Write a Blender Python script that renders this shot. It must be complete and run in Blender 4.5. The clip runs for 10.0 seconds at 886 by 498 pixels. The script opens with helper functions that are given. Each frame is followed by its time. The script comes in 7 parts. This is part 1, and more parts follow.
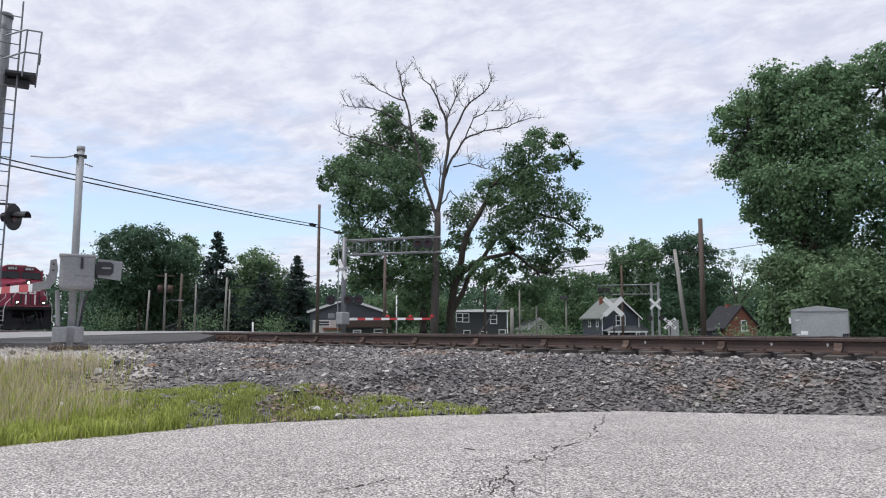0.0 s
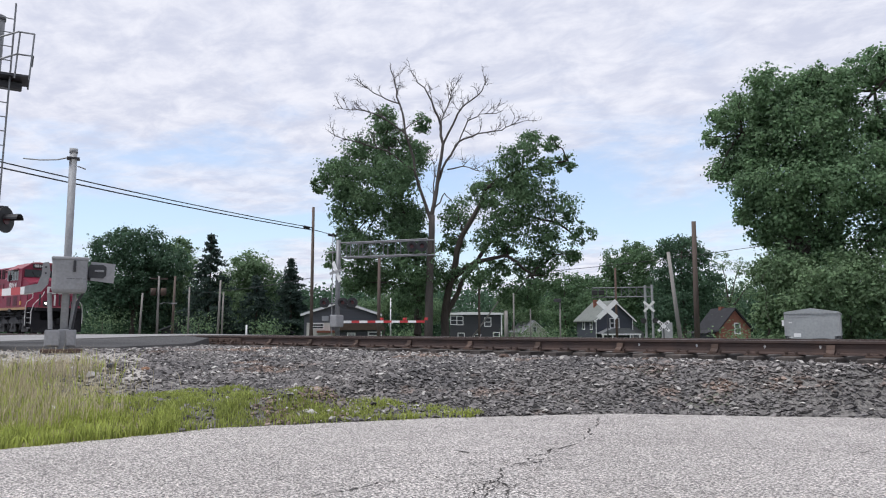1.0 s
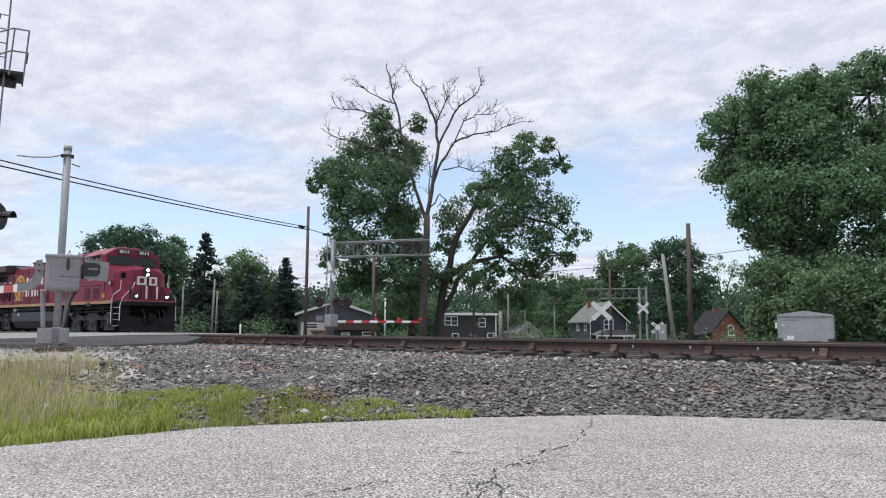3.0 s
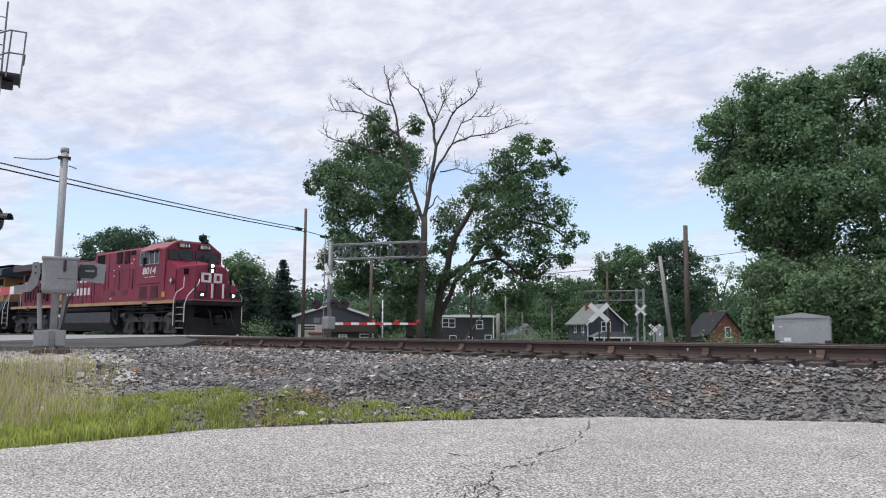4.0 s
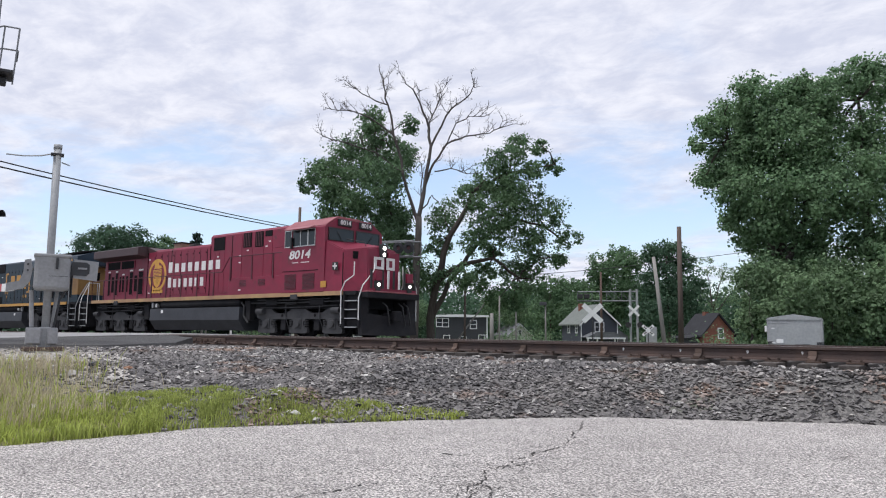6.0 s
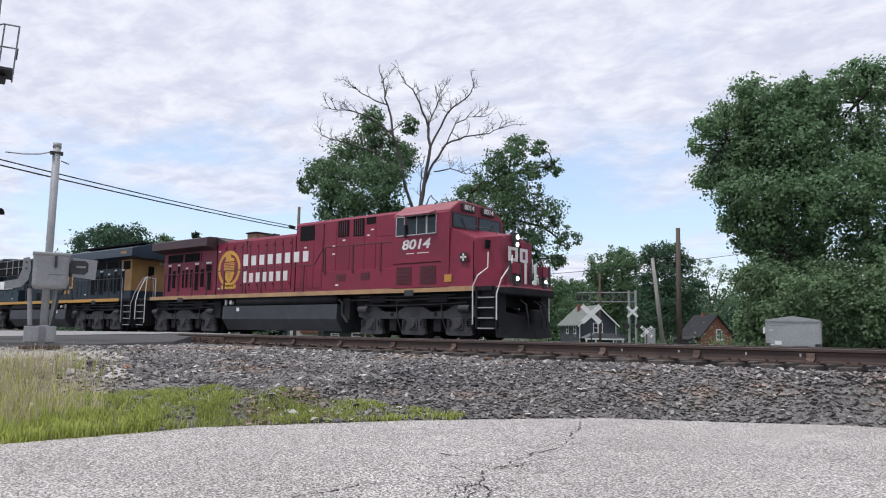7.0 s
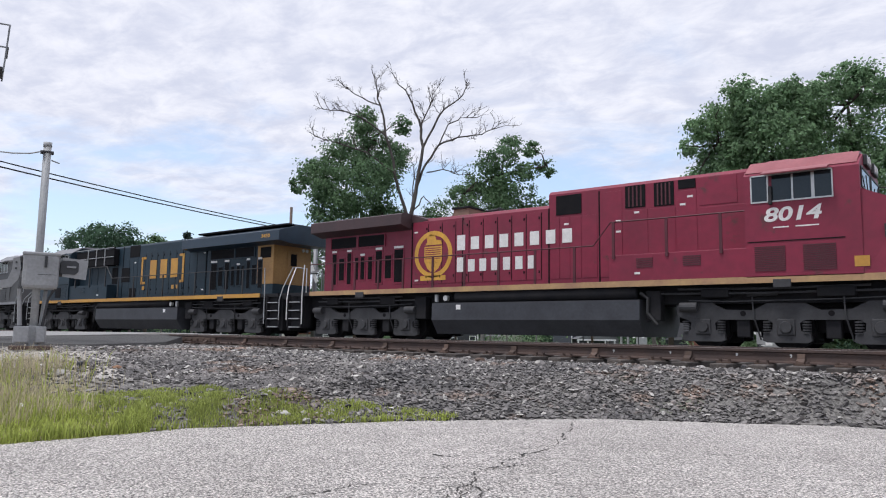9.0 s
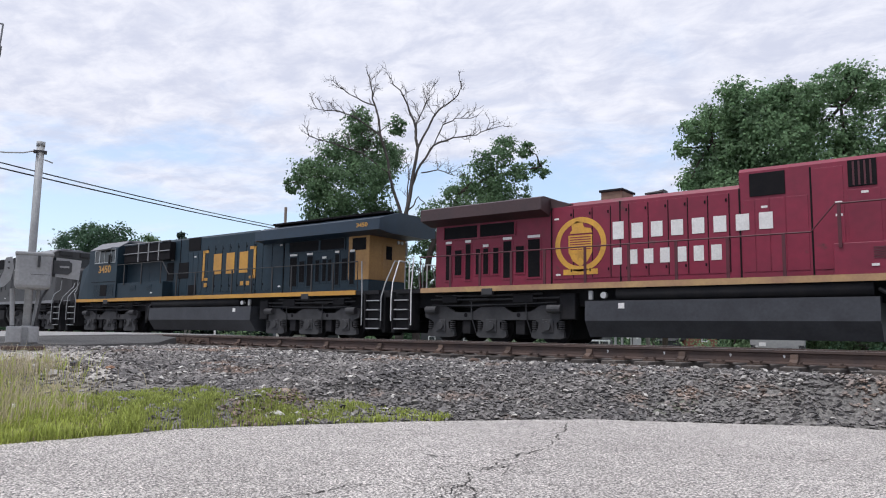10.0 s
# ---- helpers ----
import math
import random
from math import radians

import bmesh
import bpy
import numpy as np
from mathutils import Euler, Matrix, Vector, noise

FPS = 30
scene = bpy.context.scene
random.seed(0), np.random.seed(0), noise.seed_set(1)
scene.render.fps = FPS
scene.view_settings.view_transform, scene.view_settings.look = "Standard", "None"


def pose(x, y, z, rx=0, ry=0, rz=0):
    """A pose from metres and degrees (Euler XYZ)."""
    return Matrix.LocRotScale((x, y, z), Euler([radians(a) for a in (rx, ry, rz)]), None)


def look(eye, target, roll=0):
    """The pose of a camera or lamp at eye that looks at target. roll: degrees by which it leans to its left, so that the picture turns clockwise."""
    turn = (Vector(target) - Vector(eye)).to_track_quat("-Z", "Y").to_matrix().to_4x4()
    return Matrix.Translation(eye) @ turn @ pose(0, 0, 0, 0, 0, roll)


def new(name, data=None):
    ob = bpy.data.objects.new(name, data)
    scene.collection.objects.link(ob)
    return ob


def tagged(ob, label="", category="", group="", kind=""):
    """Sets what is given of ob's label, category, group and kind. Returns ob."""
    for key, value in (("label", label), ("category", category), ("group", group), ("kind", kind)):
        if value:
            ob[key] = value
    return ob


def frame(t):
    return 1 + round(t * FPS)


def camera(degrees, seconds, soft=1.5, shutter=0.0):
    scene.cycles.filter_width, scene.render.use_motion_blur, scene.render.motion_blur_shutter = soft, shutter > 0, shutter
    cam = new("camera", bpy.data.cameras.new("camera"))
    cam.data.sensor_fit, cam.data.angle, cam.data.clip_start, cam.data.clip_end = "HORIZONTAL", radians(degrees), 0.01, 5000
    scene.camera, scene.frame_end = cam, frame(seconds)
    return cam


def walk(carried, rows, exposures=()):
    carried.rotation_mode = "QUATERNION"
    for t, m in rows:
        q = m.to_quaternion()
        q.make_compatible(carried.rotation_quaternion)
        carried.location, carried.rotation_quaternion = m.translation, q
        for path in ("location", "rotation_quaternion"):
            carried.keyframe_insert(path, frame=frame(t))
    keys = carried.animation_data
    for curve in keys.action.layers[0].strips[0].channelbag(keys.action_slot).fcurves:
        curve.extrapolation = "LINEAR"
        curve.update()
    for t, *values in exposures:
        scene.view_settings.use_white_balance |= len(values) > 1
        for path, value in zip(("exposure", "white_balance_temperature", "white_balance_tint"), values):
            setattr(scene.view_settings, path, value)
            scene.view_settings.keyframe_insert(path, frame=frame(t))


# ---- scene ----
EYE = (0.0, 0.0, 0.95)
# seconds, yaw to the left of +y, pitch up, roll
PATH = [(0, 40.33, 6.114, -0.031),
        (0.5, 40.164, 6.228, -0.071),
        (1, 39.864, 6.327, -0.085),
        (1.5, 39.588, 6.291, 0.019),
        (2, 39.485, 6.224, 0.164),
        (2.5, 39.501, 6.249, 0.257),
        (4, 39.259, 6.516, 0.236),
        (4.5, 39.139, 6.424, 0.266),
        (5, 39.021, 6.415, 0.287),
        (5.5, 38.882, 6.464, 0.373),
        (7, 38.711, 6.508, 0.8),
        (7.5, 38.644, 6.538, 0.787),
        (8, 38.491, 6.567, 0.807),
        (8.5, 38.272, 6.568, 0.852),
        (9, 38.11, 6.574, 0.851),
        (9.5, 37.945, 6.607, 0.89),
        (10, 37.679, 6.614, 0.891)]
# seconds, metres that the train has gone along the track
RUN = [(0, -48.58),
       (0.5, -45.54),
       (1, -42.54),
       (1.5, -39.38),
       (2, -36.31),
       (2.5, -33.35),
       (4, -23.86),
       (4.5, -20.92),
       (5, -18.13),
       (5.5, -15.13),
       (7, -5.93),
       (7.5, -3.15),
       (8, -0.16),
       (8.5, 3.06),
       (9, 6.1),
       (9.5, 9.02),
       (10, 11.81)]


def aim(yaw, pitch, roll):
    y, p = radians(yaw), radians(pitch)
    d = Vector((-math.sin(y) * math.cos(p), math.cos(y) * math.cos(p), math.sin(p)))
    return look(EYE, Vector(EYE) + d, roll)


cam = camera(63.02, 10.0, soft=1.1)
walk(cam, [(t, aim(a, b, c)) for t, a, b, c in PATH], [(0, 0.19, 6150, 11), (5, 0.21, 6150, 11), (10, 0.25, 6150, 11)])

# ---- light ----
world = bpy.data.worlds.new("sky")
scene.world = world
world.use_nodes = True
wn = world.node_tree


def wnode(kind, **values):
    n = wn.nodes.new(kind)
    for k, v in values.items():
        n.inputs[int(k[1:])].default_value = v
    return n


sky = wn.nodes.new("ShaderNodeTexSky")
sky.sky_type = "NISHITA"
sky.sun_disc = False
sky.sun_elevation, sky.sun_rotation = radians(68), radians(207)
# high broken cloud: a flat layer seen in perspective
coord = wn.nodes.new("ShaderNodeTexCoord")
split = wn.nodes.new("ShaderNodeSeparateXYZ")
wn.links.new(coord.outputs["Generated"], split.inputs[0])
low = wn.nodes.new("ShaderNodeMath")
low.operation = "MAXIMUM"
wn.links.new(split.outputs[2], low.inputs[0])
low.inputs[1].default_value = 0.0
lift = wn.nodes.new("ShaderNodeMath")
lift.operation = "ADD"
wn.links.new(low.outputs[0], lift.inputs[0])
lift.inputs[1].default_value = 0.15
flat = wn.nodes.new("ShaderNodeVectorMath")
flat.operation = "DIVIDE"
wn.links.new(coord.outputs["Generated"], flat.inputs[0])
wn.links.new(lift.outputs[0], flat.inputs[1])
place = wn.nodes.new("ShaderNodeMapping")
place.inputs["Rotation"].default_value = (0, 0, radians(-28))
place.inputs["Scale"].default_value = (1.15, 1.45, 0.0)
place.inputs["Location"].default_value = (0.35, 1.9, 0.0)
wn.links.new(flat.outputs[0], place.inputs[0])


def layer(scale, detail, rough, lo, hi, warp=0.0):
    n = wn.nodes.new("ShaderNodeTexNoise")
    n.inputs["Scale"].default_value = scale
    n.inputs["Detail"].default_value = detail
    n.inputs["Roughness"].default_value = rough
    n.inputs["Distortion"].default_value = warp
    wn.links.new(place.outputs[0], n.inputs["Vector"])
    r = wn.nodes.new("ShaderNodeMapRange")
    r.interpolation_type = "SMOOTHSTEP"
    r.inputs[1].default_value, r.inputs[2].default_value = lo, hi
    wn.links.new(n.outputs[0], r.inputs[0])
    return r.outputs[0]


# thinner cover low over the horizon, thicker overhead
thin = wn.nodes.new("ShaderNodeValToRGB")
thin.color_ramp.elements[0].position, thin.color_ramp.elements[0].color = 0.0, (0.62, 0.62, 0.62, 1)
thin.color_ramp.elements[1].position, thin.color_ramp.elements[1].color = 0.42, (0.66, 0.66, 0.66, 1)
for _p, _v in ((0.06, 0.52), (0.12, 0.41), (0.2, 0.43), (0.27, 0.56)):
    _e = thin.color_ramp.elements.new(_p)
    _e.color = (_v, _v, _v, 1)
wn.links.new(low.outputs[0], thin.inputs[0])


def cover_layer():
    n = wn.nodes.new("ShaderNodeTexNoise")
    for k, v in (("Scale", 0.75), ("Detail", 9), ("Roughness", 0.62), ("Distortion", 0.4)):
        n.inputs[k].default_value = v
    wn.links.new(place.outputs[0], n.inputs["Vector"])
    a = wn.nodes.new("ShaderNodeMath")
    a.operation = "ADD"
    wn.links.new(n.outputs[0], a.inputs[0])
    wn.links.new(thin.outputs[0], a.inputs[1])
    r = wn.nodes.new("ShaderNodeMapRange")
    r.interpolation_type = "SMOOTHSTEP"
    r.inputs[1].default_value, r.inputs[2].default_value = 0.84, 1.08
    wn.links.new(a.outputs[0], r.inputs[0])
    return r.outputs[0]


cover = cover_layer()
puffs = layer(5.5, 7, 0.62, 0.30, 0.72, 0.3)
tone = wn.nodes.new("ShaderNodeMix")
tone.data_type = "RGBA"
tone.inputs[6].default_value = (4.9, 5.0, 5.7, 1)
tone.inputs[7].default_value = (6.7, 6.6, 6.85, 1)
wn.links.new(puffs, tone.inputs[0])
blue = wn.nodes.new("ShaderNodeMix")
blue.data_type = "RGBA"
blue.blend_type = "ADD"
blue.inputs[0].default_value = 1.0
wn.links.new(sky.outputs[0], blue.inputs[6])
blue.inputs[7].default_value = (1.7, 1.8, 1.95, 1)
veil = wn.nodes.new("ShaderNodeMix")
veil.data_type = "RGBA"
wn.links.new(cover, veil.inputs[0])
wn.links.new(blue.outputs[2], veil.inputs[6])
wn.links.new(tone.outputs[2], veil.inputs[7])
wn.links.new(veil.outputs[2], wn.nodes["Background"].inputs[0])
wn.nodes["Background"].inputs[1].default_value = 0.12
sun = new("sun", bpy.data.lights.new("sun", "SUN"))
sun.data.energy, sun.data.angle, sun.data.color = 2.4, radians(12), (1.0, 0.97, 0.93)
sun.matrix_world = look((0, 0, 0), (0.17, 0.34, -0.92))


# ---- materials ----
def mat(name, col, col2=None, scale=6.0, rough=0.8, metal=0.0, bump=0.0, bscale=40.0, vary=0.0, island=False, spec=0.5, spots=None, rough2=None, stretch=(1, 1, 1)):
    """A surface with variation at two scales, fine relief, and a random tone for each object or island."""
    m = bpy.data.materials.new(name)
    m.use_nodes = True
    t = m.node_tree
    b = t.nodes["Principled BSDF"]
    b.inputs["Roughness"].default_value = rough
    b.inputs["Metallic"].default_value = metal
    b.inputs["Specular IOR Level"].default_value = spec
    col2 = col2 or tuple(c * 0.75 for c in col)
    co = t.nodes.new("ShaderNodeTexCoord")
    mp = t.nodes.new("ShaderNodeMapping")
    mp.inputs["Scale"].default_value = stretch
    t.links.new(co.outputs["Object"], mp.inputs[0])

    def noise_tex(sc, det, ro=0.55):
        n = t.nodes.new("ShaderNodeTexNoise")
        n.inputs["Scale"].default_value = sc
        n.inputs["Detail"].default_value = det
        n.inputs["Roughness"].default_value = ro
        t.links.new(mp.outputs[0], n.inputs["Vector"])
        return n.outputs[0]

    def ramp(src, lo, hi):
        r = t.nodes.new("ShaderNodeMapRange")
        r.inputs[1].default_value, r.inputs[2].default_value = lo, hi
        t.links.new(src, r.inputs[0])
        return r.outputs[0]

    def mix(fac, a, c, mode="MIX"):
        n = t.nodes.new("ShaderNodeMix")
        n.data_type = "RGBA"
        n.blend_type = mode
        for src, i in ((fac, 0), (a, 6), (c, 7)):
            if isinstance(src, (int, float)):
                n.inputs[i].default_value = src
            elif isinstance(src, tuple):
                n.inputs[i].default_value = (*src, 1)
            else:
                t.links.new(src, n.inputs[i])
        return n.outputs[2]

    c = mix(ramp(noise_tex(scale, 5), 0.32, 0.68), col, col2)
    fine = ramp(noise_tex(scale * 9, 3), 0.25, 0.75)
    g = t.nodes.new("ShaderNodeMapRange")
    g.inputs[3].default_value, g.inputs[4].default_value = 0.86, 1.12
    t.links.new(fine, g.inputs[0])
    c = mix(1.0, c, g.outputs[0], "MULTIPLY")
    if spots:
        c = mix(ramp(noise_tex(spots[1], 6, 0.65), spots[2], spots[2] + 0.08), c, spots[0])
    if vary:
        if island:
            src = t.nodes.new("ShaderNodeNewGeometry").outputs["Random Per Island"]
        else:
            src = t.nodes.new("ShaderNodeObjectInfo").outputs["Random"]
        v = t.nodes.new("ShaderNodeMapRange")
        v.inputs[3].default_value, v.inputs[4].default_value = 1 - vary, 1 + vary
        t.links.new(src, v.inputs[0])
        c = mix(1.0, c, v.outputs[0], "MULTIPLY")
    t.links.new(c, b.inputs["Base Color"])
    if rough2 is not None:
        v = t.nodes.new("ShaderNodeMapRange")
        v.inputs[3].default_value, v.inputs[4].default_value = rough, rough2
        t.links.new(fine, v.inputs[0])
        t.links.new(v.outputs[0], b.inputs["Roughness"])
    if bump:
        n = t.nodes.new("ShaderNodeBump")
        n.inputs["Strength"].default_value = bump
        n.inputs["Distance"].default_value = 0.02
        t.links.new(noise_tex(bscale, 4), n.inputs["Height"])
        t.links.new(n.outputs[0], b.inputs["Normal"])
    return m


def leaf_mat(name, col, col2):
    m = mat(name, col, col2, 0.35, 0.8, vary=0.42, island=True, spec=0.2)
    t = m.node_tree
    b = t.nodes["Principled BSDF"]
    tr = t.nodes.new("ShaderNodeBsdfTranslucent")
    t.links.new(b.inputs["Base Color"].links[0].from_socket, tr.inputs[0])
    mx = t.nodes.new("ShaderNodeAddShader")
    t.links.new(b.outputs[0], mx.inputs[0])
    t.links.new(tr.outputs[0], mx.inputs[1])
    t.links.new(mx.outputs[0], t.nodes["Material Output"].inputs[0])
    return m


def glow(name, col, strength):
    m = bpy.data.materials.new(name)
    m.use_nodes = True
    b = m.node_tree.nodes["Principled BSDF"]
    b.inputs["Base Color"].default_value = (*col, 1)
    b.inputs["Emission Color"].default_value = (*col, 1)
    b.inputs["Emission Strength"].default_value = strength
    return m


M_ASPHALT = mat("old_asphalt", (0.50, 0.465, 0.435), (0.40, 0.37, 0.345), 0.6, 0.9, bump=1.0, bscale=45, spots=((0.13, 0.12, 0.115), 42, 0.53))


def speckle(m, scale, lo, hi, dark, light):
    """Coarse aggregate: dark binder and pale chips over the surface's own tone."""
    t = m.node_tree
    b = t.nodes["Principled BSDF"]
    src = b.inputs["Base Color"].links[0].from_socket
    co = t.nodes.new("ShaderNodeTexCoord")
    n = t.nodes.new("ShaderNodeTexNoise")
    n.inputs["Scale"].default_value, n.inputs["Detail"].default_value, n.inputs["Roughness"].default_value = scale, 3, 0.75
    t.links.new(co.outputs["Object"], n.inputs["Vector"])
    r = t.nodes.new("ShaderNodeMapRange")
    r.inputs[1].default_value, r.inputs[2].default_value, r.inputs[3].default_value, r.inputs[4].default_value = lo, hi, dark, light
    t.links.new(n.outputs[0], r.inputs[0])
    x = t.nodes.new("ShaderNodeMix")
    x.data_type, x.blend_type = "RGBA", "MULTIPLY"
    x.inputs[0].default_value = 1.0
    t.links.new(src, x.inputs[6])
    t.links.new(r.outputs[0], x.inputs[7])
    t.links.new(x.outputs[2], b.inputs["Base Color"])
    return m


speckle(M_ASPHALT, 58, 0.36, 0.63, 0.30, 1.55)


def chips(m, scale, dark, light):
    """Single stones of the aggregate, each with a tone of its own."""
    t = m.node_tree
    b = t.nodes["Principled BSDF"]
    src = b.inputs["Base Color"].links[0].from_socket
    co = t.nodes.new("ShaderNodeTexCoord")
    v = t.nodes.new("ShaderNodeTexVoronoi")
    v.inputs["Scale"].default_value = scale
    t.links.new(co.outputs["Object"], v.inputs["Vector"])
    sp = t.nodes.new("ShaderNodeSeparateColor")
    t.links.new(v.outputs["Color"], sp.inputs[0])
    r = t.nodes.new("ShaderNodeMapRange")
    r.inputs[1].default_value, r.inputs[2].default_value, r.inputs[3].default_value, r.inputs[4].default_value = 0.08, 0.7, dark, light
    t.links.new(sp.outputs[0], r.inputs[0])
    x = t.nodes.new("ShaderNodeMix")
    x.data_type, x.blend_type = "RGBA", "MULTIPLY"
    x.inputs[0].default_value = 1.0
    t.links.new(src, x.inputs[6])
    t.links.new(r.outputs[0], x.inputs[7])
    t.links.new(x.outputs[2], b.inputs["Base Color"])


chips(M_ASPHALT, 85, 0.34, 1.3)
M_CRACK = mat("crack_dirt", (0.03, 0.027, 0.025), (0.06, 0.053, 0.047), 9, 0.95)
M_ROAD = mat("road_asphalt", (0.27, 0.265, 0.26), (0.21, 0.205, 0.2), 1.2, 0.9, bump=0.5, bscale=60)
M_APRON = mat("dark_asphalt", (0.06, 0.058, 0.057), (0.045, 0.043, 0.042), 1.5, 0.9, bump=0.6, bscale=50)
M_STONE = mat("ballast_stone", (0.178, 0.163, 0.154), (0.10, 0.093, 0.092), 0.9, 0.85, bump=0.4, bscale=60, vary=0.6, island=True, spots=((0.20, 0.145, 0.115), 0.7, 0.56))
M_STONE_PALE = mat("pale_stone", (0.42, 0.40, 0.37), (0.30, 0.28, 0.26), 2, 0.85, bump=0.4, bscale=60, vary=0.35, island=True)
M_STEEL_RUST = mat("rusty_rail", (0.085, 0.055, 0.045), (0.055, 0.04, 0.037), 3, 0.7, 0.3, bump=0.2, bscale=60)
M_RAIL_TOP = mat("worn_rail_head", (0.33, 0.29, 0.27), (0.22, 0.17, 0.14), 4, 0.38, 0.8, stretch=(0.2, 1, 1))
M_RUST = mat("rust", (0.10, 0.065, 0.048), (0.07, 0.048, 0.04), 9, 0.85, 0.1, bump=0.3, vary=0.3)
M_TIE = mat("creosote_tie", (0.06, 0.05, 0.045), (0.10, 0.085, 0.075), 4, 0.9, bump=0.6, bscale=30, vary=0.3, stretch=(4, 1, 4))
M_GALV = mat("galvanised_steel", (0.33, 0.335, 0.34), (0.27, 0.275, 0.28), 3, 0.65, 0.1, bump=0.06, spots=((0.25, 0.24, 0.23), 5, 0.66))
M_CASE = mat("grey_painted_case", (0.30, 0.30, 0.305), (0.25, 0.25, 0.255), 2.5, 0.5, 0.1, bump=0.05, spots=((0.17, 0.16, 0.155), 4, 0.67))
M_DARKMETAL = mat("dark_steel", (0.055, 0.057, 0.062), (0.04, 0.04, 0.043), 5, 0.6, 0.3)
M_MASTGREY = mat("weathered_mast_steel", (0.21, 0.215, 0.225), (0.16, 0.165, 0.17), 3, 0.55, 0.35, spots=((0.12, 0.115, 0.11), 5, 0.66))
M_BLACK = mat("black_paint", (0.016, 0.016, 0.018), (0.024, 0.023, 0.023), 5, 0.55)
M_WHITE = mat("white_paint", (0.74, 0.74, 0.73), (0.66, 0.66, 0.65), 4, 0.6)
M_REDREFL = mat("red_sheeting", (0.45, 0.03, 0.035), (0.38, 0.03, 0.03), 4, 0.45)
M_WOODPOLE = mat("weathered_pole", (0.118, 0.088, 0.072), (0.082, 0.064, 0.054), 3, 0.9, bump=0.6, bscale=20, vary=0.2, stretch=(3, 3, 0.4))
M_GREYPOLE = mat("grey_pole", (0.27, 0.255, 0.235), (0.2, 0.19, 0.175), 3, 0.85, bump=0.4, bscale=20, stretch=(3, 3, 0.4))
M_LENS = mat("unlit_red_lens", (0.10, 0.015, 0.018), None, 4, 0.3)
M_WIRE = mat("cable", (0.02, 0.02, 0.022), None, 5, 0.6)
M_BARK = mat("bark", (0.085, 0.07, 0.058), (0.05, 0.042, 0.036), 3, 0.95, bump=0.9, bscale=14, stretch=(3, 3, 0.6))
M_DEADWOOD = mat("bare_wood", (0.092, 0.078, 0.070), (0.060, 0.052, 0.047), 2, 0.9, bump=0.6, bscale=14, stretch=(3, 3, 0.5))
M_LEAF = leaf_mat("leaf_mid", (0.074, 0.118, 0.058), (0.050, 0.085, 0.045))
M_LEAF_GROVE = leaf_mat("leaf_grove", (0.094, 0.146, 0.074), (0.074, 0.120, 0.063))
M_LEAF_DARK = leaf_mat("leaf_dark", (0.042, 0.074, 0.043), (0.030, 0.056, 0.034))
M_LEAF_LIGHT = leaf_mat("leaf_light", (0.092, 0.135, 0.070), (0.068, 0.105, 0.056))
M_NEEDLE = leaf_mat("needle", (0.030, 0.046, 0.037), (0.021, 0.034, 0.028))
M_GRASS = leaf_mat("grass_green", (0.20, 0.225, 0.056), (0.155, 0.175, 0.05))
M_DRY = leaf_mat("grass_dry", (0.27, 0.235, 0.165), (0.20, 0.175, 0.115))


def soil():
    """Ground: gravel near the tracks, earth and grass tint elsewhere, pale fines round the signal base."""
    m = mat("ground_soil", (0.15, 0.14, 0.13), (0.10, 0.095, 0.09), 1.6, 0.95, bump=0.8, bscale=35)
    t = m.node_tree
    b = t.nodes["Principled BSDF"]
    src = b.inputs["Base Color"].links[0].from_socket
    geo = t.nodes.new("ShaderNodeTexCoord")
    n = t.nodes.new("ShaderNodeTexNoise")
    n.inputs["Scale"].default_value = 1.1
    n.inputs["Detail"].default_value = 6
    t.links.new(geo.outputs["Object"], n.inputs["Vector"])

    def zone(cx, cy, rx, ry, colour, prev):
        mp = t.nodes.new("ShaderNodeMapping")
        mp.inputs["Location"].default_value = (-cx / rx, -cy / ry, 0)
        mp.inputs["Scale"].default_value = (1 / rx, 1 / ry, 0)
        t.links.new(geo.outputs["Object"], mp.inputs[0])
        ln = t.nodes.new("ShaderNodeVectorMath")
        ln.operation = "LENGTH"
        t.links.new(mp.outputs[0], ln.inputs[0])
        ad = t.nodes.new("ShaderNodeMath")
        ad.operation = "ADD"
        t.links.new(ln.outputs["Value"], ad.inputs[0])
        t.links.new(n.outputs[0], ad.inputs[1])
        r = t.nodes.new("ShaderNodeMapRange")
        r.inputs[1].default_value, r.inputs[2].default_value = 1.35, 1.6
        r.inputs[3].default_value, r.inputs[4].default_value = 1, 0
        t.links.new(ad.outputs[0], r.inputs[0])
        x = t.nodes.new("ShaderNodeMix")
        x.data_type = "RGBA"
        t.links.new(r.outputs[0], x.inputs[0])
        t.links.new(prev, x.inputs[6])
        x.inputs[7].default_value = (*colour, 1)
        return x.outputs[2]

    c = zone(-13.0, 5.0, 4.2, 1.9, (0.36, 0.335, 0.305), src)
    c = zone(-8.6, 2.2, 3.3, 1.9, (0.22, 0.20, 0.10), c)
    c = zone(0, 155, 400, 118, (0.06, 0.085, 0.028), c)
    t.links.new(c, b.inputs["Base Color"])
    return m


M_SOIL = speckle(soil(), 26, 0.34, 0.64, 0.4, 1.6)


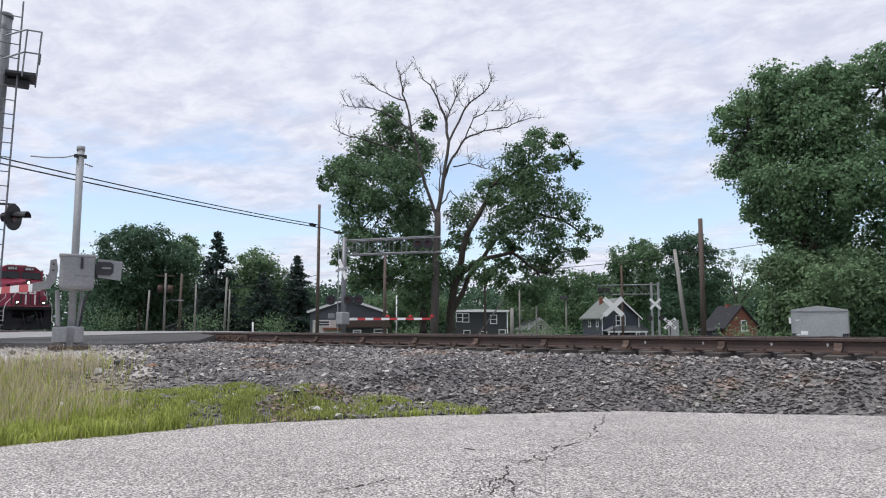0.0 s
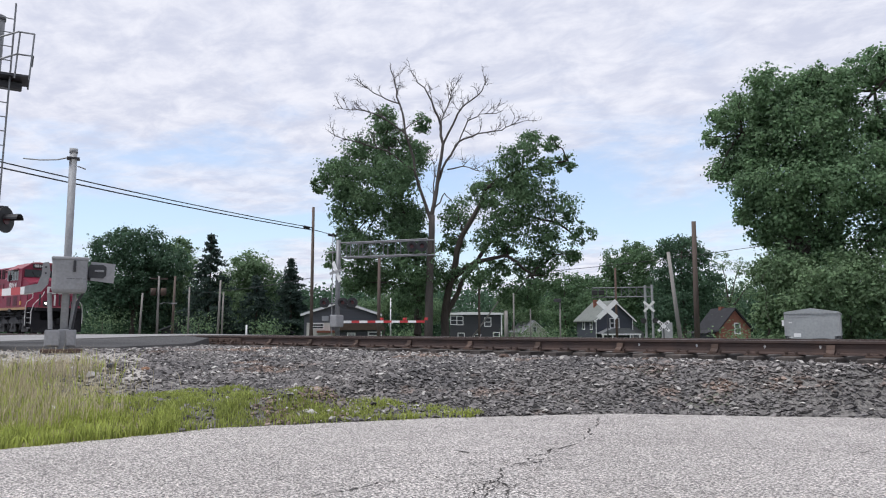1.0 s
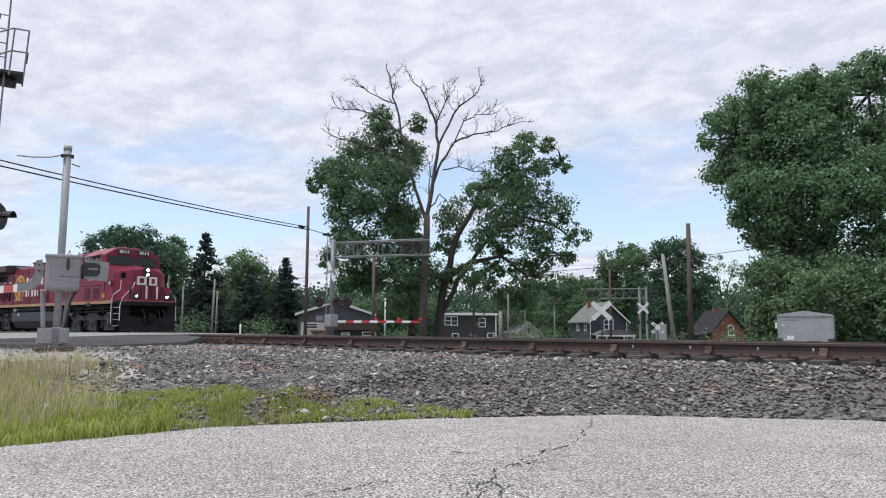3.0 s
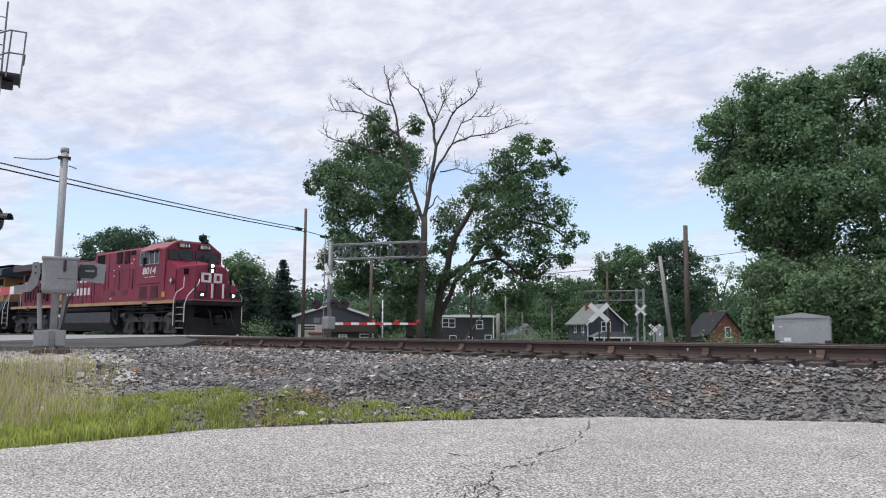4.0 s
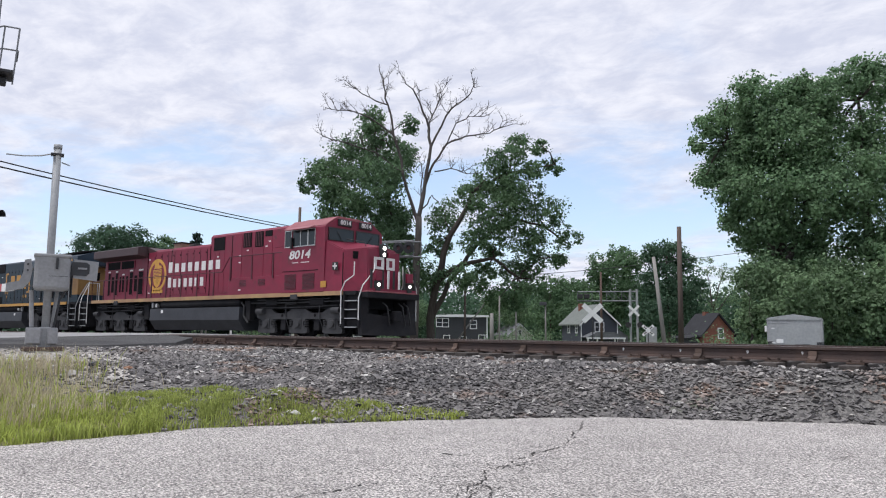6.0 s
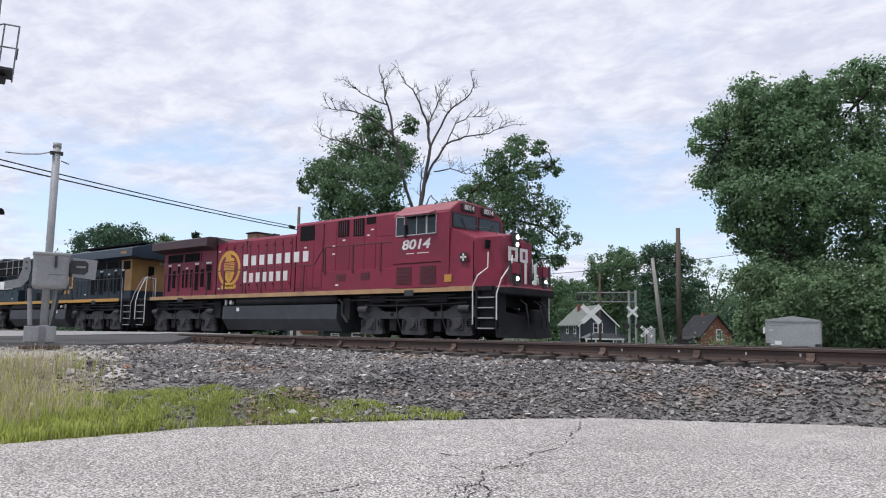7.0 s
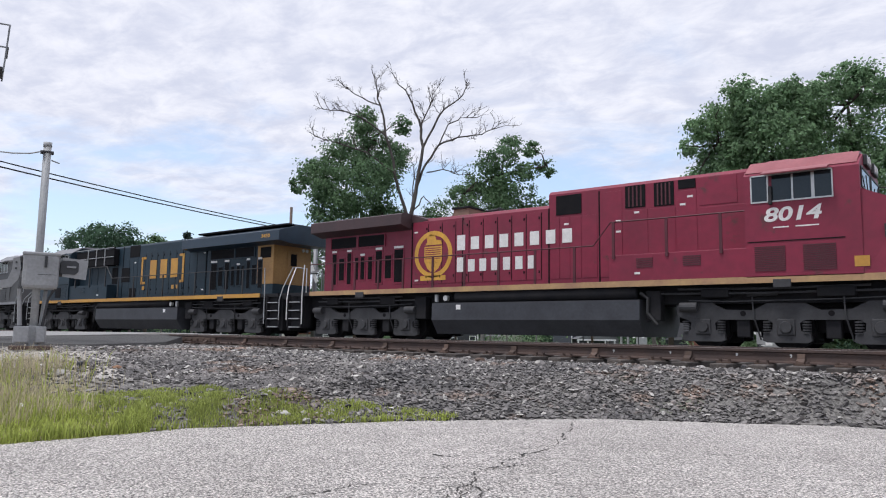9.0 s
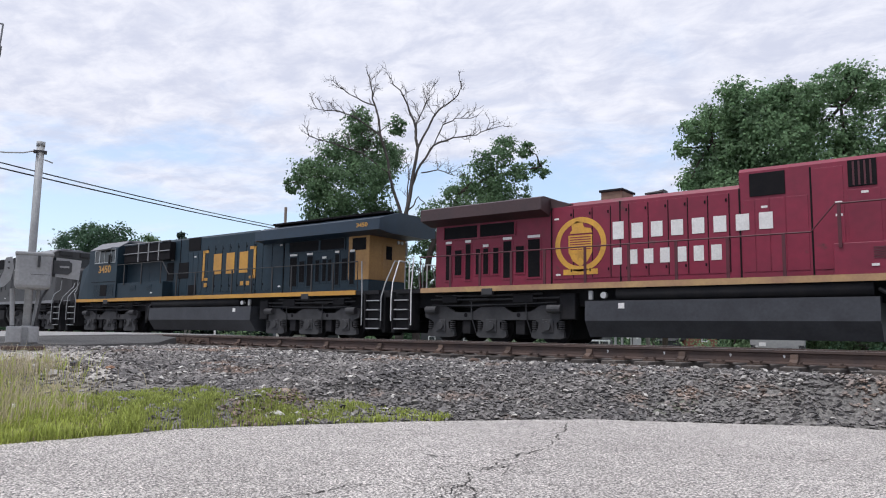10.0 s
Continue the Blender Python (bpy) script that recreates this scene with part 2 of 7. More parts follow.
# ---- shapes ----
def box(bm, x0, x1, y0, y1, z0, z1, bevel=0.0):
    vs = [bm.verts.new((x, y, z)) for x in (x0, x1) for y in (y0, y1) for z in (z0, z1)]
    fs = [bm.faces.new([vs[i] for i in q]) for q in ((0, 1, 3, 2), (4, 6, 7, 5), (0, 4, 5, 1), (2, 3, 7, 6), (0, 2, 6, 4), (1, 5, 7, 3))]
    if bevel:
        es = list({e for f in fs for e in f.edges})
        bmesh.ops.bevel(bm, geom=es, offset=bevel, segments=2, affect="EDGES", profile=0.5)
    return bm


def tube(bm, pts, r0, r1=None, n=8, caps=True):
    """A round bar along points, tapered from r0 to r1."""
    pts = [Vector(p) for p in pts]
    r1 = r0 if r1 is None else r1
    rings = []
    side = None
    for i, p in enumerate(pts):
        d = (pts[min(i + 1, len(pts) - 1)] - pts[max(i - 1, 0)]).normalized()
        ref = side if side is not None and side.cross(d).length > 0.1 else (Vector((0, 0, 1)) if abs(d.z) < 0.9 else Vector((1, 0, 0)))
        u = d.cross(ref).normalized()
        v = d.cross(u)
        side = v.cross(d) if False else ref
        r = r0 + (r1 - r0) * i / (len(pts) - 1)
        rings.append([bm.verts.new(p + r * (math.cos(a) * u + math.sin(a) * v)) for a in (2 * math.pi * k / n for k in range(n))])
    for a, b in zip(rings, rings[1:]):
        for k in range(n):
            bm.faces.new((a[k], a[(k + 1) % n], b[(k + 1) % n], b[k]))
    if caps:
        bm.faces.new(rings[0][::-1])
        bm.faces.new(rings[-1])
    return bm


def prism(bm, outline, axis, a, b):
    """An outline of (u, v) pushed along an axis from a to b. axis x: (y, z); y: (x, z); z: (x, y)."""
    def at(u, v, w):
        return {"x": (w, u, v), "y": (u, w, v), "z": (u, v, w)}[axis]
    lo = [bm.verts.new(at(u, v, a)) for u, v in outline]
    hi = [bm.verts.new(at(u, v, b)) for u, v in outline]
    n = len(outline)
    for k in range(n):
        bm.faces.new((lo[k], lo[(k + 1) % n], hi[(k + 1) % n], hi[k]))
    bm.faces.new(lo[::-1])
    bm.faces.new(hi)
    return bm


def part(name, bm, material, parent=None, label="", smooth=False):
    bmesh.ops.recalc_face_normals(bm, faces=bm.faces[:])
    me = bpy.data.meshes.new(name)
    bm.to_mesh(me)
    bm.free()
    if smooth:
        me.shade_smooth()
    me.materials.append(material)
    ob = new(name, me)
    ob.parent = parent
    return tagged(ob, label) if label else ob


def bm_box(*b, bevel=0.0):
    return box(bmesh.new(), *b, bevel=bevel)


def bm_tube(*a, **k):
    return tube(bmesh.new(), *a, **k)


def bm_prism(*a):
    return prism(bmesh.new(), *a)


def thing(name, label, category, m=None, group="", kind=""):
    ob = new(name)
    ob.empty_display_size = 0.2
    if m is not None:
        ob.matrix_basis = m
    return tagged(ob, label, category, group, kind)


def fast(name, verts, faces, material, parent=None, label=""):
    me = bpy.data.meshes.new(name)
    me.from_pydata(verts, [], faces)
    me.update()
    me.materials.append(material)
    ob = new(name, me)
    ob.parent = parent
    return tagged(ob, label) if label else ob


def bearing(r, az):
    """A place r metres from the camera, az degrees to the left of +y."""
    return -r * math.sin(radians(az)), r * math.cos(radians(az))
# ---- ground ----
EDGE = [(-7.2, -60), (-6.75, -2), (-6.52, 2.2), (-6.25, 4.1), (-5.13, 6.04), (-3.83, 7.62), (-1.49, 9.0), (2.5, 9.3), (80, 9.3)]


def smooth(t):
    t = min(max(t, 0.0), 1.0)
    return t * t * (3 - 2 * t)


def edge_y(x):
    for (x0, y0), (x1, y1) in zip(EDGE[2:], EDGE[3:]):
        if x0 <= x <= x1:
            return y0 + (y1 - y0) * (x - x0) / (x1 - x0)
    return 2.2 if x < -6.5 else 9.3


def outside(x, y):
    """How far a place lies beyond the edge of the lot (negative on the lot)."""
    best, sign = 1e9, 1.0
    p = Vector((x, y))
    for a, b in zip(EDGE, EDGE[1:]):
        a, b = Vector(a), Vector(b)
        k = min(max((p - a).dot(b - a) / (b - a).length_squared, 0), 1)
        d = p - (a + k * (b - a))
        if d.length < best:
            best = d.length
            sign = 1.0 if (b - a).x * d.y - (b - a).y * d.x > 0 else -1.0
    return best * sign


def height(x, y):
    d = outside(x, y)
    if d <= 0:
        return -0.06
    if y > 30:
        return 0.46 - 2.0 * smooth((y - 30) / 45)
    ye = edge_y(x)
    if y <= 9.8:
        a = smooth(0.15 + 0.85 * (y - ye) / max(9.75 - ye, 0.4)) - 0.06 if y > ye else 0
        b = smooth((-6.6 - x) / 6.2) * 1.05
        h = 0.53 * (1 - (1 - max(a, 0)) * (1 - min(b, 1)))
        h = max(h, 0.55 * min(b, 1))
    elif y <= 13.5:
        h = 0.50
    elif y <= 23.5:
        h = 0.50
    else:
        h = 0.50 - 0.04 * smooth((y - 23.5) / 4)
    return h * smooth(0.25 + d / 0.8) + 0.012 * noise.noise((x * 1.3, y * 1.3, 0)) + 0.004 * noise.noise((x * 6, y * 6, 3))


def ground_sheet():
    xs = [-900, -500, -300, -200, -140, -100, -75, -55, -42, -34, -28, -24, -21, -19, -17.5] + list(np.arange(-16.5, 3.01, 0.25)) + [4, 6, 9, 14, 22, 35, 60, 100, 200, 500, 900]
    ys = [-900, -300, -100, -40, -15, -6, -3] + list(np.arange(-1.5, 14.01, 0.25)) + [15, 16, 17, 18, 20, 22, 23.5, 25, 27, 30, 35, 45, 60, 80, 110, 150, 220, 400, 900, 2500]
    verts = [(x, y, height(x, y)) for y in ys for x in xs]
    n = len(xs)
    faces = [(j * n + i, j * n + i + 1, (j + 1) * n + i + 1, (j + 1) * n + i) for j in range(len(ys) - 1) for i in range(n - 1)]
    ob = fast("ground", verts, faces, M_SOIL)
    ob.data.shade_smooth()
    tagged(ob, "gravelly earth and mown grass sloping up to the tracks", "ground", kind="structure")


def parking_lot():
    rng = random.Random(4)
    edge = []
    for (x0, y0), (x1, y1) in zip(EDGE, EDGE[1:]):
        k = max(1, int(math.hypot(x1 - x0, y1 - y0) / 0.18)) if -7 < x0 < 3 and x1 < 4 else 4
        for i in range(k):
            w = 0.035 if k > 4 else 0
            edge.append((x0 + (x1 - x0) * i / k + rng.uniform(-w, w), y0 + (y1 - y0) * i / k + rng.uniform(-w, w)))
    edge += [(80, 9.3), (80, -60)]
    bm = bmesh.new()
    vs = [bm.verts.new((x, y, 0.0)) for x, y in edge]
    lo = [bm.verts.new((x, y, -0.12)) for x, y in edge]
    f = bm.faces.new(vs[::-1])
    n = len(vs)
    for k in range(n):
        bm.faces.new((vs[k], vs[(k + 1) % n], lo[(k + 1) % n], lo[k]))
    bmesh.ops.triangulate(bm, faces=[f])
    ob = part("pavement", bm, M_ASPHALT)
    tagged(ob, "worn pale grey asphalt lot with cracks", "pavement", kind="structure")
    return ob


def crack(way, width, seed, parent, forks=2):
    """A jagged dirt-filled crack through the given places: broken ragged lengths, with finer forks."""
    rng = random.Random(seed)
    bm = bmesh.new()

    def strip(p, a, ln, w, depth, taper):
        prev = None
        done = 0.0
        off = 0.0
        while done < ln:
            step = rng.uniform(0.012, 0.05)
            done += step
            off = off * 0.86 + rng.gauss(0, 0.011)
            q = (p[0] + done * math.cos(a) - off * math.sin(a), p[1] + done * math.sin(a) + off * math.cos(a))
            ww = w * (1 - taper * done / ln) * rng.uniform(0.2, 1.35) + 0.0012
            nx, ny = -math.sin(a) * ww, math.cos(a) * ww
            cur = (bm.verts.new((q[0] + nx, q[1] + ny, 0.004)), bm.verts.new((q[0] - nx, q[1] - ny, 0.004)))
            if prev and rng.random() > 0.13:
                bm.faces.new((prev[0], prev[1], cur[1], cur[0]))
            prev = cur
            if depth and rng.random() < 0.05 * forks:
                strip(q, a + rng.choice((-1, 1)) * rng.uniform(0.5, 1.3), rng.uniform(0.08, 0.38), w * 0.55, depth - 1, 0.9)

    for i, (p, q) in enumerate(zip(way, way[1:])):
        strip(p, math.atan2(q[1] - p[1], q[0] - p[0]), math.hypot(q[0] - p[0], q[1] - p[1]), width, 2 if forks else 0, 0.8 if i == len(way) - 2 else 0.0)
    return part("crack", bm, M_CRACK, parent)


ground_sheet()
lot = parking_lot()
# ---- cracks in the lot ----
CRACKS = [([(-3.79, 7.16), (-3.48, 6.42), (-3.29, 5.94), (-3.09, 5.51)], 0.006, 2), ([(-3.08, 5.44), (-3.07, 5.02), (-2.98, 4.57), (-2.94, 4.21), (-2.76, 3.82), (-2.62, 3.33)], 0.007, 3),
          ([(-3.68, 4.53), (-3.53, 4.52), (-3.39, 4.6)], 0.010, 1), ([(-3.64, 5.22), (-3.5, 5.33)], 0.007, 0), ([(-2.06, 6.04), (-1.85, 6.12), (-1.7, 6.27)], 0.009, 1),
          ([(-1.25, 6.31), (-1.1, 6.57)], 0.007, 0), ([(-2.38, 4.05), (-2.28, 4.23)], 0.008, 0), ([(-2.76, 3.82), (-2.56, 3.69), (-2.42, 3.47)], 0.006, 2),
          ([(-2.94, 4.21), (-2.9, 4.55), (-2.93, 5.0)], 0.004, 2), ([(-2.45, 3.66), (-2.31, 3.56), (-2.21, 3.63)], 0.005, 1), ([(-3.34, 2.76), (-3.26, 3.1), (-3.24, 3.33), (-3.1, 3.54)], 0.009, 1),
          ([(-3.66, 4.06), (-3.58, 4.25)], 0.005, 0), ([(-3.13, 3.74), (-2.95, 3.94), (-2.91, 4.13)], 0.005, 2), ([(-3.29, 5.94), (-3.42, 5.74)], 0.004, 1),
          ([(-1.77, 4.61), (-1.64, 4.83)], 0.005, 0), ([(-2.53, 3.37), (-2.75, 3.79)], 0.006, 2)]
for _k, (_p, _w, _f) in enumerate(CRACKS):
    crack(_p, _w, _k + 1, lot, _f)


# ---- loose stone ----
def stones(name, count, place_fn, size, material, label, seed, flat=0.62):
    rng = np.random.default_rng(seed)
    base = np.array([(1, 0, 0), (-1, 0, 0), (0, 1, 0), (0, -1, 0), (0, 0, 1), (0, 0, -1), (.62, .62, .3), (-.62, .6, .35), (-.6, -.64, .32), (.6, -.6, .36)], float)
    tri = [(4, 0, 6), (4, 6, 2), (4, 2, 7), (4, 7, 1), (4, 1, 8), (4, 8, 3), (4, 3, 9), (4, 9, 0), (5, 6, 0), (5, 2, 6), (5, 7, 2), (5, 1, 7), (5, 8, 1), (5, 3, 8), (5, 9, 3), (5, 0, 9)]
    verts, faces = [], []
    for i in range(count):
        x, y, z, k = place_fn(rng)
        s = size * k * rng.lognormal(0, 0.28)
        v = base * (1 + rng.uniform(-0.28, 0.28, (10, 1))) * (s * rng.uniform(0.7, 1.3), s * rng.uniform(0.6, 1.0), s * flat * rng.uniform(0.6, 1.1))
        a, b = rng.uniform(0, 6.28), rng.normal(0, 0.4)
        ca, sa, cb, sb = math.cos(a), math.sin(a), math.cos(b), math.sin(b)
        v = v @ np.array([[cb, 0, -sb], [0, 1, 0], [sb, 0, cb]]) @ np.array([[ca, sa, 0], [-sa, ca, 0], [0, 0, 1]])
        o = len(verts)
        verts += (v + (x, y, z + s * 0.12)).tolist()
        faces += [(p + o, q + o, r + o) for p, q, r in tri]
    return tagged(fast(name, verts, faces, material), label, "gravel", kind="stuff")


def ballast_place(rng):
    while True:
        x, y = rng.uniform(-19.0, 1.0), rng.uniform(3.6, 10.3)
        d = outside(x, y)
        if d < 0.02:
            continue
        # thins out into the grass and the pale fines by the road
        n = noise.noise((x * 0.6, y * 0.6, 5.0)) * 0.9
        grassy = y < 4.9 + 0.8 * n + max(0, (-6.3 - x)) * 0.05 and x < -4.6
        if grassy and rng.random() > 0.22:
            continue
        if x < -10.6 + n and y < 5.9 + n and rng.random() > 0.08:
            continue
        if d < 0.3 and rng.random() > d / 0.3 + 0.4:
            continue
        if -17.4 > x:
            continue
        return x, y, height(x, y), 1.0


def pale_place(rng):
    x, y, z, k = ballast_place(rng)
    return x, y, z + 0.02, rng.uniform(0.5, 1.1)


stones("ballast_gravel", 50000, ballast_place, 0.030, M_STONE, "crushed grey railway ballast sloping to the lot", 3)
stones("pale_gravel", 1900, pale_place, 0.032, M_STONE_PALE, "scattered pale limestone chips among grey ballast", 8)


def fines_place(rng):
    while True:
        x, y = rng.uniform(-17.0, -10.0), rng.uniform(3.2, 7.6)
        if outside(x, y) > 0.3:
            return x, y, height(x, y), rng.uniform(0.6, 1.6)


stones("fine_gravel", 12000, fines_place, 0.010, M_STONE_PALE, "pale gravel fines round the signal base", 6)


def bed_place(rng):
    x, y = rng.uniform(-22, 4), rng.uniform(10.7, 13.2)
    return x, y, 0.52, 1.0


stones("track_gravel", 3500, bed_place, 0.036, M_STONE, "grey ballast packed between the ties", 5)


# ---- grass ----
def blades(name, count, place_fn, material, label, seed, wide=0.006):
    rng = np.random.default_rng(seed)
    verts, faces = [], []
    for i in range(count):
        x, y, z, h = place_fn(rng)
        a = rng.uniform(0, 6.28)
        lean = abs(rng.normal(0, 0.45)) * h
        dx, dy = math.cos(a), math.sin(a)
        b = a + rng.uniform(0.8, 2.3)
        wx, wy = wide * math.cos(b), wide * math.sin(b)
        o = len(verts)
        verts += [(x - wx, y - wy, z - 0.01), (x + wx, y + wy, z - 0.01),
                  (x + dx * lean * 0.3 + wx * 0.8, y + dy * lean * 0.3 + wy * 0.8, z + h * 0.55), (x + dx * lean * 0.3 - wx * 0.8, y + dy * lean * 0.3 - wy * 0.8, z + h * 0.55),
                  (x + dx * lean, y + dy * lean, z + h * 0.95)]
        faces += [(o, o + 1, o + 2, o + 3), (o + 3, o + 2, o + 4)]
    return tagged(fast(name, verts, faces, material), label, "grass", kind="stuff")


def green_place(rng):
    while True:
        x, y = rng.uniform(-10.5, -4.9), rng.uniform(0.2, 6.6)
        d = outside(x, y)
        if d < -0.03:
            continue
        n = noise.noise((x * 0.9, y * 0.9, 1.0))
        w = (2.3 if y < 4 else 2.3 - (y - 4) * 0.8) + 0.7 * n
        if d > w or rng.random() < (0.3 if n < -0.3 else 0.0):
            continue
        k = noise.noise((x * 2.6, y * 2.6, 7.0))
        if k < 0.0 and rng.random() < 0.68:
            continue
        tall = max(0.0, 1 - d / max(w, 0.3))
        return x, y, height(x, y), rng.uniform(0.02, 0.10) * (0.7 + 1.0 * max(k, 0)) * (1.35 if y < 4 else 0.9) * (0.7 + 0.5 * tall)


def dry_place(rng):
    while True:
        x, y = rng.uniform(-13.0, -6.9), rng.uniform(0.4, 5.2)
        d = outside(x, y)
        n = noise.noise((x * 0.7, y * 0.7, 9.0))
        if d < 0.55 + 0.8 * n or d > 4.6 + n or y > 0.34 * -x + 1.1 + 1.0 * n + rng.normal() * 0.25:
            continue
        if rng.random() > 1.25 - abs(d - 2.2) * 0.4:
            continue
        return x, y, height(x, y), 0.06 + 0.26 * rng.random() ** 1.8


blades("green_grass", 36000, green_place, M_GRASS, "short bright green grass along the asphalt edge", 11)
blades("dry_grass", 13000, dry_place, M_DRY, "tall dry straw-coloured grass", 12, 0.0032)
blades("weed_grass", 3000, dry_place, M_GRASS, "green weeds among dry grass", 13, 0.006)


# ---- tracks ----
def rail_bm(x0, x1, y, top):
    """Flat-bottomed rail, 0.187 m high, with head, web and base."""
    half = [(0.0, 0.0), (0.037, -0.003), (0.038, -0.036), (0.013, -0.05), (0.009, -0.1), (0.014, -0.155), (0.074, -0.172), (0.076, -0.187)]
    out = [(y + u, top + v) for u, v in half[1:]] + [(y - u, top + v) for u, v in reversed(half[1:])]
    return bm_prism(out, "x", x0, x1)


def track(name, label, yc, top, x0, x1, fine):
    tr = thing(name, label, "railway track")
    for y in (yc - 0.755, yc + 0.755):
        r = part("rail", rail_bm(-420, 420, y, top), M_STEEL_RUST, tr, "rust-brown steel rail")
        part("rail_head", bm_box(-420, 420, y - 0.034, y + 0.034, top - 0.004, top + 0.0015), M_RAIL_TOP, r, "worn bright running surface")
    tie = None
    plate = None
    anchor = None
    rng = random.Random(2)
    count = int((x1 - x0) / 0.497)
    for i in range(count):
        x = x0 + i * 0.497 + rng.uniform(-0.02, 0.02)
        tz = top - 0.205
        if tie is None:
            tie = part("tie", bm_box(-0.115, 0.115, -1.3, 1.3, -0.17, 0.0, bevel=0.012), M_TIE, tr, "creosoted wooden tie")
            ob = tie
        else:
            ob = new("tie", tie.data)
            ob.parent = tr
        ob.matrix_basis = pose(x, yc + rng.uniform(-0.05, 0.05), tz + rng.uniform(-0.012, 0.0), 0, 0, rng.uniform(-1.2, 1.2))
        if not fine or not -21 < x < 4:
            continue
        for sy in (-0.755, 0.755):
            if plate is None:
                bm = bm_box(-0.1, 0.1, -0.18, 0.18, 0.0, 0.02)
                for px in (-0.07, 0.06):
                    for py in (-0.105, 0.095):
                        box(bm, px - 0.012, px + 0.012, py - 0.014, py + 0.014, 0.0, 0.05)
                        box(bm, px - 0.018, px + 0.018, py - 0.02, py + 0.02, 0.042, 0.056)
                plate = part("tie_plate", bm, M_RUST, tr, "rusty tie plate with spikes")
                ob = plate
            else:
                ob = new("tie_plate", plate.data)
                ob.parent = tr
            ob.matrix_basis = pose(x, yc + sy, top - 0.207, 0, 0, rng.uniform(-3, 3))
            if sy < 0 and (i - 1) % 3 == 0:
                if anchor is None:
                    bm = bm_prism([(-0.13, -0.02), (-0.012, -0.02), (-0.012, 0.115), (-0.035, 0.115), (-0.05, 0.05), (-0.13, 0.01)], "x", -0.05, 0.05)
                    anchor = part("rail_brace", bm, M_RUST, tr, "rust-orange steel rail brace")
                    ob = anchor
                else:
                    ob = new("rail_brace", anchor.data)
                    ob.parent = tr
                ob.matrix_basis = pose(x - 0.04, yc + sy, top - 0.172)
    return tr


NEAR_TOP, TRAIN_TOP, TRAIN_Y = 0.79, 0.63, 20.02
near_track = track("near_track", "rust-brown rails on wooden ties in grey ballast", 11.36, NEAR_TOP, -34.0, 18.0, True)
far_track = track("far_track", "railway track that carries the train", TRAIN_Y, TRAIN_TOP, -40.0, 24.0, False)
# bolted joint near the crossing
jb = bmesh.new()
box(jb, -17.0, -15.3, 10.565, 10.59, 0.64, 0.735, bevel=0.006)
for _i in range(6):
    box(jb, -16.85 + _i * 0.26, -16.79 + _i * 0.26, 10.54, 10.57, 0.66, 0.71)
part("joint_bar", jb, M_RUST, near_track, "bolted rusty joint bar")


# ---- crossing road ----
def crossing():
    prof = [(-60, 0.1), (-20, 0.25), (-4, 0.5), (4.0, 0.66), (9.4, 0.785), (13.3, 0.785), (17.5, 0.64), (22.5, 0.60), (26, 0.46), (31, 0.3), (45, -0.4), (75, -1.5), (120, -1.5)]
    bm = bmesh.new()
    rows = []
    for y, z in prof:
        r = -17.4 - max(0, (y - 24) * 0.12)
        rows.append([bm.verts.new(p) for p in ((r + 0.5, y, z - 0.3), (r, y, z), (r - 4.3, y, z + 0.02), (r - 8.6, y, z), (r - 9.1, y, z - 0.3))])
    for a, b in zip(rows, rows[1:]):
        for k in (1, 2, 3):
            bm.faces.new((a[k], a[k + 1], b[k + 1], b[k]))
    rd = part("road", bm, M_ROAD)
    tagged(rd, "pale worn asphalt road rising over the tracks", "road", kind="structure")
    bm = bmesh.new()
    rows = [[bm.verts.new(p) for p in ((-16.7, y, z - 0.32), (-17.38, y, z + 0.003), (-17.5, y, z - 0.05))] for y, z in prof[1:-3]]
    for a, b in zip(rows, rows[1:]):
        for k in (0, 1):
            bm.faces.new((a[k], a[k + 1], b[k + 1], b[k]))
    part("road_shoulder", bm, M_APRON, rd, "dark sloping asphalt shoulder")
    bm = bmesh.new()
    out = [(-17.42, 1.0), (-15.6, 4.0), (-14.3, 7.0), (-14.9, 9.0), (-16.3, 10.3), (-17.42, 10.3)]
    hi = [bm.verts.new((x, y, 0.60 + 0.17 * smooth((-13.8 - x) / 3.4) * smooth((y + 1) / 8))) for x, y in out]
    lo = [bm.verts.new((x + 0.25, y - 0.1, 0.3)) for x, y in out]
    for k in range(len(out)):
        j = (k + 1) % len(out)
        bm.faces.new((hi[k], hi[j], lo[j], lo[k]))
    bm.faces.new(hi)
    tagged(part("pavement_apron", bm, M_APRON), "dark asphalt shoulder beside the crossing", "pavement", kind="structure")
    for i, (y0, y1) in enumerate(((10.75, 11.2), (11.22, 11.67), (11.69, 11.97))):
        part("plank", bm_box(-25.8, -17.5, y0, y1, 0.6, 0.795, bevel=0.01), M_TIE, rd, "dark timber crossing plank")


crossing()
# ---- locomotives ----
M_CPRED = mat("maroon_paint", (0.215, 0.015, 0.042), (0.155, 0.014, 0.034), 0.55, 0.45, bump=0.06, bscale=3, spots=((0.10, 0.026, 0.032), 1.5, 0.62), rough2=0.58, spec=0.42)
# the maroon made paler and pinker: sky light on upward faces, in the colour
M_CPRED_SKYLIT = mat("skylit_maroon_roof", (0.30, 0.09, 0.10), (0.23, 0.055, 0.065), 1.5, 0.5)
M_CPSTRIPE = mat("dusty_tan_stripe", (0.42, 0.27, 0.12), (0.30, 0.17, 0.10), 1.2, 0.6)
M_NAVY = mat("dark_blue_grey_paint", (0.016, 0.032, 0.046), (0.013, 0.025, 0.036), 0.7, 0.5, bump=0.05, bscale=3, spots=((0.030, 0.040, 0.047), 2.0, 0.64), spec=0.25)
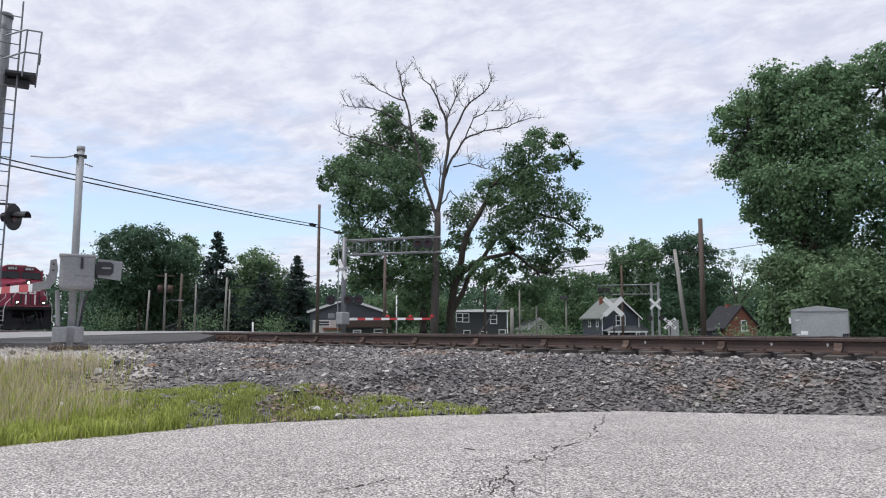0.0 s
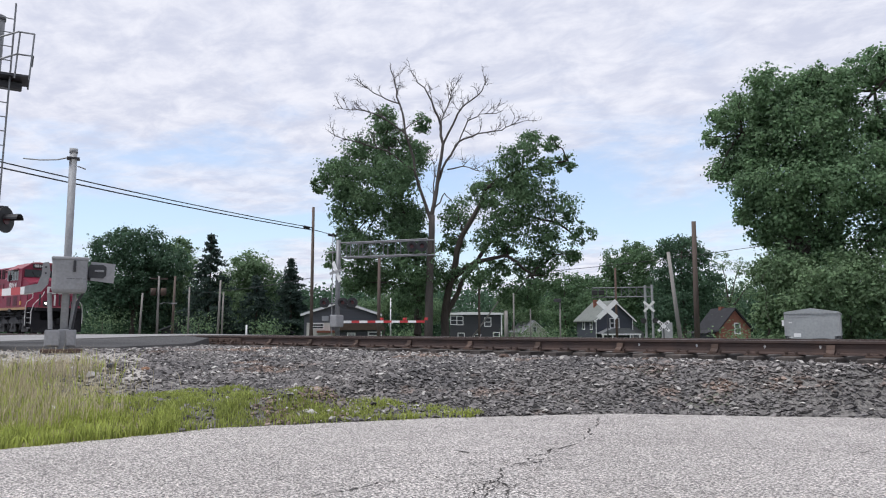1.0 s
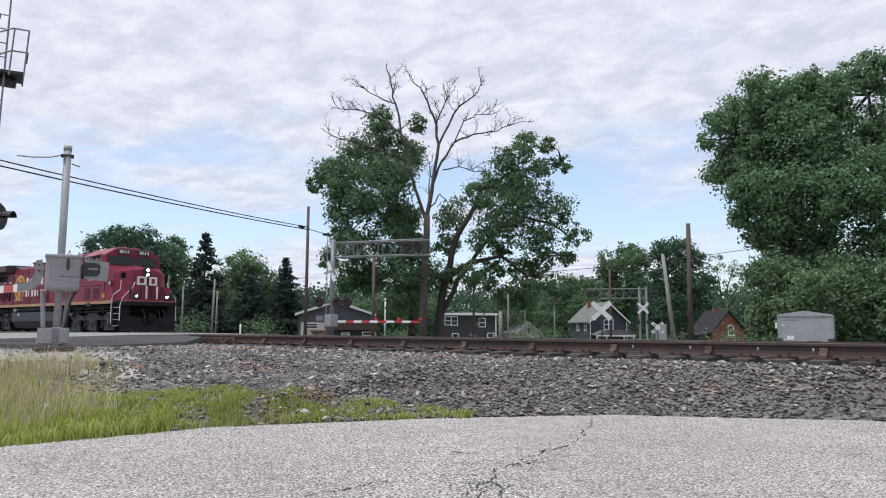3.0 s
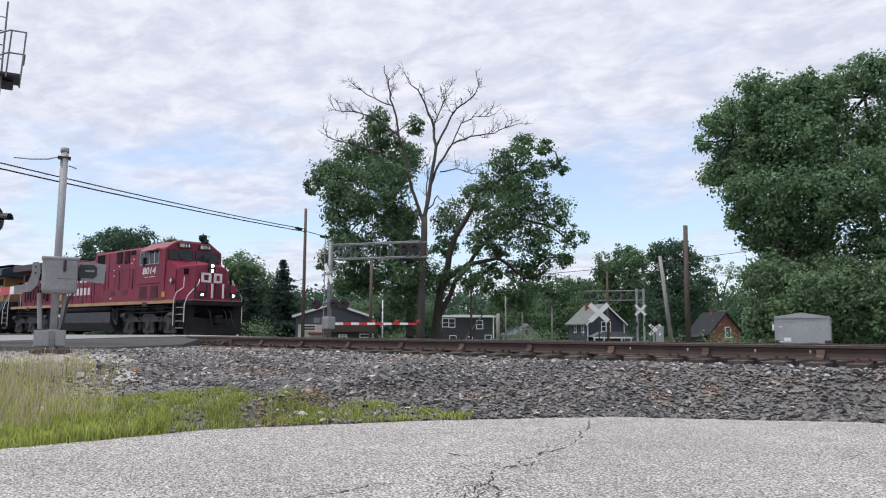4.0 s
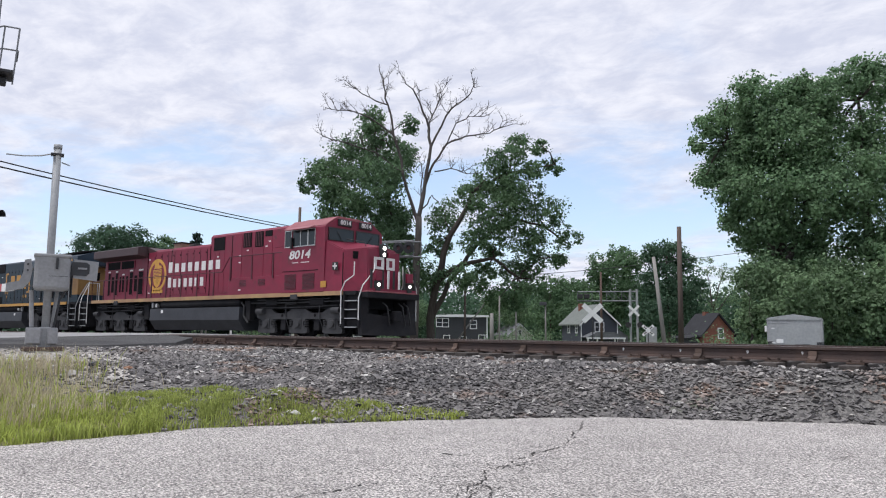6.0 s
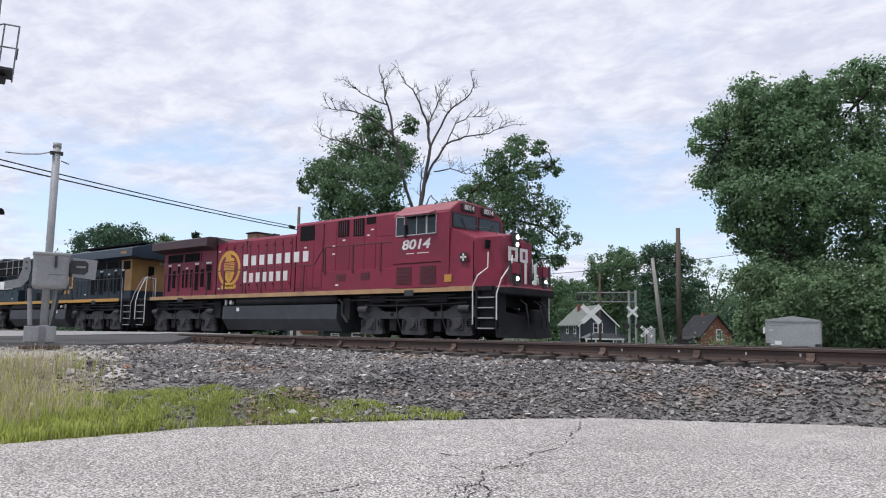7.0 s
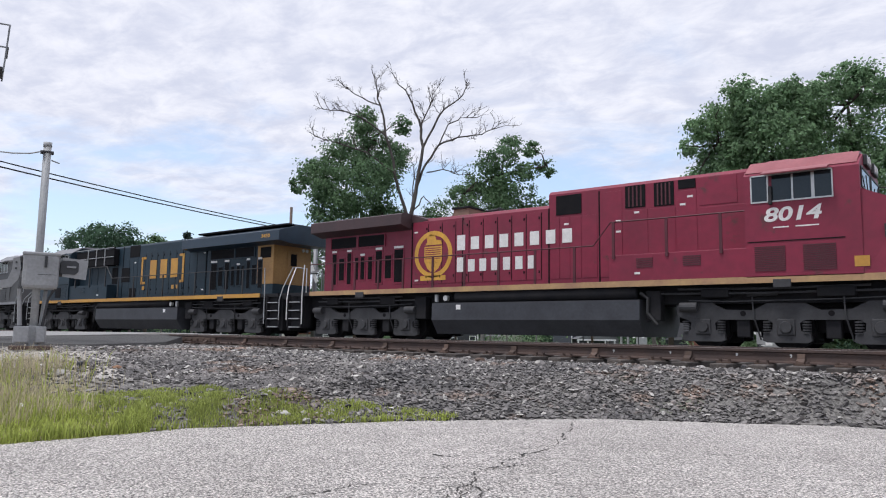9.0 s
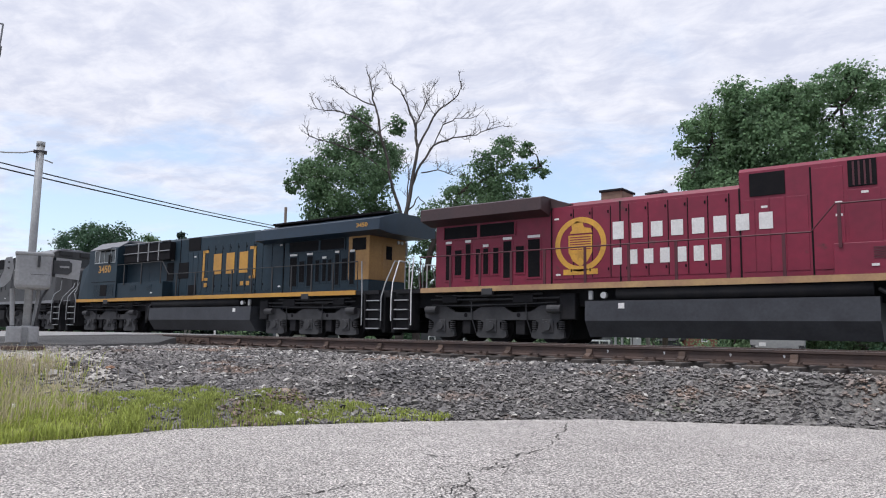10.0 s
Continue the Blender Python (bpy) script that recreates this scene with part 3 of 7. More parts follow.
M_NAVY_DEEP = mat("deep_blue_paint", (0.010, 0.026, 0.048), (0.009, 0.021, 0.038), 0.8, 0.4)
M_GOLD = mat("yellow_paint", (0.50, 0.26, 0.035), (0.40, 0.20, 0.035), 1.5, 0.5, spots=((0.25, 0.13, 0.04), 2.5, 0.68))
M_GOLD_DULL = mat("dull_yellow_paint", (0.36, 0.20, 0.06), (0.28, 0.15, 0.05), 1.5, 0.55, spots=((0.17, 0.10, 0.05), 2.5, 0.66))
M_GOLDLINE = mat("gold_emblem", (0.62, 0.33, 0.04), (0.5, 0.26, 0.04), 2, 0.5)
M_GREYPAINT = mat("grey_loco_paint", (0.20, 0.20, 0.21), (0.14, 0.14, 0.15), 1.0, 0.5)
# maroon with the shade among the slats put into its colour; handrails share it
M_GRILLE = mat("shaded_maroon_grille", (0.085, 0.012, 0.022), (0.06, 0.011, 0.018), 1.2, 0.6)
M_BLACKLOCO = mat("sooty_black_paint", (0.03, 0.03, 0.033), (0.05, 0.047, 0.045), 1.0, 0.5)
M_SOOT = mat("sooty_maroon", (0.06, 0.03, 0.032), (0.04, 0.024, 0.026), 1.2, 0.55)
M_LETTER = mat("white_lettering", (0.72, 0.70, 0.68), (0.62, 0.60, 0.58), 3, 0.5)
M_UNDER = mat("grimy_underframe", (0.014, 0.014, 0.017), (0.022, 0.021, 0.022), 2, 0.85, bump=0.2, spec=0.2)
M_TRUCK = mat("dusty_truck_frame", (0.044, 0.043, 0.046), (0.026, 0.0255, 0.028), 2.2, 0.75, bump=0.25, bscale=30)
M_TANK = mat("grey_fuel_tank", (0.050, 0.052, 0.060), (0.034, 0.035, 0.041), 1.5, 0.55, spec=0.3, bump=0.08, bscale=8)
M_SLOT = mat("dark_louvre", (0.007, 0.007, 0.009), (0.011, 0.010, 0.011), 4, 0.85, spec=0.15)
M_GLASS = mat("tinted_cab_glass", (0.014, 0.018, 0.021), (0.018, 0.022, 0.025), 3, 0.06, spec=0.35)
M_ALU = mat("window_frame_metal", (0.55, 0.55, 0.54), (0.45, 0.45, 0.44), 4, 0.4, 0.5)
M_STACK = mat("heat_scorched_steel", (0.26, 0.17, 0.12), (0.18, 0.12, 0.09), 3, 0.75, 0.2)
M_HEADLIGHT = glow("headlight_glow", (1.0, 0.95, 0.85), 7.0)


def text_mesh(body, size, material, name, parent, m, extrude=0.004, shear=0.0, width=None):
    cu = bpy.data.curves.new("writing", "FONT")
    cu.body, cu.size, cu.extrude, cu.shear = body, size, extrude, shear
    cu.align_x, cu.align_y = "CENTER", "CENTER"
    cu.offset = size * 0.025
    tmp = new("writing", cu)
    bpy.context.view_layer.update()
    me = bpy.data.meshes.new_from_object(tmp)
    bpy.data.objects.remove(tmp)
    if width:
        xs = [v.co.x for v in me.vertices]
        k = width / (max(xs) - min(xs))
        for v in me.vertices:
            v.co.x *= k
    me.materials.clear()
    me.materials.append(material)
    ob = new(name, me)
    ob.parent = parent
    ob.matrix_basis = m
    return ob


def locomotive(name, label, c):
    """A six-axle road diesel. x runs to the cab end, z is counted from the rail head. c: colours and proportions."""
    g = c["stretch"]

    def X(x):
        return x * g if x > 0 else x

    root = thing(name, label, "locomotive")
    body, body2 = c["body"], c["cab"]
    P = lambda n, bm, m, lab="", par=None, smooth=False: part(n, bm, m, par or root, lab, smooth)

    # underframe, walkway, sills
    P("underframe", bm_box(-10.3, X(9.9), -1.05, 1.05, 1.15, 1.68), M_UNDER)
    P("walkway", bm_box(-10.75, X(10.4), -1.52, 1.52, 1.62, 1.755), M_UNDER)
    for s in (-1, 1):
        a, b = sorted((s * 1.52, s * 1.56))
        P("side_sill", bm_box(-9.65, X(9.75), a, b, 1.615, 1.775), c["stripe"], c["stripe_label"])
        for x in (-7.0, 7.0):
            bm = bm_box(X(x) - 0.2, X(x) + 0.2, *sorted((s * 1.5, s * 1.585)), 1.5, 1.70, bevel=0.012)
            P("jacking_pad", bm, M_TRUCK)

    # radiator end
    end = c["end"]
    P("radiator_hood", bm_box(end, -5.05, -1.0, 1.0, 1.755, 4.05, bevel=0.03), body)
    if c["end_paint"]:
        bm = bm_box(end - 0.012, end + 1.05, -1.012, 1.012, 2.2, 4.0, bevel=0.02)
        e = P("end_panel", bm, c["end_paint"], "yellow painted hood end")
        for s in (-1, 1):
            P("end_window", bm_box(end + 0.15, end + 0.85, *sorted((s * 1.0, s * 1.025)), 3.3, 3.75, bevel=0.01), M_SLOT, "", e)
        P("end_door", bm_box(end - 0.03, end, -0.4, 0.3, 2.3, 3.6, bevel=0.01), c["end_paint"], "", e)
        P("door_window", bm_box(end - 0.04, end - 0.02, -0.2, 0.12, 3.0, 3.5), M_SLOT, "", e)
        for y in (-0.75, -0.55):
            P("marker_lamp", bm_tube([(end - 0.06, y, 3.7), (end, y, 3.7)], 0.07, n=10), M_ALU, "", e)
    wx0, wx1 = c["wing"]
    if c["pitched"]:
        out = [(-1.58, 3.90), (-1.58, 4.30), (-0.5, 4.62), (0.5, 4.62), (1.58, 4.30), (1.58, 3.90), (1.0, 3.82), (-1.0, 3.82)]
    else:
        out = [(-1.56, 4.0), (-1.56, 4.36), (-1.4, 4.42), (1.4, 4.42), (1.56, 4.36), (1.56, 4.0), (1.0, 3.86), (-1.0, 3.86)]
    w = P("radiator_wing", bm_prism(out, "x", wx0, wx1), c["wing_paint"], c["wing_label"])
    for k in range(9):
        x = wx0 + 0.25 + k * (wx1 - wx0 - 0.5) / 9
        P("radiator_screen", bm_box(x, x + (wx1 - wx0 - 0.5) / 9 - 0.05, -0.95, 0.95, out[2][1] - 0.02, out[2][1] + 0.045), M_SLOT, "black radiator screen", w)
    bm = bm_prism([(wx1, 4.02), (wx1, 4.40), (wx1 + 0.75, 4.16)], "y", -1.0, 1.0)
    P("wing_fairing", bm, c["wing_paint"], "", w)
    for s in (-1, 1):
        y0, y1 = sorted((s * 0.995, s * 1.018))
        for x0, x1 in c["intakes"]:
            it = P("radiator_intake", bm_box(x0, x1, y0, y1, 3.40, 3.80), M_SLOT, "dark radiator intake")
            for a, b, z0, z1 in ((x0 - 0.05, x1 + 0.05, 3.36, 3.40), (x0 - 0.05, x0, 3.40, 3.80), (x1, x1 + 0.05, 3.40, 3.80)):
                P("intake_edge", bm_box(a, b, *sorted((s * 1.0, s * 1.045)), z0, z1), body, "", it)
        for i, (x0, x1) in enumerate(((-9.03, -8.79), (-8.66, -8.37), (-8.23, -8.01), (-7.82, -7.63), (-7.53, -7.32), (-7.15, -6.93), (-6.77, -6.45), (-6.31, -6.0), (-5.87, -5.44))):
            z0, z1 = (2.05, 3.2) if i in (0, 2, 6, 8) else (2.2, 3.02)
            d = P("louvre_door", bm_box(x0 - 0.045, x1 + 0.045, y0, y1, z0 - 0.06, z1 + 0.06, bevel=0.008), body)
            bm = bmesh.new()
            box(bm, x0 + 0.012, x1 - 0.012, *sorted((s * 1.012, s * 1.022)), z0, z1)
            for k in range(12):
                z = z0 + (z1 - z0) * (k + 0.5) / 12
                box(bm, x0 + 0.012, x1 - 0.012, *sorted((s * 1.02, s * 1.032)), z - 0.012, z + 0.012)
            P("louvre", bm, M_SLOT, "black ventilation louvre", d)
            if i % 2 == 0:
                P("notice", bm_box(x0, x1, *sorted((s * 1.02, s * 1.034)), z1 + 0.05, z1 + 0.13), M_LETTER, "small white notice", d)

    # engine hood, with its row of doors
    mid = c["hood_mid"]
    out = [(-1.0, 1.755), (-1.0, 4.1), (-0.93, 4.2), (-0.8, 4.235), (0.8, 4.235), (0.93, 4.2), (1.0, 4.1), (1.0, 1.755)]
    P("engine_hood", bm_prism(out, "x", -5.05, mid), body)
    P("exhaust_stack", bm_box(-3.72, -3.05, -0.42, 0.42, 4.2, 4.56, bevel=0.03), M_STACK, "rust-tan exhaust stack")
    P("stack_lip", bm_box(-3.76, -3.01, -0.47, 0.47, 4.53, 4.6, bevel=0.015), M_UNDER)
    hn = P("roof_horn", bm_box(-2.3, -1.85, -0.5, -0.1, 4.2, 4.3, bevel=0.02), M_BLACK, "black air horn cluster")
    for y in (-0.42, -0.3, -0.18):
        P("trumpet", bm_tube([(-2.35, y, 4.35), (-1.95, y, 4.35), (-1.8, y, 4.36)], 0.03, 0.075, n=8), M_BLACK, "", hn)
    top2 = c["hood_top"]
    out = [(-1.0, 1.755), (-1.0, top2 - 0.1), (-0.9, top2), (0.9, top2), (1.0, top2 - 0.1), (1.0, 1.755)]
    P("equipment_hood", bm_prism(out, "x", mid, X(6.2)), body)
    for s in (-1, 1):
        y0, y1 = sorted((s * 0.995, s * 1.012))
        xs = [-5.0, -4.32, -3.72, -3.15, -2.6, -2.04, -1.48, -0.95, -0.42, 0.12]
        for i, (a, b) in enumerate(zip(xs, xs[1:])):
            d = P("hood_door", bm_box(a + 0.014, b - 0.014, y0, y1, 1.95, 4.02 if i else 4.1, bevel=0.005), body)
            P("door_latch", bm_box(b - 0.09, b - 0.05, *sorted((s * 1.01, s * 1.03)), 2.15, 2.23), M_SLOT, "", d)
            P("door_latch", bm_box(b - 0.09, b - 0.05, *sorted((s * 1.01, s * 1.03)), 3.8, 3.88), M_SLOT, "", d)
        for a, b in ((0.45, 0.75), (0.75, 1.1), (1.1, 1.47), (1.47, 1.98)):
            if a < mid:
                continue
            P("hood_door", bm_box(X(a) + 0.014, X(b) - 0.014, y0, y1, 1.95, 3.78, bevel=0.005), body)
        for a, b, z0, z1 in ((2.05, 2.75, 1.95, 4.4), (2.8, 3.5, 2.55, 3.8), (3.55, 4.28, 2.55, 3.8), (4.32, 4.86, 2.53, 4.2), (4.92, 5.9, 3.75, 4.5), (4.92, 6.1, 2.55, 3.7)):
            P("hood_door", bm_box(X(a) + 0.012, X(b) - 0.012, y0, y1, z0, z1, bevel=0.005), body)
        for a, b, z0, z1 in ((0.63, 1.47, 3.86, 4.45), (2.84, 3.43, 3.87, 4.5), (3.68, 4.24, 3.84, 4.5), (4.36, 4.83, 4.25, 4.5)):
            v = P("air_vent", bm_box(X(a), X(b), *sorted((s * 0.99, s * 1.02)), z0, z1, bevel=0.006), M_SLOT, "black air intake")
            for k in range(1, 5):
                if 0.5 < b - a < 0.8:
                    x = X(a + (b - a) * k / 5)
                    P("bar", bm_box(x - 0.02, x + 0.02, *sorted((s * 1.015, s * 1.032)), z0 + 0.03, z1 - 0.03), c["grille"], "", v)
        # dark joints between doors, wider ones between hood sections
        for x in xs[1:]:
            P("door_joint", bm_box(x - 0.011, x + 0.011, *sorted((s * 0.99, s * 1.0145)), 1.97, 4.0), M_SLOT)
        for x in (-5.05, -2.86 if mid > 0 else mid, mid, X(2.04)):
            P("hood_joint", bm_box(x - 0.02, x + 0.02, *sorted((s * 0.99, s * 1.016)), 1.78, 4.1 if x < mid + 0.1 else 4.45), M_SLOT)
        for x, z in ((0.9, 3.55), (2.55, 3.5), (2.55, 3.2), (3.1, 3.7), (4.4, 3.8), (4.6, 4.0), (3.3, 1.95), (-4.9, 2.05), (-4.95, 3.72)):
            yy = 1.5 if z < 2 and x > 2.5 else 1.0
            P("notice", bm_box(X(x), X(x) + 0.15, *sorted((s * yy, s * (yy + 0.018))), z, z + 0.055), M_LETTER, "small white notice")
        # box under the raised walkway, with louvres
        e = P("equipment_box", bm_box(X(2.55), X(6.2), *sorted((s * 1.0, s * 1.5)), 1.755, 2.5, bevel=0.015), body)
        for a in (3.35, 4.62):
            bm = bmesh.new()
            for k in range(5):
                box(bm, X(a), X(a + 0.46), *sorted((s * 1.49, s * 1.515)), 2.13 + 0.055 * k, 2.165 + 0.055 * k)
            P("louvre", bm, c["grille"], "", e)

    # cab
    cx0, cx1 = X(6.2), X(8.72)
    out = [(-1.56, 1.755), (-1.56, 4.26), (-1.45, 4.36), (-0.95, 4.62), (0.95, 4.62), (1.45, 4.36), (1.56, 4.26), (1.56, 1.755)]
    cab = P("cab", bm_prism(out, "x", cx0, cx1), body2)
    bm = bm_prism([(-1.5, 4.34), (-0.95, 4.64), (0.95, 4.64), (1.5, 4.34), (0.95, 4.70), (-0.95, 4.70)], "x", cx0 + 0.02, cx1 - 0.05)
    P("cab_roof", bm, c["roof"], c["roof_label"], cab)
    for a, b in ((6.55, 7.15), (7.7, 8.5)):
        P("roof_unit", bm_box(X(a), X(b), -0.7, 0.5, 4.69, 4.78, bevel=0.03), c["roof"], "", cab)
    for y in (-0.6, -0.2, 0.3):
        P("aerial", bm_tube([(X(7.9), y, 4.7), (X(7.9), y, 4.9)], 0.012, n=6), M_BLACK, "", cab)
    for s in (-1, 1):
        for a, b in ((6.39, 6.74), (6.85, 7.29), (7.33, 7.72), (7.79, 8.15)):
            wd = P("side_window", bm_box(X(a), X(b), *sorted((s * 1.55, s * 1.566)), 3.6, 4.22), M_GLASS, "dark cab side window", cab)
        bm = bmesh.new()
        for a, b, z0, z1 in ((6.36, 8.18, 3.565, 3.6), (6.36, 6.39, 3.6, 4.25), (6.74, 6.78, 3.6, 4.22), (7.29, 7.33, 3.6, 4.2), (7.72, 7.79, 3.6, 4.2), (8.15, 8.18, 3.6, 4.25), (6.36, 8.18, 4.22, 4.25)):
            box(bm, X(a), X(b), *sorted((s * 1.55, s * 1.58)), z0, z1)
        P("window_frame", bm, M_ALU, "bright metal window frame", cab)
        bm = bm_prism([(s * 1.54, 4.33), (s * 1.55, 4.36), (s * 1.9, 4.22), (s * 1.89, 4.19)], "x", X(6.68), X(8.12))
        P("window_awning", bm, c["roof"], "", cab)
        P("mirror", bm_box(X(6.78), X(6.86), *sorted((s * 1.58, s * 1.66)), 3.5, 3.95, bevel=0.02), M_BLACK, "", cab)
        for a in (6.41, 7.49):
            bm = bmesh.new()
            for k in range(13):
                box(bm, X(a), X(a + 0.69), *sorted((s * 1.555, s * 1.578)), 1.9 + 0.047 * k, 1.93 + 0.047 * k)
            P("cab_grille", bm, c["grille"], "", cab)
        P("seam", bm_box(X(6.25), X(8.38), *sorted((s * 1.555, s * 1.572)), 2.60, 2.625), M_SLOT, "", cab)
        if c["patch"]:
            P("notice", bm_box(X(8.54), X(8.84), *sorted((s * 1.555, s * 1.566)), 1.93, 2.17), M_GOLD, "small yellow notice", cab)

    # nose
    ring = [(8.72, -1.555), (9.7, -1.5), (10.42, -0.86), (10.42, 0.86), (9.7, 1.5), (8.72, 1.555)]
    tops = [(8.68, -1.5, 3.74), (9.62, -1.4, 3.32), (10.22, -0.78, 3.42), (10.22, 0.78, 3.42), (9.62, 1.4, 3.32), (8.68, 1.5, 3.74)]
    bm = bmesh.new()
    lo = [bm.verts.new((X(x), y, 1.70)) for x, y in ring]
    hi = [bm.verts.new((X(x), y, z)) for x, y, z in tops]
    r1, r2 = bm.verts.new((X(8.68), 0, 3.82)), bm.verts.new((X(10.15), 0, 3.55))
    for k in range(5):
        bm.faces.new((lo[k], lo[k + 1], hi[k + 1], hi[k]))
    for f in ((hi[0], hi[1], r1), (hi[1], hi[2], r2), (hi[1], r2, r1), (hi[2], hi[3], r2), (hi[3], hi[4], r2), (hi[4], r1, r2), (hi[4], hi[5], r1), (hi[5], hi[0], r1)):
        bm.faces.new(f)
    bm.faces.new(lo)
    bmesh.ops.bevel(bm, geom=[e for e in bm.edges if e.verts[0].co.z > 1.9 or e.verts[1].co.z > 1.9], offset=0.035, segments=2, affect="EDGES")
    nose = P("nose", bm, body2)
    P("windscreen", bm_prism([(X(8.70), 3.80), (X(8.735), 3.80), (X(8.735), 4.22), (X(8.70), 4.22)], "y", -1.36, -0.1), M_GLASS, "tinted windscreen", cab)
    P("windscreen", bm_prism([(X(8.70), 3.80), (X(8.735), 3.80), (X(8.735), 4.22), (X(8.70), 4.22)], "y", 0.1, 1.36), M_GLASS, "tinted windscreen", cab)
    for s in (-1, 1):
        bm = bmesh.new()
        for y0, y1, z0, z1 in ((0.06, 1.40, 3.76, 3.80), (0.06, 1.40, 4.22, 4.26), (0.06, 0.1, 3.8, 4.22), (1.36, 1.40, 3.8, 4.22)):
            box(bm, X(8.70), X(8.748), *sorted((s * y0, s * y1)), z0, z1)
        tube(bm, [(X(8.76), s * 0.7, 3.78), (X(8.77), s * 0.95, 4.1)], 0.012, n=5)
        P("windscreen_frame", bm, M_BLACK, "", cab)
        nb = P("number_board", bm_box(X(8.68), X(8.80), *sorted((s * 0.22, s * 0.92)), 4.36, 4.62, bevel=0.015), M_BLACK, "black number board", cab)
        if c["number"]:
            text_mesh(c["number"], 0.24, M_LETTER, "number", nb, Matrix(((0, 0, 1, X(8.80) + 0.003), (1, 0, 0, s * 0.57), (0, 1, 0, 4.49), (0, 0, 0, 1))), width=0.56)
    P("nose_door", bm_box(X(10.3), X(10.43), 0.2, 0.78, 1.85, 3.3, bevel=0.012), body2, "", nose)
    P("door_window", bm_box(X(9.96), X(10.0), -1.28, -1.0, 2.98, 3.26), M_SLOT, "", nose)
    hl = P("headlight_housing", bm_box(X(10.2), X(10.36), -0.15, 0.15, 3.06, 3.60, bevel=0.02), M_BLACK, "", nose)
    for z in (3.2, 3.45):
        P("headlight", bm_tube([(X(10.34), 0, z), (X(10.38), 0, z)], 0.07, n=14), c["lamp"], "lit white headlight", hl)
    if c["logo"]:
        # the maker's mark on the nose as two plain white shapes
        for y0, y1 in ((-0.62, -0.08), (0.06, 0.52)):
            bm = bmesh.new()
            for a, b, z0, z1 in ((y0, y1, 2.98, 3.08), (y0, y0 + 0.14, 2.72, 2.98), (y1 - 0.14, y1, 2.72, 2.98), (y0, y1, 2.62, 2.72)):
                box(bm, X(10.415), X(10.435), a, b, z0, z1)
            P("emblem", bm, M_LETTER, "white nose emblem", nose)
    if c["patch"]:
        for s in (-1, 1):
            bm = bm_box(9.15, 9.45, *sorted((s * 1.535, s * 1.552)), 2.56, 2.86)
            bd = P("badge", bm, M_BLACK, "small black and white square badge", nose)
            bm = bm_box(9.18, 9.42, *sorted((s * 1.545, s * 1.558)), 2.68, 2.74)
            box(bm, 9.27, 9.33, *sorted((s * 1.545, s * 1.558)), 2.59, 2.83)
            P("cross", bm, M_LETTER, "", bd)

    # ends: platform, plough or pilot, coupler, steps, grab rails
    for e in (1, -1):
        ex = (lambda x: X(x)) if e > 0 else (lambda x: -(x - 10.42) - 10.72)
        pl = P("end_platform", bm_box(*sorted((ex(10.2), ex(10.92))), -1.42, 1.42, 1.50, 1.72, bevel=0.03), M_UNDER)
        P("platform_lip", bm_box(*sorted((ex(10.3), ex(10.93))), -1.3, 1.3, 1.715, 1.765, bevel=0.012), c["roof"] if e > 0 else M_UNDER, "", pl)
        if e > 0:
            bm = bmesh.new()
            lo = [bm.verts.new((X(x), y, z)) for x, y, z in ((10.75, -1.5, 0.16), (11.15, 0, 0.12), (10.75, 1.5, 0.16), (10.55, 1.5, 0.16), (10.9, 0, 0.12), (10.55, -1.5, 0.16))]
            hi = [bm.verts.new((X(x), y, z)) for x, y, z in ((10.6, -1.5, 1.0), (10.78, 0, 0.82), (10.6, 1.5, 1.0), (10.5, 1.5, 1.0), (10.68, 0, 0.82), (10.5, -1.5, 1.0))]
            for k in range(6):
                bm.faces.new((lo[k], lo[(k + 1) % 6], hi[(k + 1) % 6], hi[k]))
            bm.faces.new((hi[0], hi[1], hi[4], hi[5]))
            bm.faces.new((hi[1], hi[2], hi[3], hi[4]))
            bm.faces.new((lo[5], lo[4], lo[1], lo[0]))
            bm.faces.new((lo[4], lo[3], lo[2], lo[1]))
            P("snow_plough", bm, M_UNDER, "black snow plough")
        else:
            P("pilot", bm_box(ex(10.7), ex(10.55), -1.45, 1.45, 0.3, 1.5, bevel=0.02), M_UNDER)
        bm = bm_box(*sorted((ex(10.4), ex(11.0))), -0.12, 0.12, 0.72, 0.98, bevel=0.02)
        box(bm, *sorted((ex(10.95), ex(11.16))), -0.2, 0.18, 0.66, 1.04, bevel=0.04)
        P("coupler", bm, M_UNDER, "dark knuckle coupler")
        for y in (-0.45, 0.4, 0.7):
            P("air_hose", bm_tube([(ex(10.75), y, 1.35), (ex(10.98), y, 1.2), (ex(11.02), y + 0.05, 0.8), (ex(10.98), y + 0.15, 0.5)], 0.03, n=6), M_BLACK)
        for s in (-1, 1):
            st = P("stairwell", bm_box(*sorted((ex(9.78), ex(10.62))), *sorted((s * 1.05, s * 1.4)), 0.4, 1.65), M_UNDER, "black stairwell")
            for z in (0.42, 0.74, 1.06, 1.38):
                P("step", bm_box(*sorted((ex(9.9), ex(10.5))), *sorted((s * 1.38, s * 1.57)), z, z + 0.035), M_GALV, "", st)
            for x in (9.8, 10.56):
                P("stair_side", bm_box(*sorted((ex(x), ex(x + 0.05))), *sorted((s * 1.3, s * 1.56)), 0.42, 1.68), M_UNDER, "", st)
            rails = c["grab"]
            hi_z = 2.95 if e > 0 else 2.8
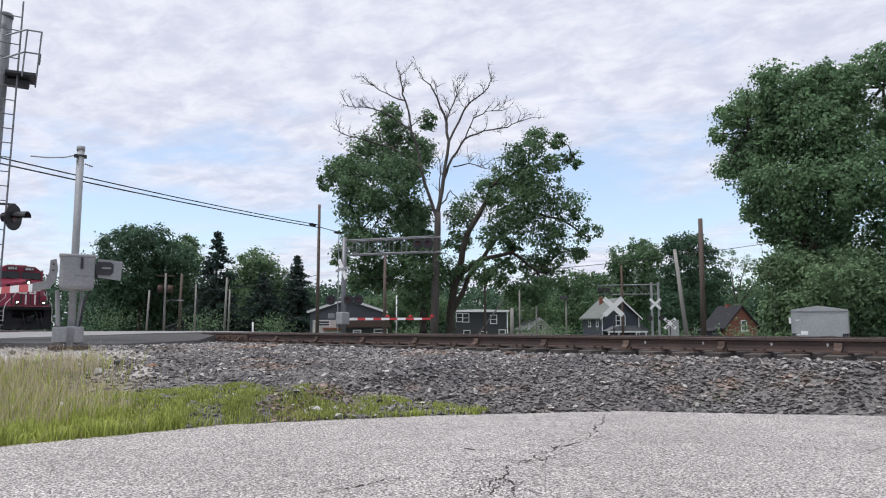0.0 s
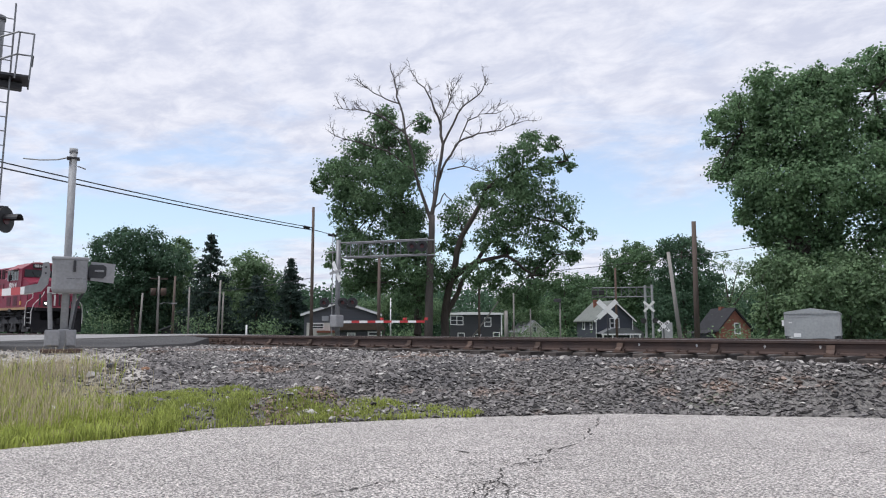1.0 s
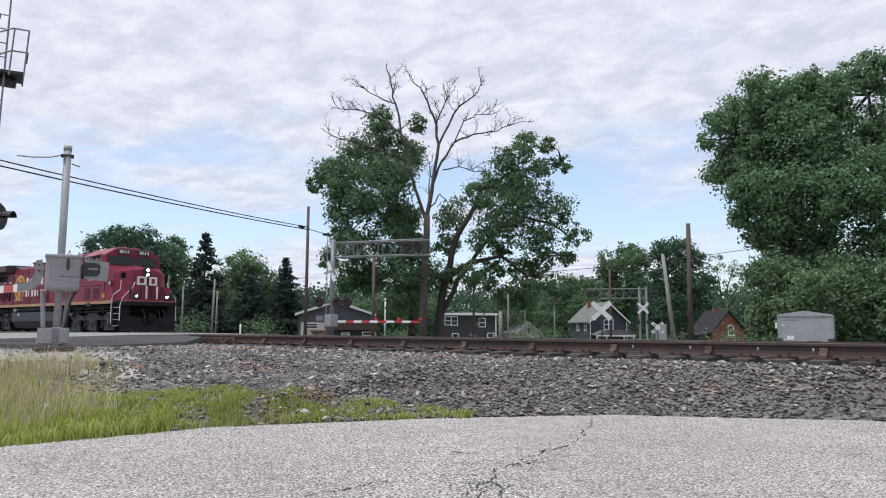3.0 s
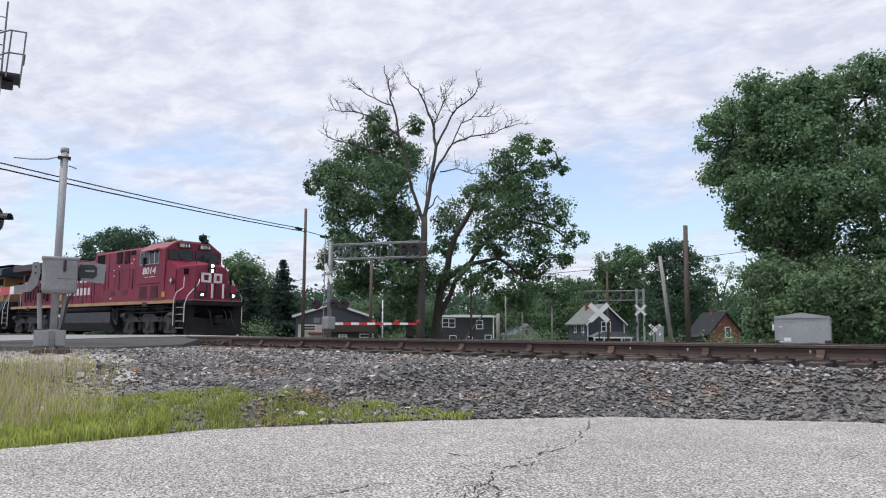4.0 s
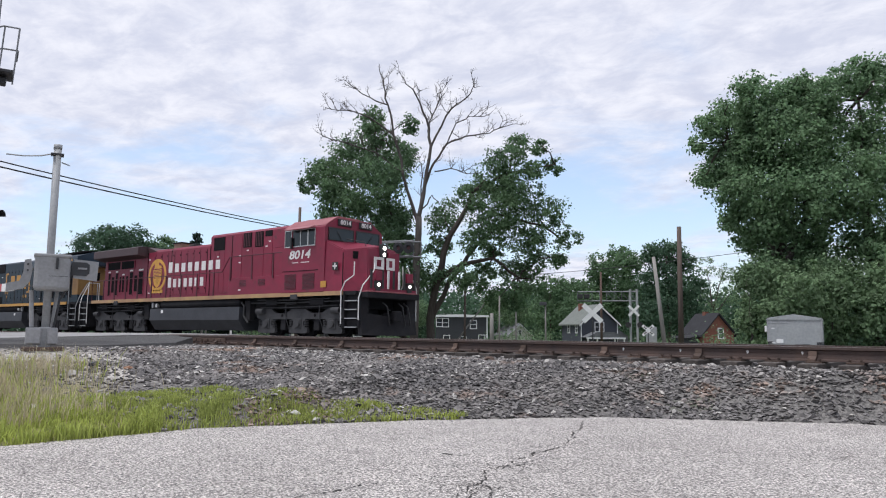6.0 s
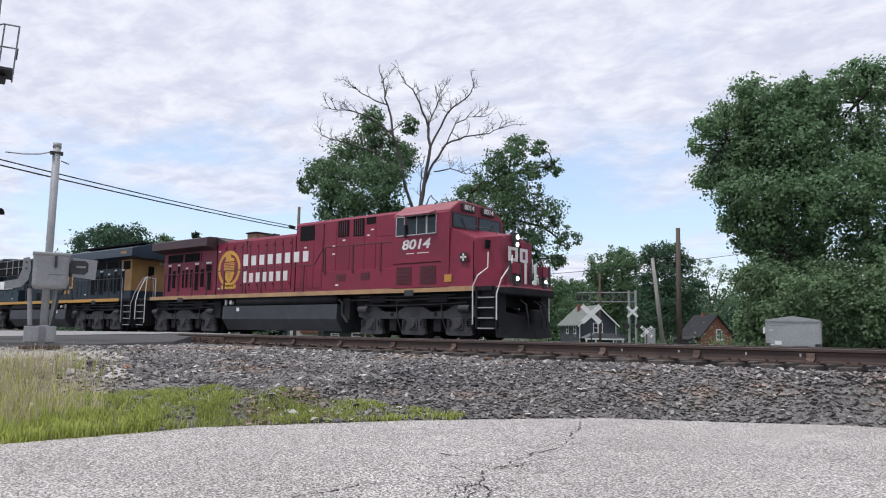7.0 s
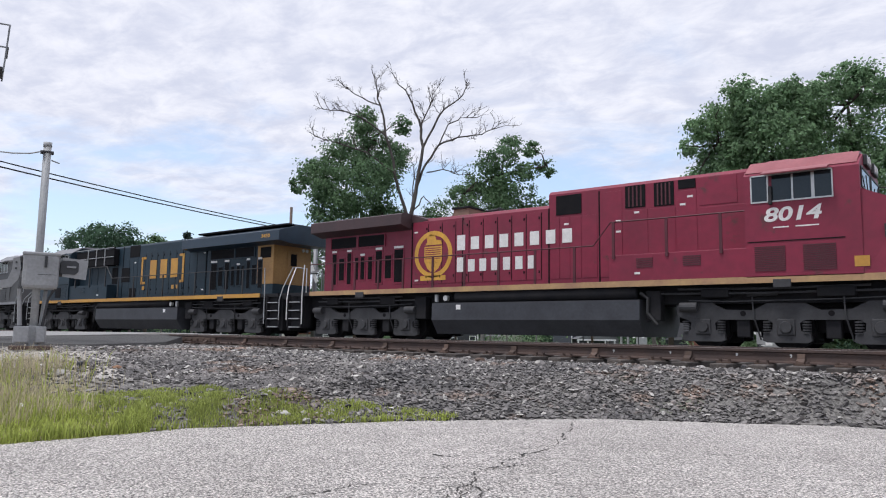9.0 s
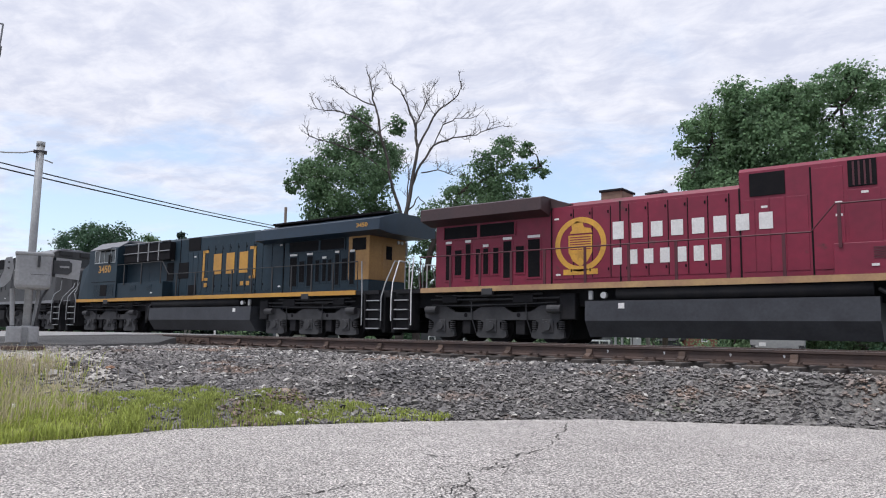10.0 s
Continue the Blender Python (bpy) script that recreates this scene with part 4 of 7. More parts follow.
            P("grab_rail", bm_tube([(ex(9.72), s * 1.59, 0.55), (ex(9.72), s * 1.6, 1.75), (ex(9.9), s * 1.58, 2.1), (ex(10.12), s * 1.35, 2.35), (ex(10.12), s * 1.33, hi_z - 0.1)] if e > 0 else
                                   [(ex(9.72), s * 1.59, 0.55), (ex(9.72), s * 1.6, 1.75), (ex(9.65), s * 1.58, hi_z)], 0.022, n=7), rails, "pale bent grab rail")
            P("grab_rail", bm_tube([(ex(10.62), s * 1.58, 0.7), (ex(10.62), s * 1.58, 1.5), (ex(10.72), s * 1.48, 1.95), (ex(10.8), s * 1.0, 2.5), (ex(10.75), s * 0.9, 2.75)] if e > 0 else
                                   [(ex(10.62), s * 1.58, 0.7), (ex(10.62), s * 1.58, 1.5), (ex(10.68), s * 1.45, 2.0), (ex(10.75), s * 1.05, 2.8), (ex(10.75), s * 0.5, 2.8), (ex(10.75), s * 0.5, 1.76)], 0.022, n=7), rails, "pale bent grab rail")
            if e > 0:
                dl = P("ditch_light_case", bm_box(X(10.78), X(10.92), s * 0.86 - 0.12, s * 0.86 + 0.12, 1.76, 2.14, bevel=0.02), M_BLACK)
                P("ditch_light", bm_tube([(X(10.92), s * 0.86, 2.0), (X(10.945), s * 0.86, 2.0)], 0.06, n=14), c["lamp"], "lit white ditch light", dl)

    if c["logo"]:
        eg = P("end_guard", bm_box(10.84, 10.87, -1.3, 1.3, 1.76, 1.86), M_CPRED, "red and white barred platform guard")
        for k in range(9):
            y = -1.2 + 0.3 * k
            if abs(abs(y) - 0.86) > 0.16:
                P("bar", bm_box(10.85, 10.89, y - 0.05, y + 0.05, 1.86, 2.55, bevel=0.01), (M_BLACK, M_LETTER)[k % 2], "", eg)
        for sy in (-1, 1):
            P("lamp_step", bm_box(10.72, 10.94, sy * 0.86 - 0.17, sy * 0.86 + 0.17, 2.15, 2.5, bevel=0.02), M_CPRED, "", eg)
        # railings and roof fittings of the short hood
        P("nose_rail", bm_tube([(8.95, -0.7, 3.72), (9.0, -0.7, 3.84), (9.9, -0.6, 3.66), (9.95, -0.6, 3.5)], 0.014, n=6), M_BLACK, "", nose)
        for sy in (-1, 1):
            P("nose_seam", bm_box(9.66, 9.69, *sorted((sy * 1.49, sy * 1.51)), 1.9, 3.2), M_SLOT, "", nose)

    # hand rails along the walkway
    for s in (-1, 1):
        y = s * 1.52
        pts = [(-9.7, y, 1.76), (-9.7, y, 2.8), (X(2.1), y, 2.8), (X(2.62), y, 3.42), (X(6.2), y, 3.42)]
        hr = P("handrail", bm_tube(pts, 0.021, n=7), c["rail"])
        for x in (-8.45, -7.3, -6.15, -5.0, -3.7, -2.4, -1.1, 0.2, 1.5, 2.7, 4.2, 5.6):
            z0 = 1.76 if x < 2.5 else 2.5
            z1 = 2.8 if x < 2.2 else 3.42
            P("stanchion", bm_box(X(x) - 0.038, X(x) + 0.038, *sorted((y - s * 0.012, y + s * 0.02)), z0 - 0.1, z1), c["rail"], "", hr)

    # fuel tank and air reservoirs
    out = [(-1.5, 1.27), (-1.52, 0.72), (-1.2, 0.27), (1.2, 0.27), (1.52, 0.72), (1.5, 1.27)]
    tk = P("fuel_tank", bm_prism(out, "x", -3.72, X(3.42)), c["tank"], "grey ridged fuel tank")
    for s in (-1, 1):
        P("air_reservoir", bm_tube([(-2.8, s * 1.33, 1.46), (X(3.3), s * 1.33, 1.46)], 0.185, n=16), M_UNDER, "long black air reservoir", None, True)
        P("fuel_filler", bm_tube([(-3.15, s * 1.4, 1.42), (-3.15, s * 1.53, 1.42)], 0.09, n=12), M_ALU, "", tk)
        P("sight_glass", bm_box(-3.62, -3.5, *sorted((s * 1.4, s * 1.5)), 1.3, 1.55, bevel=0.02), M_GALV, "", tk)
        P("notice", bm_box(-2.72, -2.55, *sorted((s * 1.5, s * 1.522)), 1.05, 1.2), M_LETTER, "", tk)

    for s in (-1, 1):
        for x0, x1, z in ((-9.4, -4.2, 1.40), (-9.2, -5.2, 1.52), (X(3.6), X(9.6), 1.42), (X(4.4), X(8.8), 1.53)):
            P("air_pipe", bm_tube([(x0, s * 1.3, z), ((x0 + x1) / 2, s * 1.32, z - 0.03), (x1, s * 1.3, z)], 0.028, n=7), M_TRUCK)
        for x0, x1, z0, z1 in ((-8.9, -8.3, 1.28, 1.5), (-6.2, -5.5, 1.25, 1.52), (-4.6, -4.1, 0.75, 1.5), (X(3.55), X(3.95), 0.7, 1.5), (X(5.0), X(5.7), 1.3, 1.52), (X(7.7), X(8.5), 1.28, 1.52)):
            P("equipment_case", bm_box(x0, x1, *sorted((s * 1.08, s * 1.36)), z0, z1, bevel=0.03), M_UNDER)
        P("tank_hose", bm_tube([(X(3.4), s * 1.38, 1.45), (X(3.62), s * 1.4, 1.3), (X(3.6), s * 1.4, 0.9), (X(3.85), s * 1.35, 0.6)], 0.05, n=8), M_BLACK)

    # trucks
    wheels = []
    for tx in (-7.0, X(7.0)):
        bog = P("truck", bm_box(tx - 2.5, tx + 2.5, -0.62, 0.62, 0.45, 1.2), M_UNDER, "three-axle truck")
        for s in (-1, 1):
            half = []
            for ax in (-1.97, 0.0, 1.97):
                half += [(ax - 0.42, 0.74), (ax - 0.30, 0.66), (ax - 0.32, 0.48), (ax - 0.52, 0.40), (ax - 0.55, 0.24), (ax - 0.44, 0.19), (ax + 0.44, 0.19), (ax + 0.55, 0.24), (ax + 0.52, 0.40), (ax + 0.32, 0.48), (ax + 0.30, 0.66), (ax + 0.42, 0.74)]
            top = [(2.62, 0.82), (2.66, 1.10), (2.3, 1.18), (1.75, 1.17), (1.4, 0.99), (0.75, 0.97), (0.42, 1.14), (-0.42, 1.14), (-0.75, 0.97), (-1.4, 0.99), (-1.75, 1.17), (-2.3, 1.18), (-2.66, 1.10), (-2.62, 0.82)]
            bm = bm_prism([(tx + u, v) for u, v in half + top], "y", *sorted((s * 1.17, s * 1.30)))
            fr = P("side_frame", bm, M_TRUCK, "dusty cast truck frame", bog)
            for ax in (-1.97, 0.0, 1.97):
                P("axle_cap", bm_tube([(tx + ax, s * 1.33, 0.56), (tx + ax, s * 1.39, 0.56)], 0.15, 0.13, n=14), M_TRUCK, "", fr)
                P("bearing_box", bm_box(tx + ax - 0.2, tx + ax + 0.2, *sorted((s * 1.28, s * 1.335)), 0.36, 0.76, bevel=0.03), M_TRUCK, "", fr)
                for d in (-0.44, 0.44):
                    bm = bmesh.new()
                    for k in range(5):
                        tube(bm, [(tx + ax + d, s * 1.24, 0.41 + k * 0.065), (tx + ax + d, s * 1.24, 0.445 + k * 0.065)], 0.10, n=10)
                    P("spring", bm, M_TRUCK, "stacked coil spring", fr)
            for ax in (-0.98, 0.98):
                P("frame_hole", bm_tube([(tx + ax, s * 1.295, 0.89), (tx + ax, s * 1.306, 0.89)], 0.07, n=10), M_SLOT, "", fr)
            for ax in (-1.0, 1.0):
                P("brake_hanger", bm_box(tx + ax - 0.16, tx + ax + 0.16, *sorted((s * 0.95, s * 1.24)), 0.3, 0.8, bevel=0.03), M_UNDER, "", fr)
                P("sand_pipe", bm_tube([(tx + ax + 0.25, s * 1.33, 1.3), (tx + ax + 0.28, s * 1.34, 0.8), (tx + ax + 0.4, s * 1.2, 0.25)], 0.02, n=6), M_TRUCK, "", fr)
            for ax in (-2.3, 2.25):
                P("brake_cylinder", bm_tube([(tx + ax - 0.22, s * 1.38, 1.06), (tx + ax + 0.22, s * 1.38, 1.06)], 0.12, n=12), M_TRUCK, "", fr)
            P("brake_pipe", bm_tube([(tx - 2.3, s * 1.36, 1.22), (tx - 1.2, s * 1.36, 1.19), (tx + 1.2, s * 1.36, 1.22), (tx + 2.3, s * 1.36, 1.26)], 0.018, n=6), M_TRUCK, "", fr)
            P("damper", bm_tube([(tx - 0.9, s * 1.2, 1.36), (tx - 0.2, s * 1.2, 1.38)], 0.05, n=8), M_TRUCK, "", fr)
        for ax in (-1.97, 0.0, 1.97):
            bm = bm_tube([(0, -1.1, 0), (0, 1.1, 0)], 0.1, n=10)
            for s in (-1, 1):
                tube(bm, [(0, s * 0.69, 0), (0, s * 0.83, 0)], 0.53, 0.53, n=28)
                tube(bm, [(0, s * 0.66, 0), (0, s * 0.69, 0)], 0.56, 0.56, n=28)
                for k in range(5):
                    a = 2 * math.pi * k / 5
                    box(bm, 0.3 * math.cos(a) - 0.04, 0.3 * math.cos(a) + 0.04, *sorted((s * 0.82, s * 0.85)), 0.3 * math.sin(a) - 0.04, 0.3 * math.sin(a) + 0.04)
            P("traction_motor", bm_box(tx + ax - 0.48, tx + ax + 0.48, -0.6, 0.6, 0.16, 1.0, bevel=0.08), M_UNDER, "", bog)
            wl = P("wheelset", bm, M_UNDER, "steel wheelset")
            wheels.append((wl, tx + ax))
    return root, wheels


def word_blocks(parent, x0, x1, z0, z1, n, y, s, material, first=1.0, gap=0.22, tall_first=0.0):
    """A painted name as plain blocks of its size, one to a letter."""
    w = (x1 - x0) / n
    for i in range(n):
        a, b = x0 + i * w, x0 + (i + 1) * w - gap * w
        t = z1 + (tall_first if i == 0 else 0)
        y0, y1 = sorted((s * y, s * (y + 0.006)))
        bm = bm_box(a, b, y0, y1, z0, t)
        part("lettering", bm, material, parent, "painted block lettering")


def ring(bm, cx, cz, rx, rz, w, y0, y1, n=40):
    inner, outer = [], []
    for k in range(n):
        a = 2 * math.pi * k / n
        for lst, q in ((inner, w), (outer, 0)):
            lst.append([bm.verts.new((cx + (rx - q) * math.cos(a), yy, cz + (rz - q) * math.sin(a))) for yy in (y0, y1)])
    for k in range(n):
        j = (k + 1) % n
        for yy in (0, 1):
            bm.faces.new((inner[k][yy], inner[j][yy], outer[j][yy], outer[k][yy]))
        bm.faces.new((outer[k][0], outer[j][0], outer[j][1], outer[k][1]))
        bm.faces.new((inner[k][0], inner[j][0], inner[j][1], inner[k][1]))


M_LAMP_OFF = mat("unlit_lens", (0.4, 0.4, 0.4), None, 5, 0.2)
maroon_loco, maroon_wheels = locomotive("maroon_locomotive", "maroon diesel locomotive with white lettering and lit headlights", dict(
    stretch=1.0, body=M_CPRED, cab=M_CPRED, stripe=M_CPSTRIPE, stripe_label="dusty tan sill stripe", end=-9.47, end_paint=None, wing=(-9.7, -5.1), pitched=False,
    wing_paint=M_SOOT, wing_label="overhanging sooty brown radiator wing", intakes=((-9.1, -7.75), (-7.65, -6.35)), hood_mid=0.38, hood_top=4.61, roof=M_CPRED_SKYLIT,
    roof_label="pink-red cab roof with sky light in its colour", grille=M_GRILLE, patch=True, number="8014", lamp=M_HEADLIGHT, logo=True, grab=M_LETTER, rail=M_GRILLE, tank=M_TANK))
for _s in (-1, 1):
    word_blocks(maroon_loco, -3.08, 1.40, 3.02, 3.44, 8, 1.0165, _s, M_LETTER, tall_first=0.08, gap=0.42)
    word_blocks(maroon_loco, -3.08, 0.10, 2.30, 2.70, 7, 1.0165, _s, M_LETTER, tall_first=0.08, gap=0.42)
    _y = sorted((_s * 1.0165, _s * 1.021))
    _b = bmesh.new()
    ring(_b, -4.1, 2.95, 0.82, 0.80, 0.16, *_y)
    _e = part("emblem", _b, M_GOLDLINE, maroon_loco, "round gold emblem")
    _b = bm_prism([(-4.48, 3.22), (-3.72, 3.22), (-3.72, 2.72), (-3.86, 2.46), (-4.1, 2.30), (-4.34, 2.46), (-4.48, 2.72)], "y", *_y)
    _h = part("shield", _b, M_GOLDLINE, _e, "gold shield")
    part("crest", bm_prism([(-4.45, 3.27), (-3.72, 3.27), (-3.76, 3.4), (-3.98, 3.44), (-4.02, 3.58), (-4.2, 3.64), (-4.38, 3.52), (-4.36, 3.38)], "y", *_y), M_GOLDLINE, _e, "gold crest")
    for _k in range(6):
        part("stripe", bm_box(-4.44, -3.76, *sorted((_s * 1.018, _s * 1.024)), 3.14 - 0.07 * _k, 3.17 - 0.07 * _k), M_CPRED, _h)
    _b = bm_prism([(-4.1 + (0.2 if k % 2 else 0.09) * math.sin(a), 2.66 + (0.2 if k % 2 else 0.09) * math.cos(a)) for k, a in enumerate(np.linspace(0, 2 * math.pi, 13)[:-1])], "y", *sorted((_s * 1.014, _s * 1.026)))
    part("leaf_mark", _b, M_GOLD, _h)
    part("scroll", bm_box(-4.65, -3.55, *_y, 2.06, 2.22), M_GOLDLINE, _e, "gold scroll")
    _m = Matrix(((-_s, 0, 0, 7.26), (0, 0, _s, _s * 1.563), (0, 1, 0, 3.24), (0, 0, 0, 1)))
    text_mesh("8014", 0.46, M_LETTER, "number", maroon_loco, _m, shear=0.18, width=1.27)
    part("small_writing", bm_box(6.85, 7.2, *sorted((_s * 1.56, _s * 1.565)), 2.93, 2.96), M_LETTER, maroon_loco)
    part("small_writing", bm_box(7.35, 7.85, *sorted((_s * 1.56, _s * 1.565)), 2.93, 2.96), M_LETTER, maroon_loco)

navy_loco, navy_wheels = locomotive("navy_locomotive", "dark blue-grey diesel locomotive with yellow trim, coupled backwards", dict(
    stretch=1.115, body=M_NAVY, cab=M_NAVY, stripe=M_GOLD, stripe_label="yellow sill stripe", end=-9.75, end_paint=M_GOLD_DULL, wing=(-10.75, -3.9), pitched=True,
    wing_paint=M_NAVY_DEEP, wing_label="deep blue overhanging radiator roof", intakes=((-8.5, -7.2), (-7.1, -5.4)), hood_mid=-3.3, hood_top=4.5, roof=M_GREYPAINT,
    roof_label="pale grey cab roof", grille=M_NAVY, patch=False, number="3450", lamp=M_LAMP_OFF, logo=False, grab=M_GALV, rail=M_BLACK, tank=M_TANK))
for _s in (-1, 1):
    _y = sorted((_s * 1.013, _s * 1.019))
    for _x in (0.4, -3.2):
        _b = bmesh.new()
        box(_b, _x - 0.08, _x + 0.08, *_y, 2.46, 3.82)
        box(_b, *sorted((_x, _x + (-0.34 if _x > 0 else 0.34))), *_y, 3.70, 3.82)
        box(_b, *sorted((_x, _x + (-0.34 if _x > 0 else 0.34))), *_y, 2.46, 2.58)
        part("bracket_mark", _b, M_GOLD, navy_loco, "yellow bracket emblem")
    for _x0, _x1, _z0, _z1 in ((2.7, 6.75, 3.52, 4.36),):
        _p = part("dark_recess", bm_box(_x0, _x1, *sorted((_s * 1.0, _s * 1.3)), _z0, _z1, bevel=0.02), M_SLOT, navy_loco, "black equipment bay behind the cab")
        for _q in (3.6, 4.5, 5.4):
            part("bay_post", bm_box(_q, _q + 0.06, *sorted((_s * 1.29, _s * 1.33)), _z0, _z1 + 0.06), M_GALV, _p)
        part("bay_rail", bm_tube([(_x0, _s * 1.33, 3.95), (_x1, _s * 1.33, 3.95)], 0.02, n=6), M_GALV, _p)
        part("bay_rail", bm_tube([(_x0, _s * 1.33, 4.42), (_x1, _s * 1.33, 4.42)], 0.02, n=6), M_GALV, _p)
    for _x0, _x1, _z0, _z1 in ((1.55, 2.35, 2.62, 3.35), (0.9, 1.5, 1.85, 2.3), (2.75, 3.3, 2.55, 3.4)):
        part("dark_opening", bm_box(_x0, _x1, *sorted((_s * 1.0, _s * 1.03)), _z0, _z1, bevel=0.01), M_SLOT, navy_loco)
    part("vent", bm_box(7.75, 8.4, *sorted((_s * 1.55, _s * 1.59)), 1.9, 2.45, bevel=0.01), M_SLOT, navy_loco)
    for _x in (-2.9, -2.5, 0.1):
        part("notice", bm_box(_x, _x + 0.22, *sorted((_s * 1.013, _s * 1.018)), 2.18, 2.36), M_GOLD, navy_loco)
    word_blocks(navy_loco, -2.75, 0.0, 2.72, 3.62, 3, 1.0165, _s, M_GOLD, gap=0.38)
    _m = Matrix(((-_s, 0, 0, 8.1), (0, 0, _s, _s * 1.563), (0, 1, 0, 3.24), (0, 0, 0, 1)))
    text_mesh("3450", 0.5, M_GOLD, "number", navy_loco, _m, width=1.2)
    text_mesh("3450", 0.2, M_GOLD, "number", navy_loco, Matrix(((-_s, 0, 0, -9.9), (0, 0, _s, _s * 1.583), (0, 1, 0, 4.1), (0, 0, 0, 1))), width=0.55)

black_loco, black_wheels = locomotive("black_locomotive", "sooty black and grey diesel locomotive behind the others", dict(
    stretch=1.0, body=M_BLACKLOCO, cab=M_BLACKLOCO, stripe=M_GREYPAINT, stripe_label="grey sill stripe", end=-9.47, end_paint=None, wing=(-9.7, -5.1), pitched=False,
    wing_paint=M_BLACKLOCO, wing_label="black radiator wing", intakes=((-9.1, -7.75), (-7.65, -6.35)), hood_mid=0.38, hood_top=4.5, roof=M_GREYPAINT,
    roof_label="grey cab roof", grille=M_BLACKLOCO, patch=False, number="", lamp=M_LAMP_OFF, logo=False, grab=M_GALV, rail=M_DARKMETAL, tank=M_UNDER))
UNITS = [(maroon_loco, maroon_wheels, -17.33, 0), (navy_loco, navy_wheels, -39.63, 180), (black_loco, black_wheels, -39.63 - 12.25 - 11.0, 0)]
# ---- trees ----
def quads(name, centres, size, rng, material, parent, label="", facing=(0, 0, 0.4)):
    """Many small four-cornered leaves, one at each centre, turned at random about the way they face."""
    n = len(centres)
    up = rng.normal(size=(n, 3)) * 0.75 + facing
    a = np.cross(up, rng.normal(size=(n, 3)))
    a /= np.linalg.norm(a, axis=1, keepdims=True)
    b = np.cross(a, up)
    b /= np.linalg.norm(b, axis=1, keepdims=True)
    s = size * rng.uniform(0.5, 1.05, (n, 1))
    c = np.asarray(centres)
    v = np.stack([c - a * s * 0.6, c + b * s * 0.44 - a * s * 0.1, c + a * s * 0.6, c - b * s * 0.44 + a * s * 0.1], 1).reshape(-1, 3)
    f = np.arange(4 * n).reshape(-1, 4)
    return fast(name, v.tolist(), f.tolist(), material, parent, label)


def crown_points(lobes, rng, depth, dens, leaf, per=22):
    pts, facing = [], []
    for u, z, r in lobes:
        w = rng.uniform(-depth, depth)
        k = max(10, int(2.6 * dens * r ** 1.8))
        d = rng.normal(size=(k, 3))
        d /= np.linalg.norm(d, axis=1, keepdims=True)
        rad = r * rng.uniform(0.3, 1.0, (k, 1)) ** 0.55 * (1 + 0.15 * rng.normal(size=(k, 1)))
        mid = np.array((u, w, z))
        cl = mid + d * rad * (1.0, 1.1, 0.9)
        for p in cl:
            m = int(1.5 * per * rng.uniform(0.4, 1.5))
            e = rng.normal(size=(m, 3)) * (0.13 * r + 0.13, 0.13 * r + 0.13, 0.10 * r + 0.10) * rng.uniform(0.5, 1.1)
            pts.append(p + e)
            # leaves turn outward from their clump and up to the light
            facing.append((p - mid) / r * 0.7 + e / (0.26 * r + 0.26) + (0, 0, 0.35))
    return np.concatenate(pts), np.concatenate(facing)


def limb(bm, pts, r0, r1, rng, wob=0.12, n=7):
    """A crooked tapered limb through (u, z) places."""
    out = []
    for i, (p, q) in enumerate(zip(pts, pts[1:])):
        for k in range(3):
            t = k / 3
            s = wob if out else 0
            out.append((p[0] + (q[0] - p[0]) * t + rng.normal() * s, (p[2] + (q[2] - p[2]) * t if len(p) > 2 else 0) + rng.normal() * s, p[1] + (q[1] - p[1]) * t))
    q = pts[-1]
    out.append((q[0], q[2] if len(q) > 2 else 0, q[1]))
    tube(bm, out, r0, r1, n=n)
    return out


def grow(bm, p, d, length, r, depth, rng):
    """Bare twigs that fork and droop upward at random."""
    pts = [Vector(p)]
    d = Vector(d).normalized()
    for k in range(3):
        d = (d + Vector(rng.normal(size=3)) * 0.22 + Vector((0, 0, 0.1))).normalized()
        pts.append(pts[-1] + d * length / 3)
    tube(bm, pts, r, r * 0.4, n=5, caps=False)
    if depth:
        for k in (1, 2, 3):
            for _ in range(2 if k > 1 else 1):
                if rng.random() < 0.75:
                    e = (d + Vector(rng.normal(size=3)) * 0.65).normalized()
                    grow(bm, pts[k], e, length * rng.uniform(0.45, 0.75), r * 0.55, depth - 1, rng)


def tree(name, label, r, az, lobes, limbs, leaf_mat_, seed, leaf=0.24, dens=9.0, depth=2.2, trunk=0.45, base=0.0, bark=None, per=22, under=None):
    rng = np.random.default_rng(seed)
    x, y = bearing(r, az)
    root = thing(name, label, "tree", pose(x, y, 0, 0, 0, az))
    bm = bmesh.new()
    for i, path in enumerate(limbs):
        if i == 0:
            path = [(path[0][0], base - 0.2)] + list(path)
        limb(bm, path, trunk * (1.0 if i == 0 else 0.55), trunk * 0.14, rng)
    joints = [p for path in limbs for p in path[1:]]
    for u, z, rad in lobes:
        j = min(joints, key=lambda p: math.hypot(p[0] - u, p[1] - z) + (0.6 if p[1] > z else 0))
        if math.hypot(j[0] - u, j[1] - z) > 0.4:
            limb(bm, [(j[0], j[1], 0), ((j[0] + u) / 2, (j[1] + z) / 2 + 0.1 * rad, rng.normal() * 0.6), (u, z, rng.normal() * depth * 0.5)], trunk * 0.2, trunk * 0.04, rng, n=5)
    part("trunk", bm, bark or M_BARK, root, "dark forked trunk with limbs", True)
    pts, facing = crown_points(lobes, rng, depth, dens, leaf, per)
    quads("crown", pts, leaf, rng, leaf_mat_, root, "green leafy crown with gaps", facing)
    return root


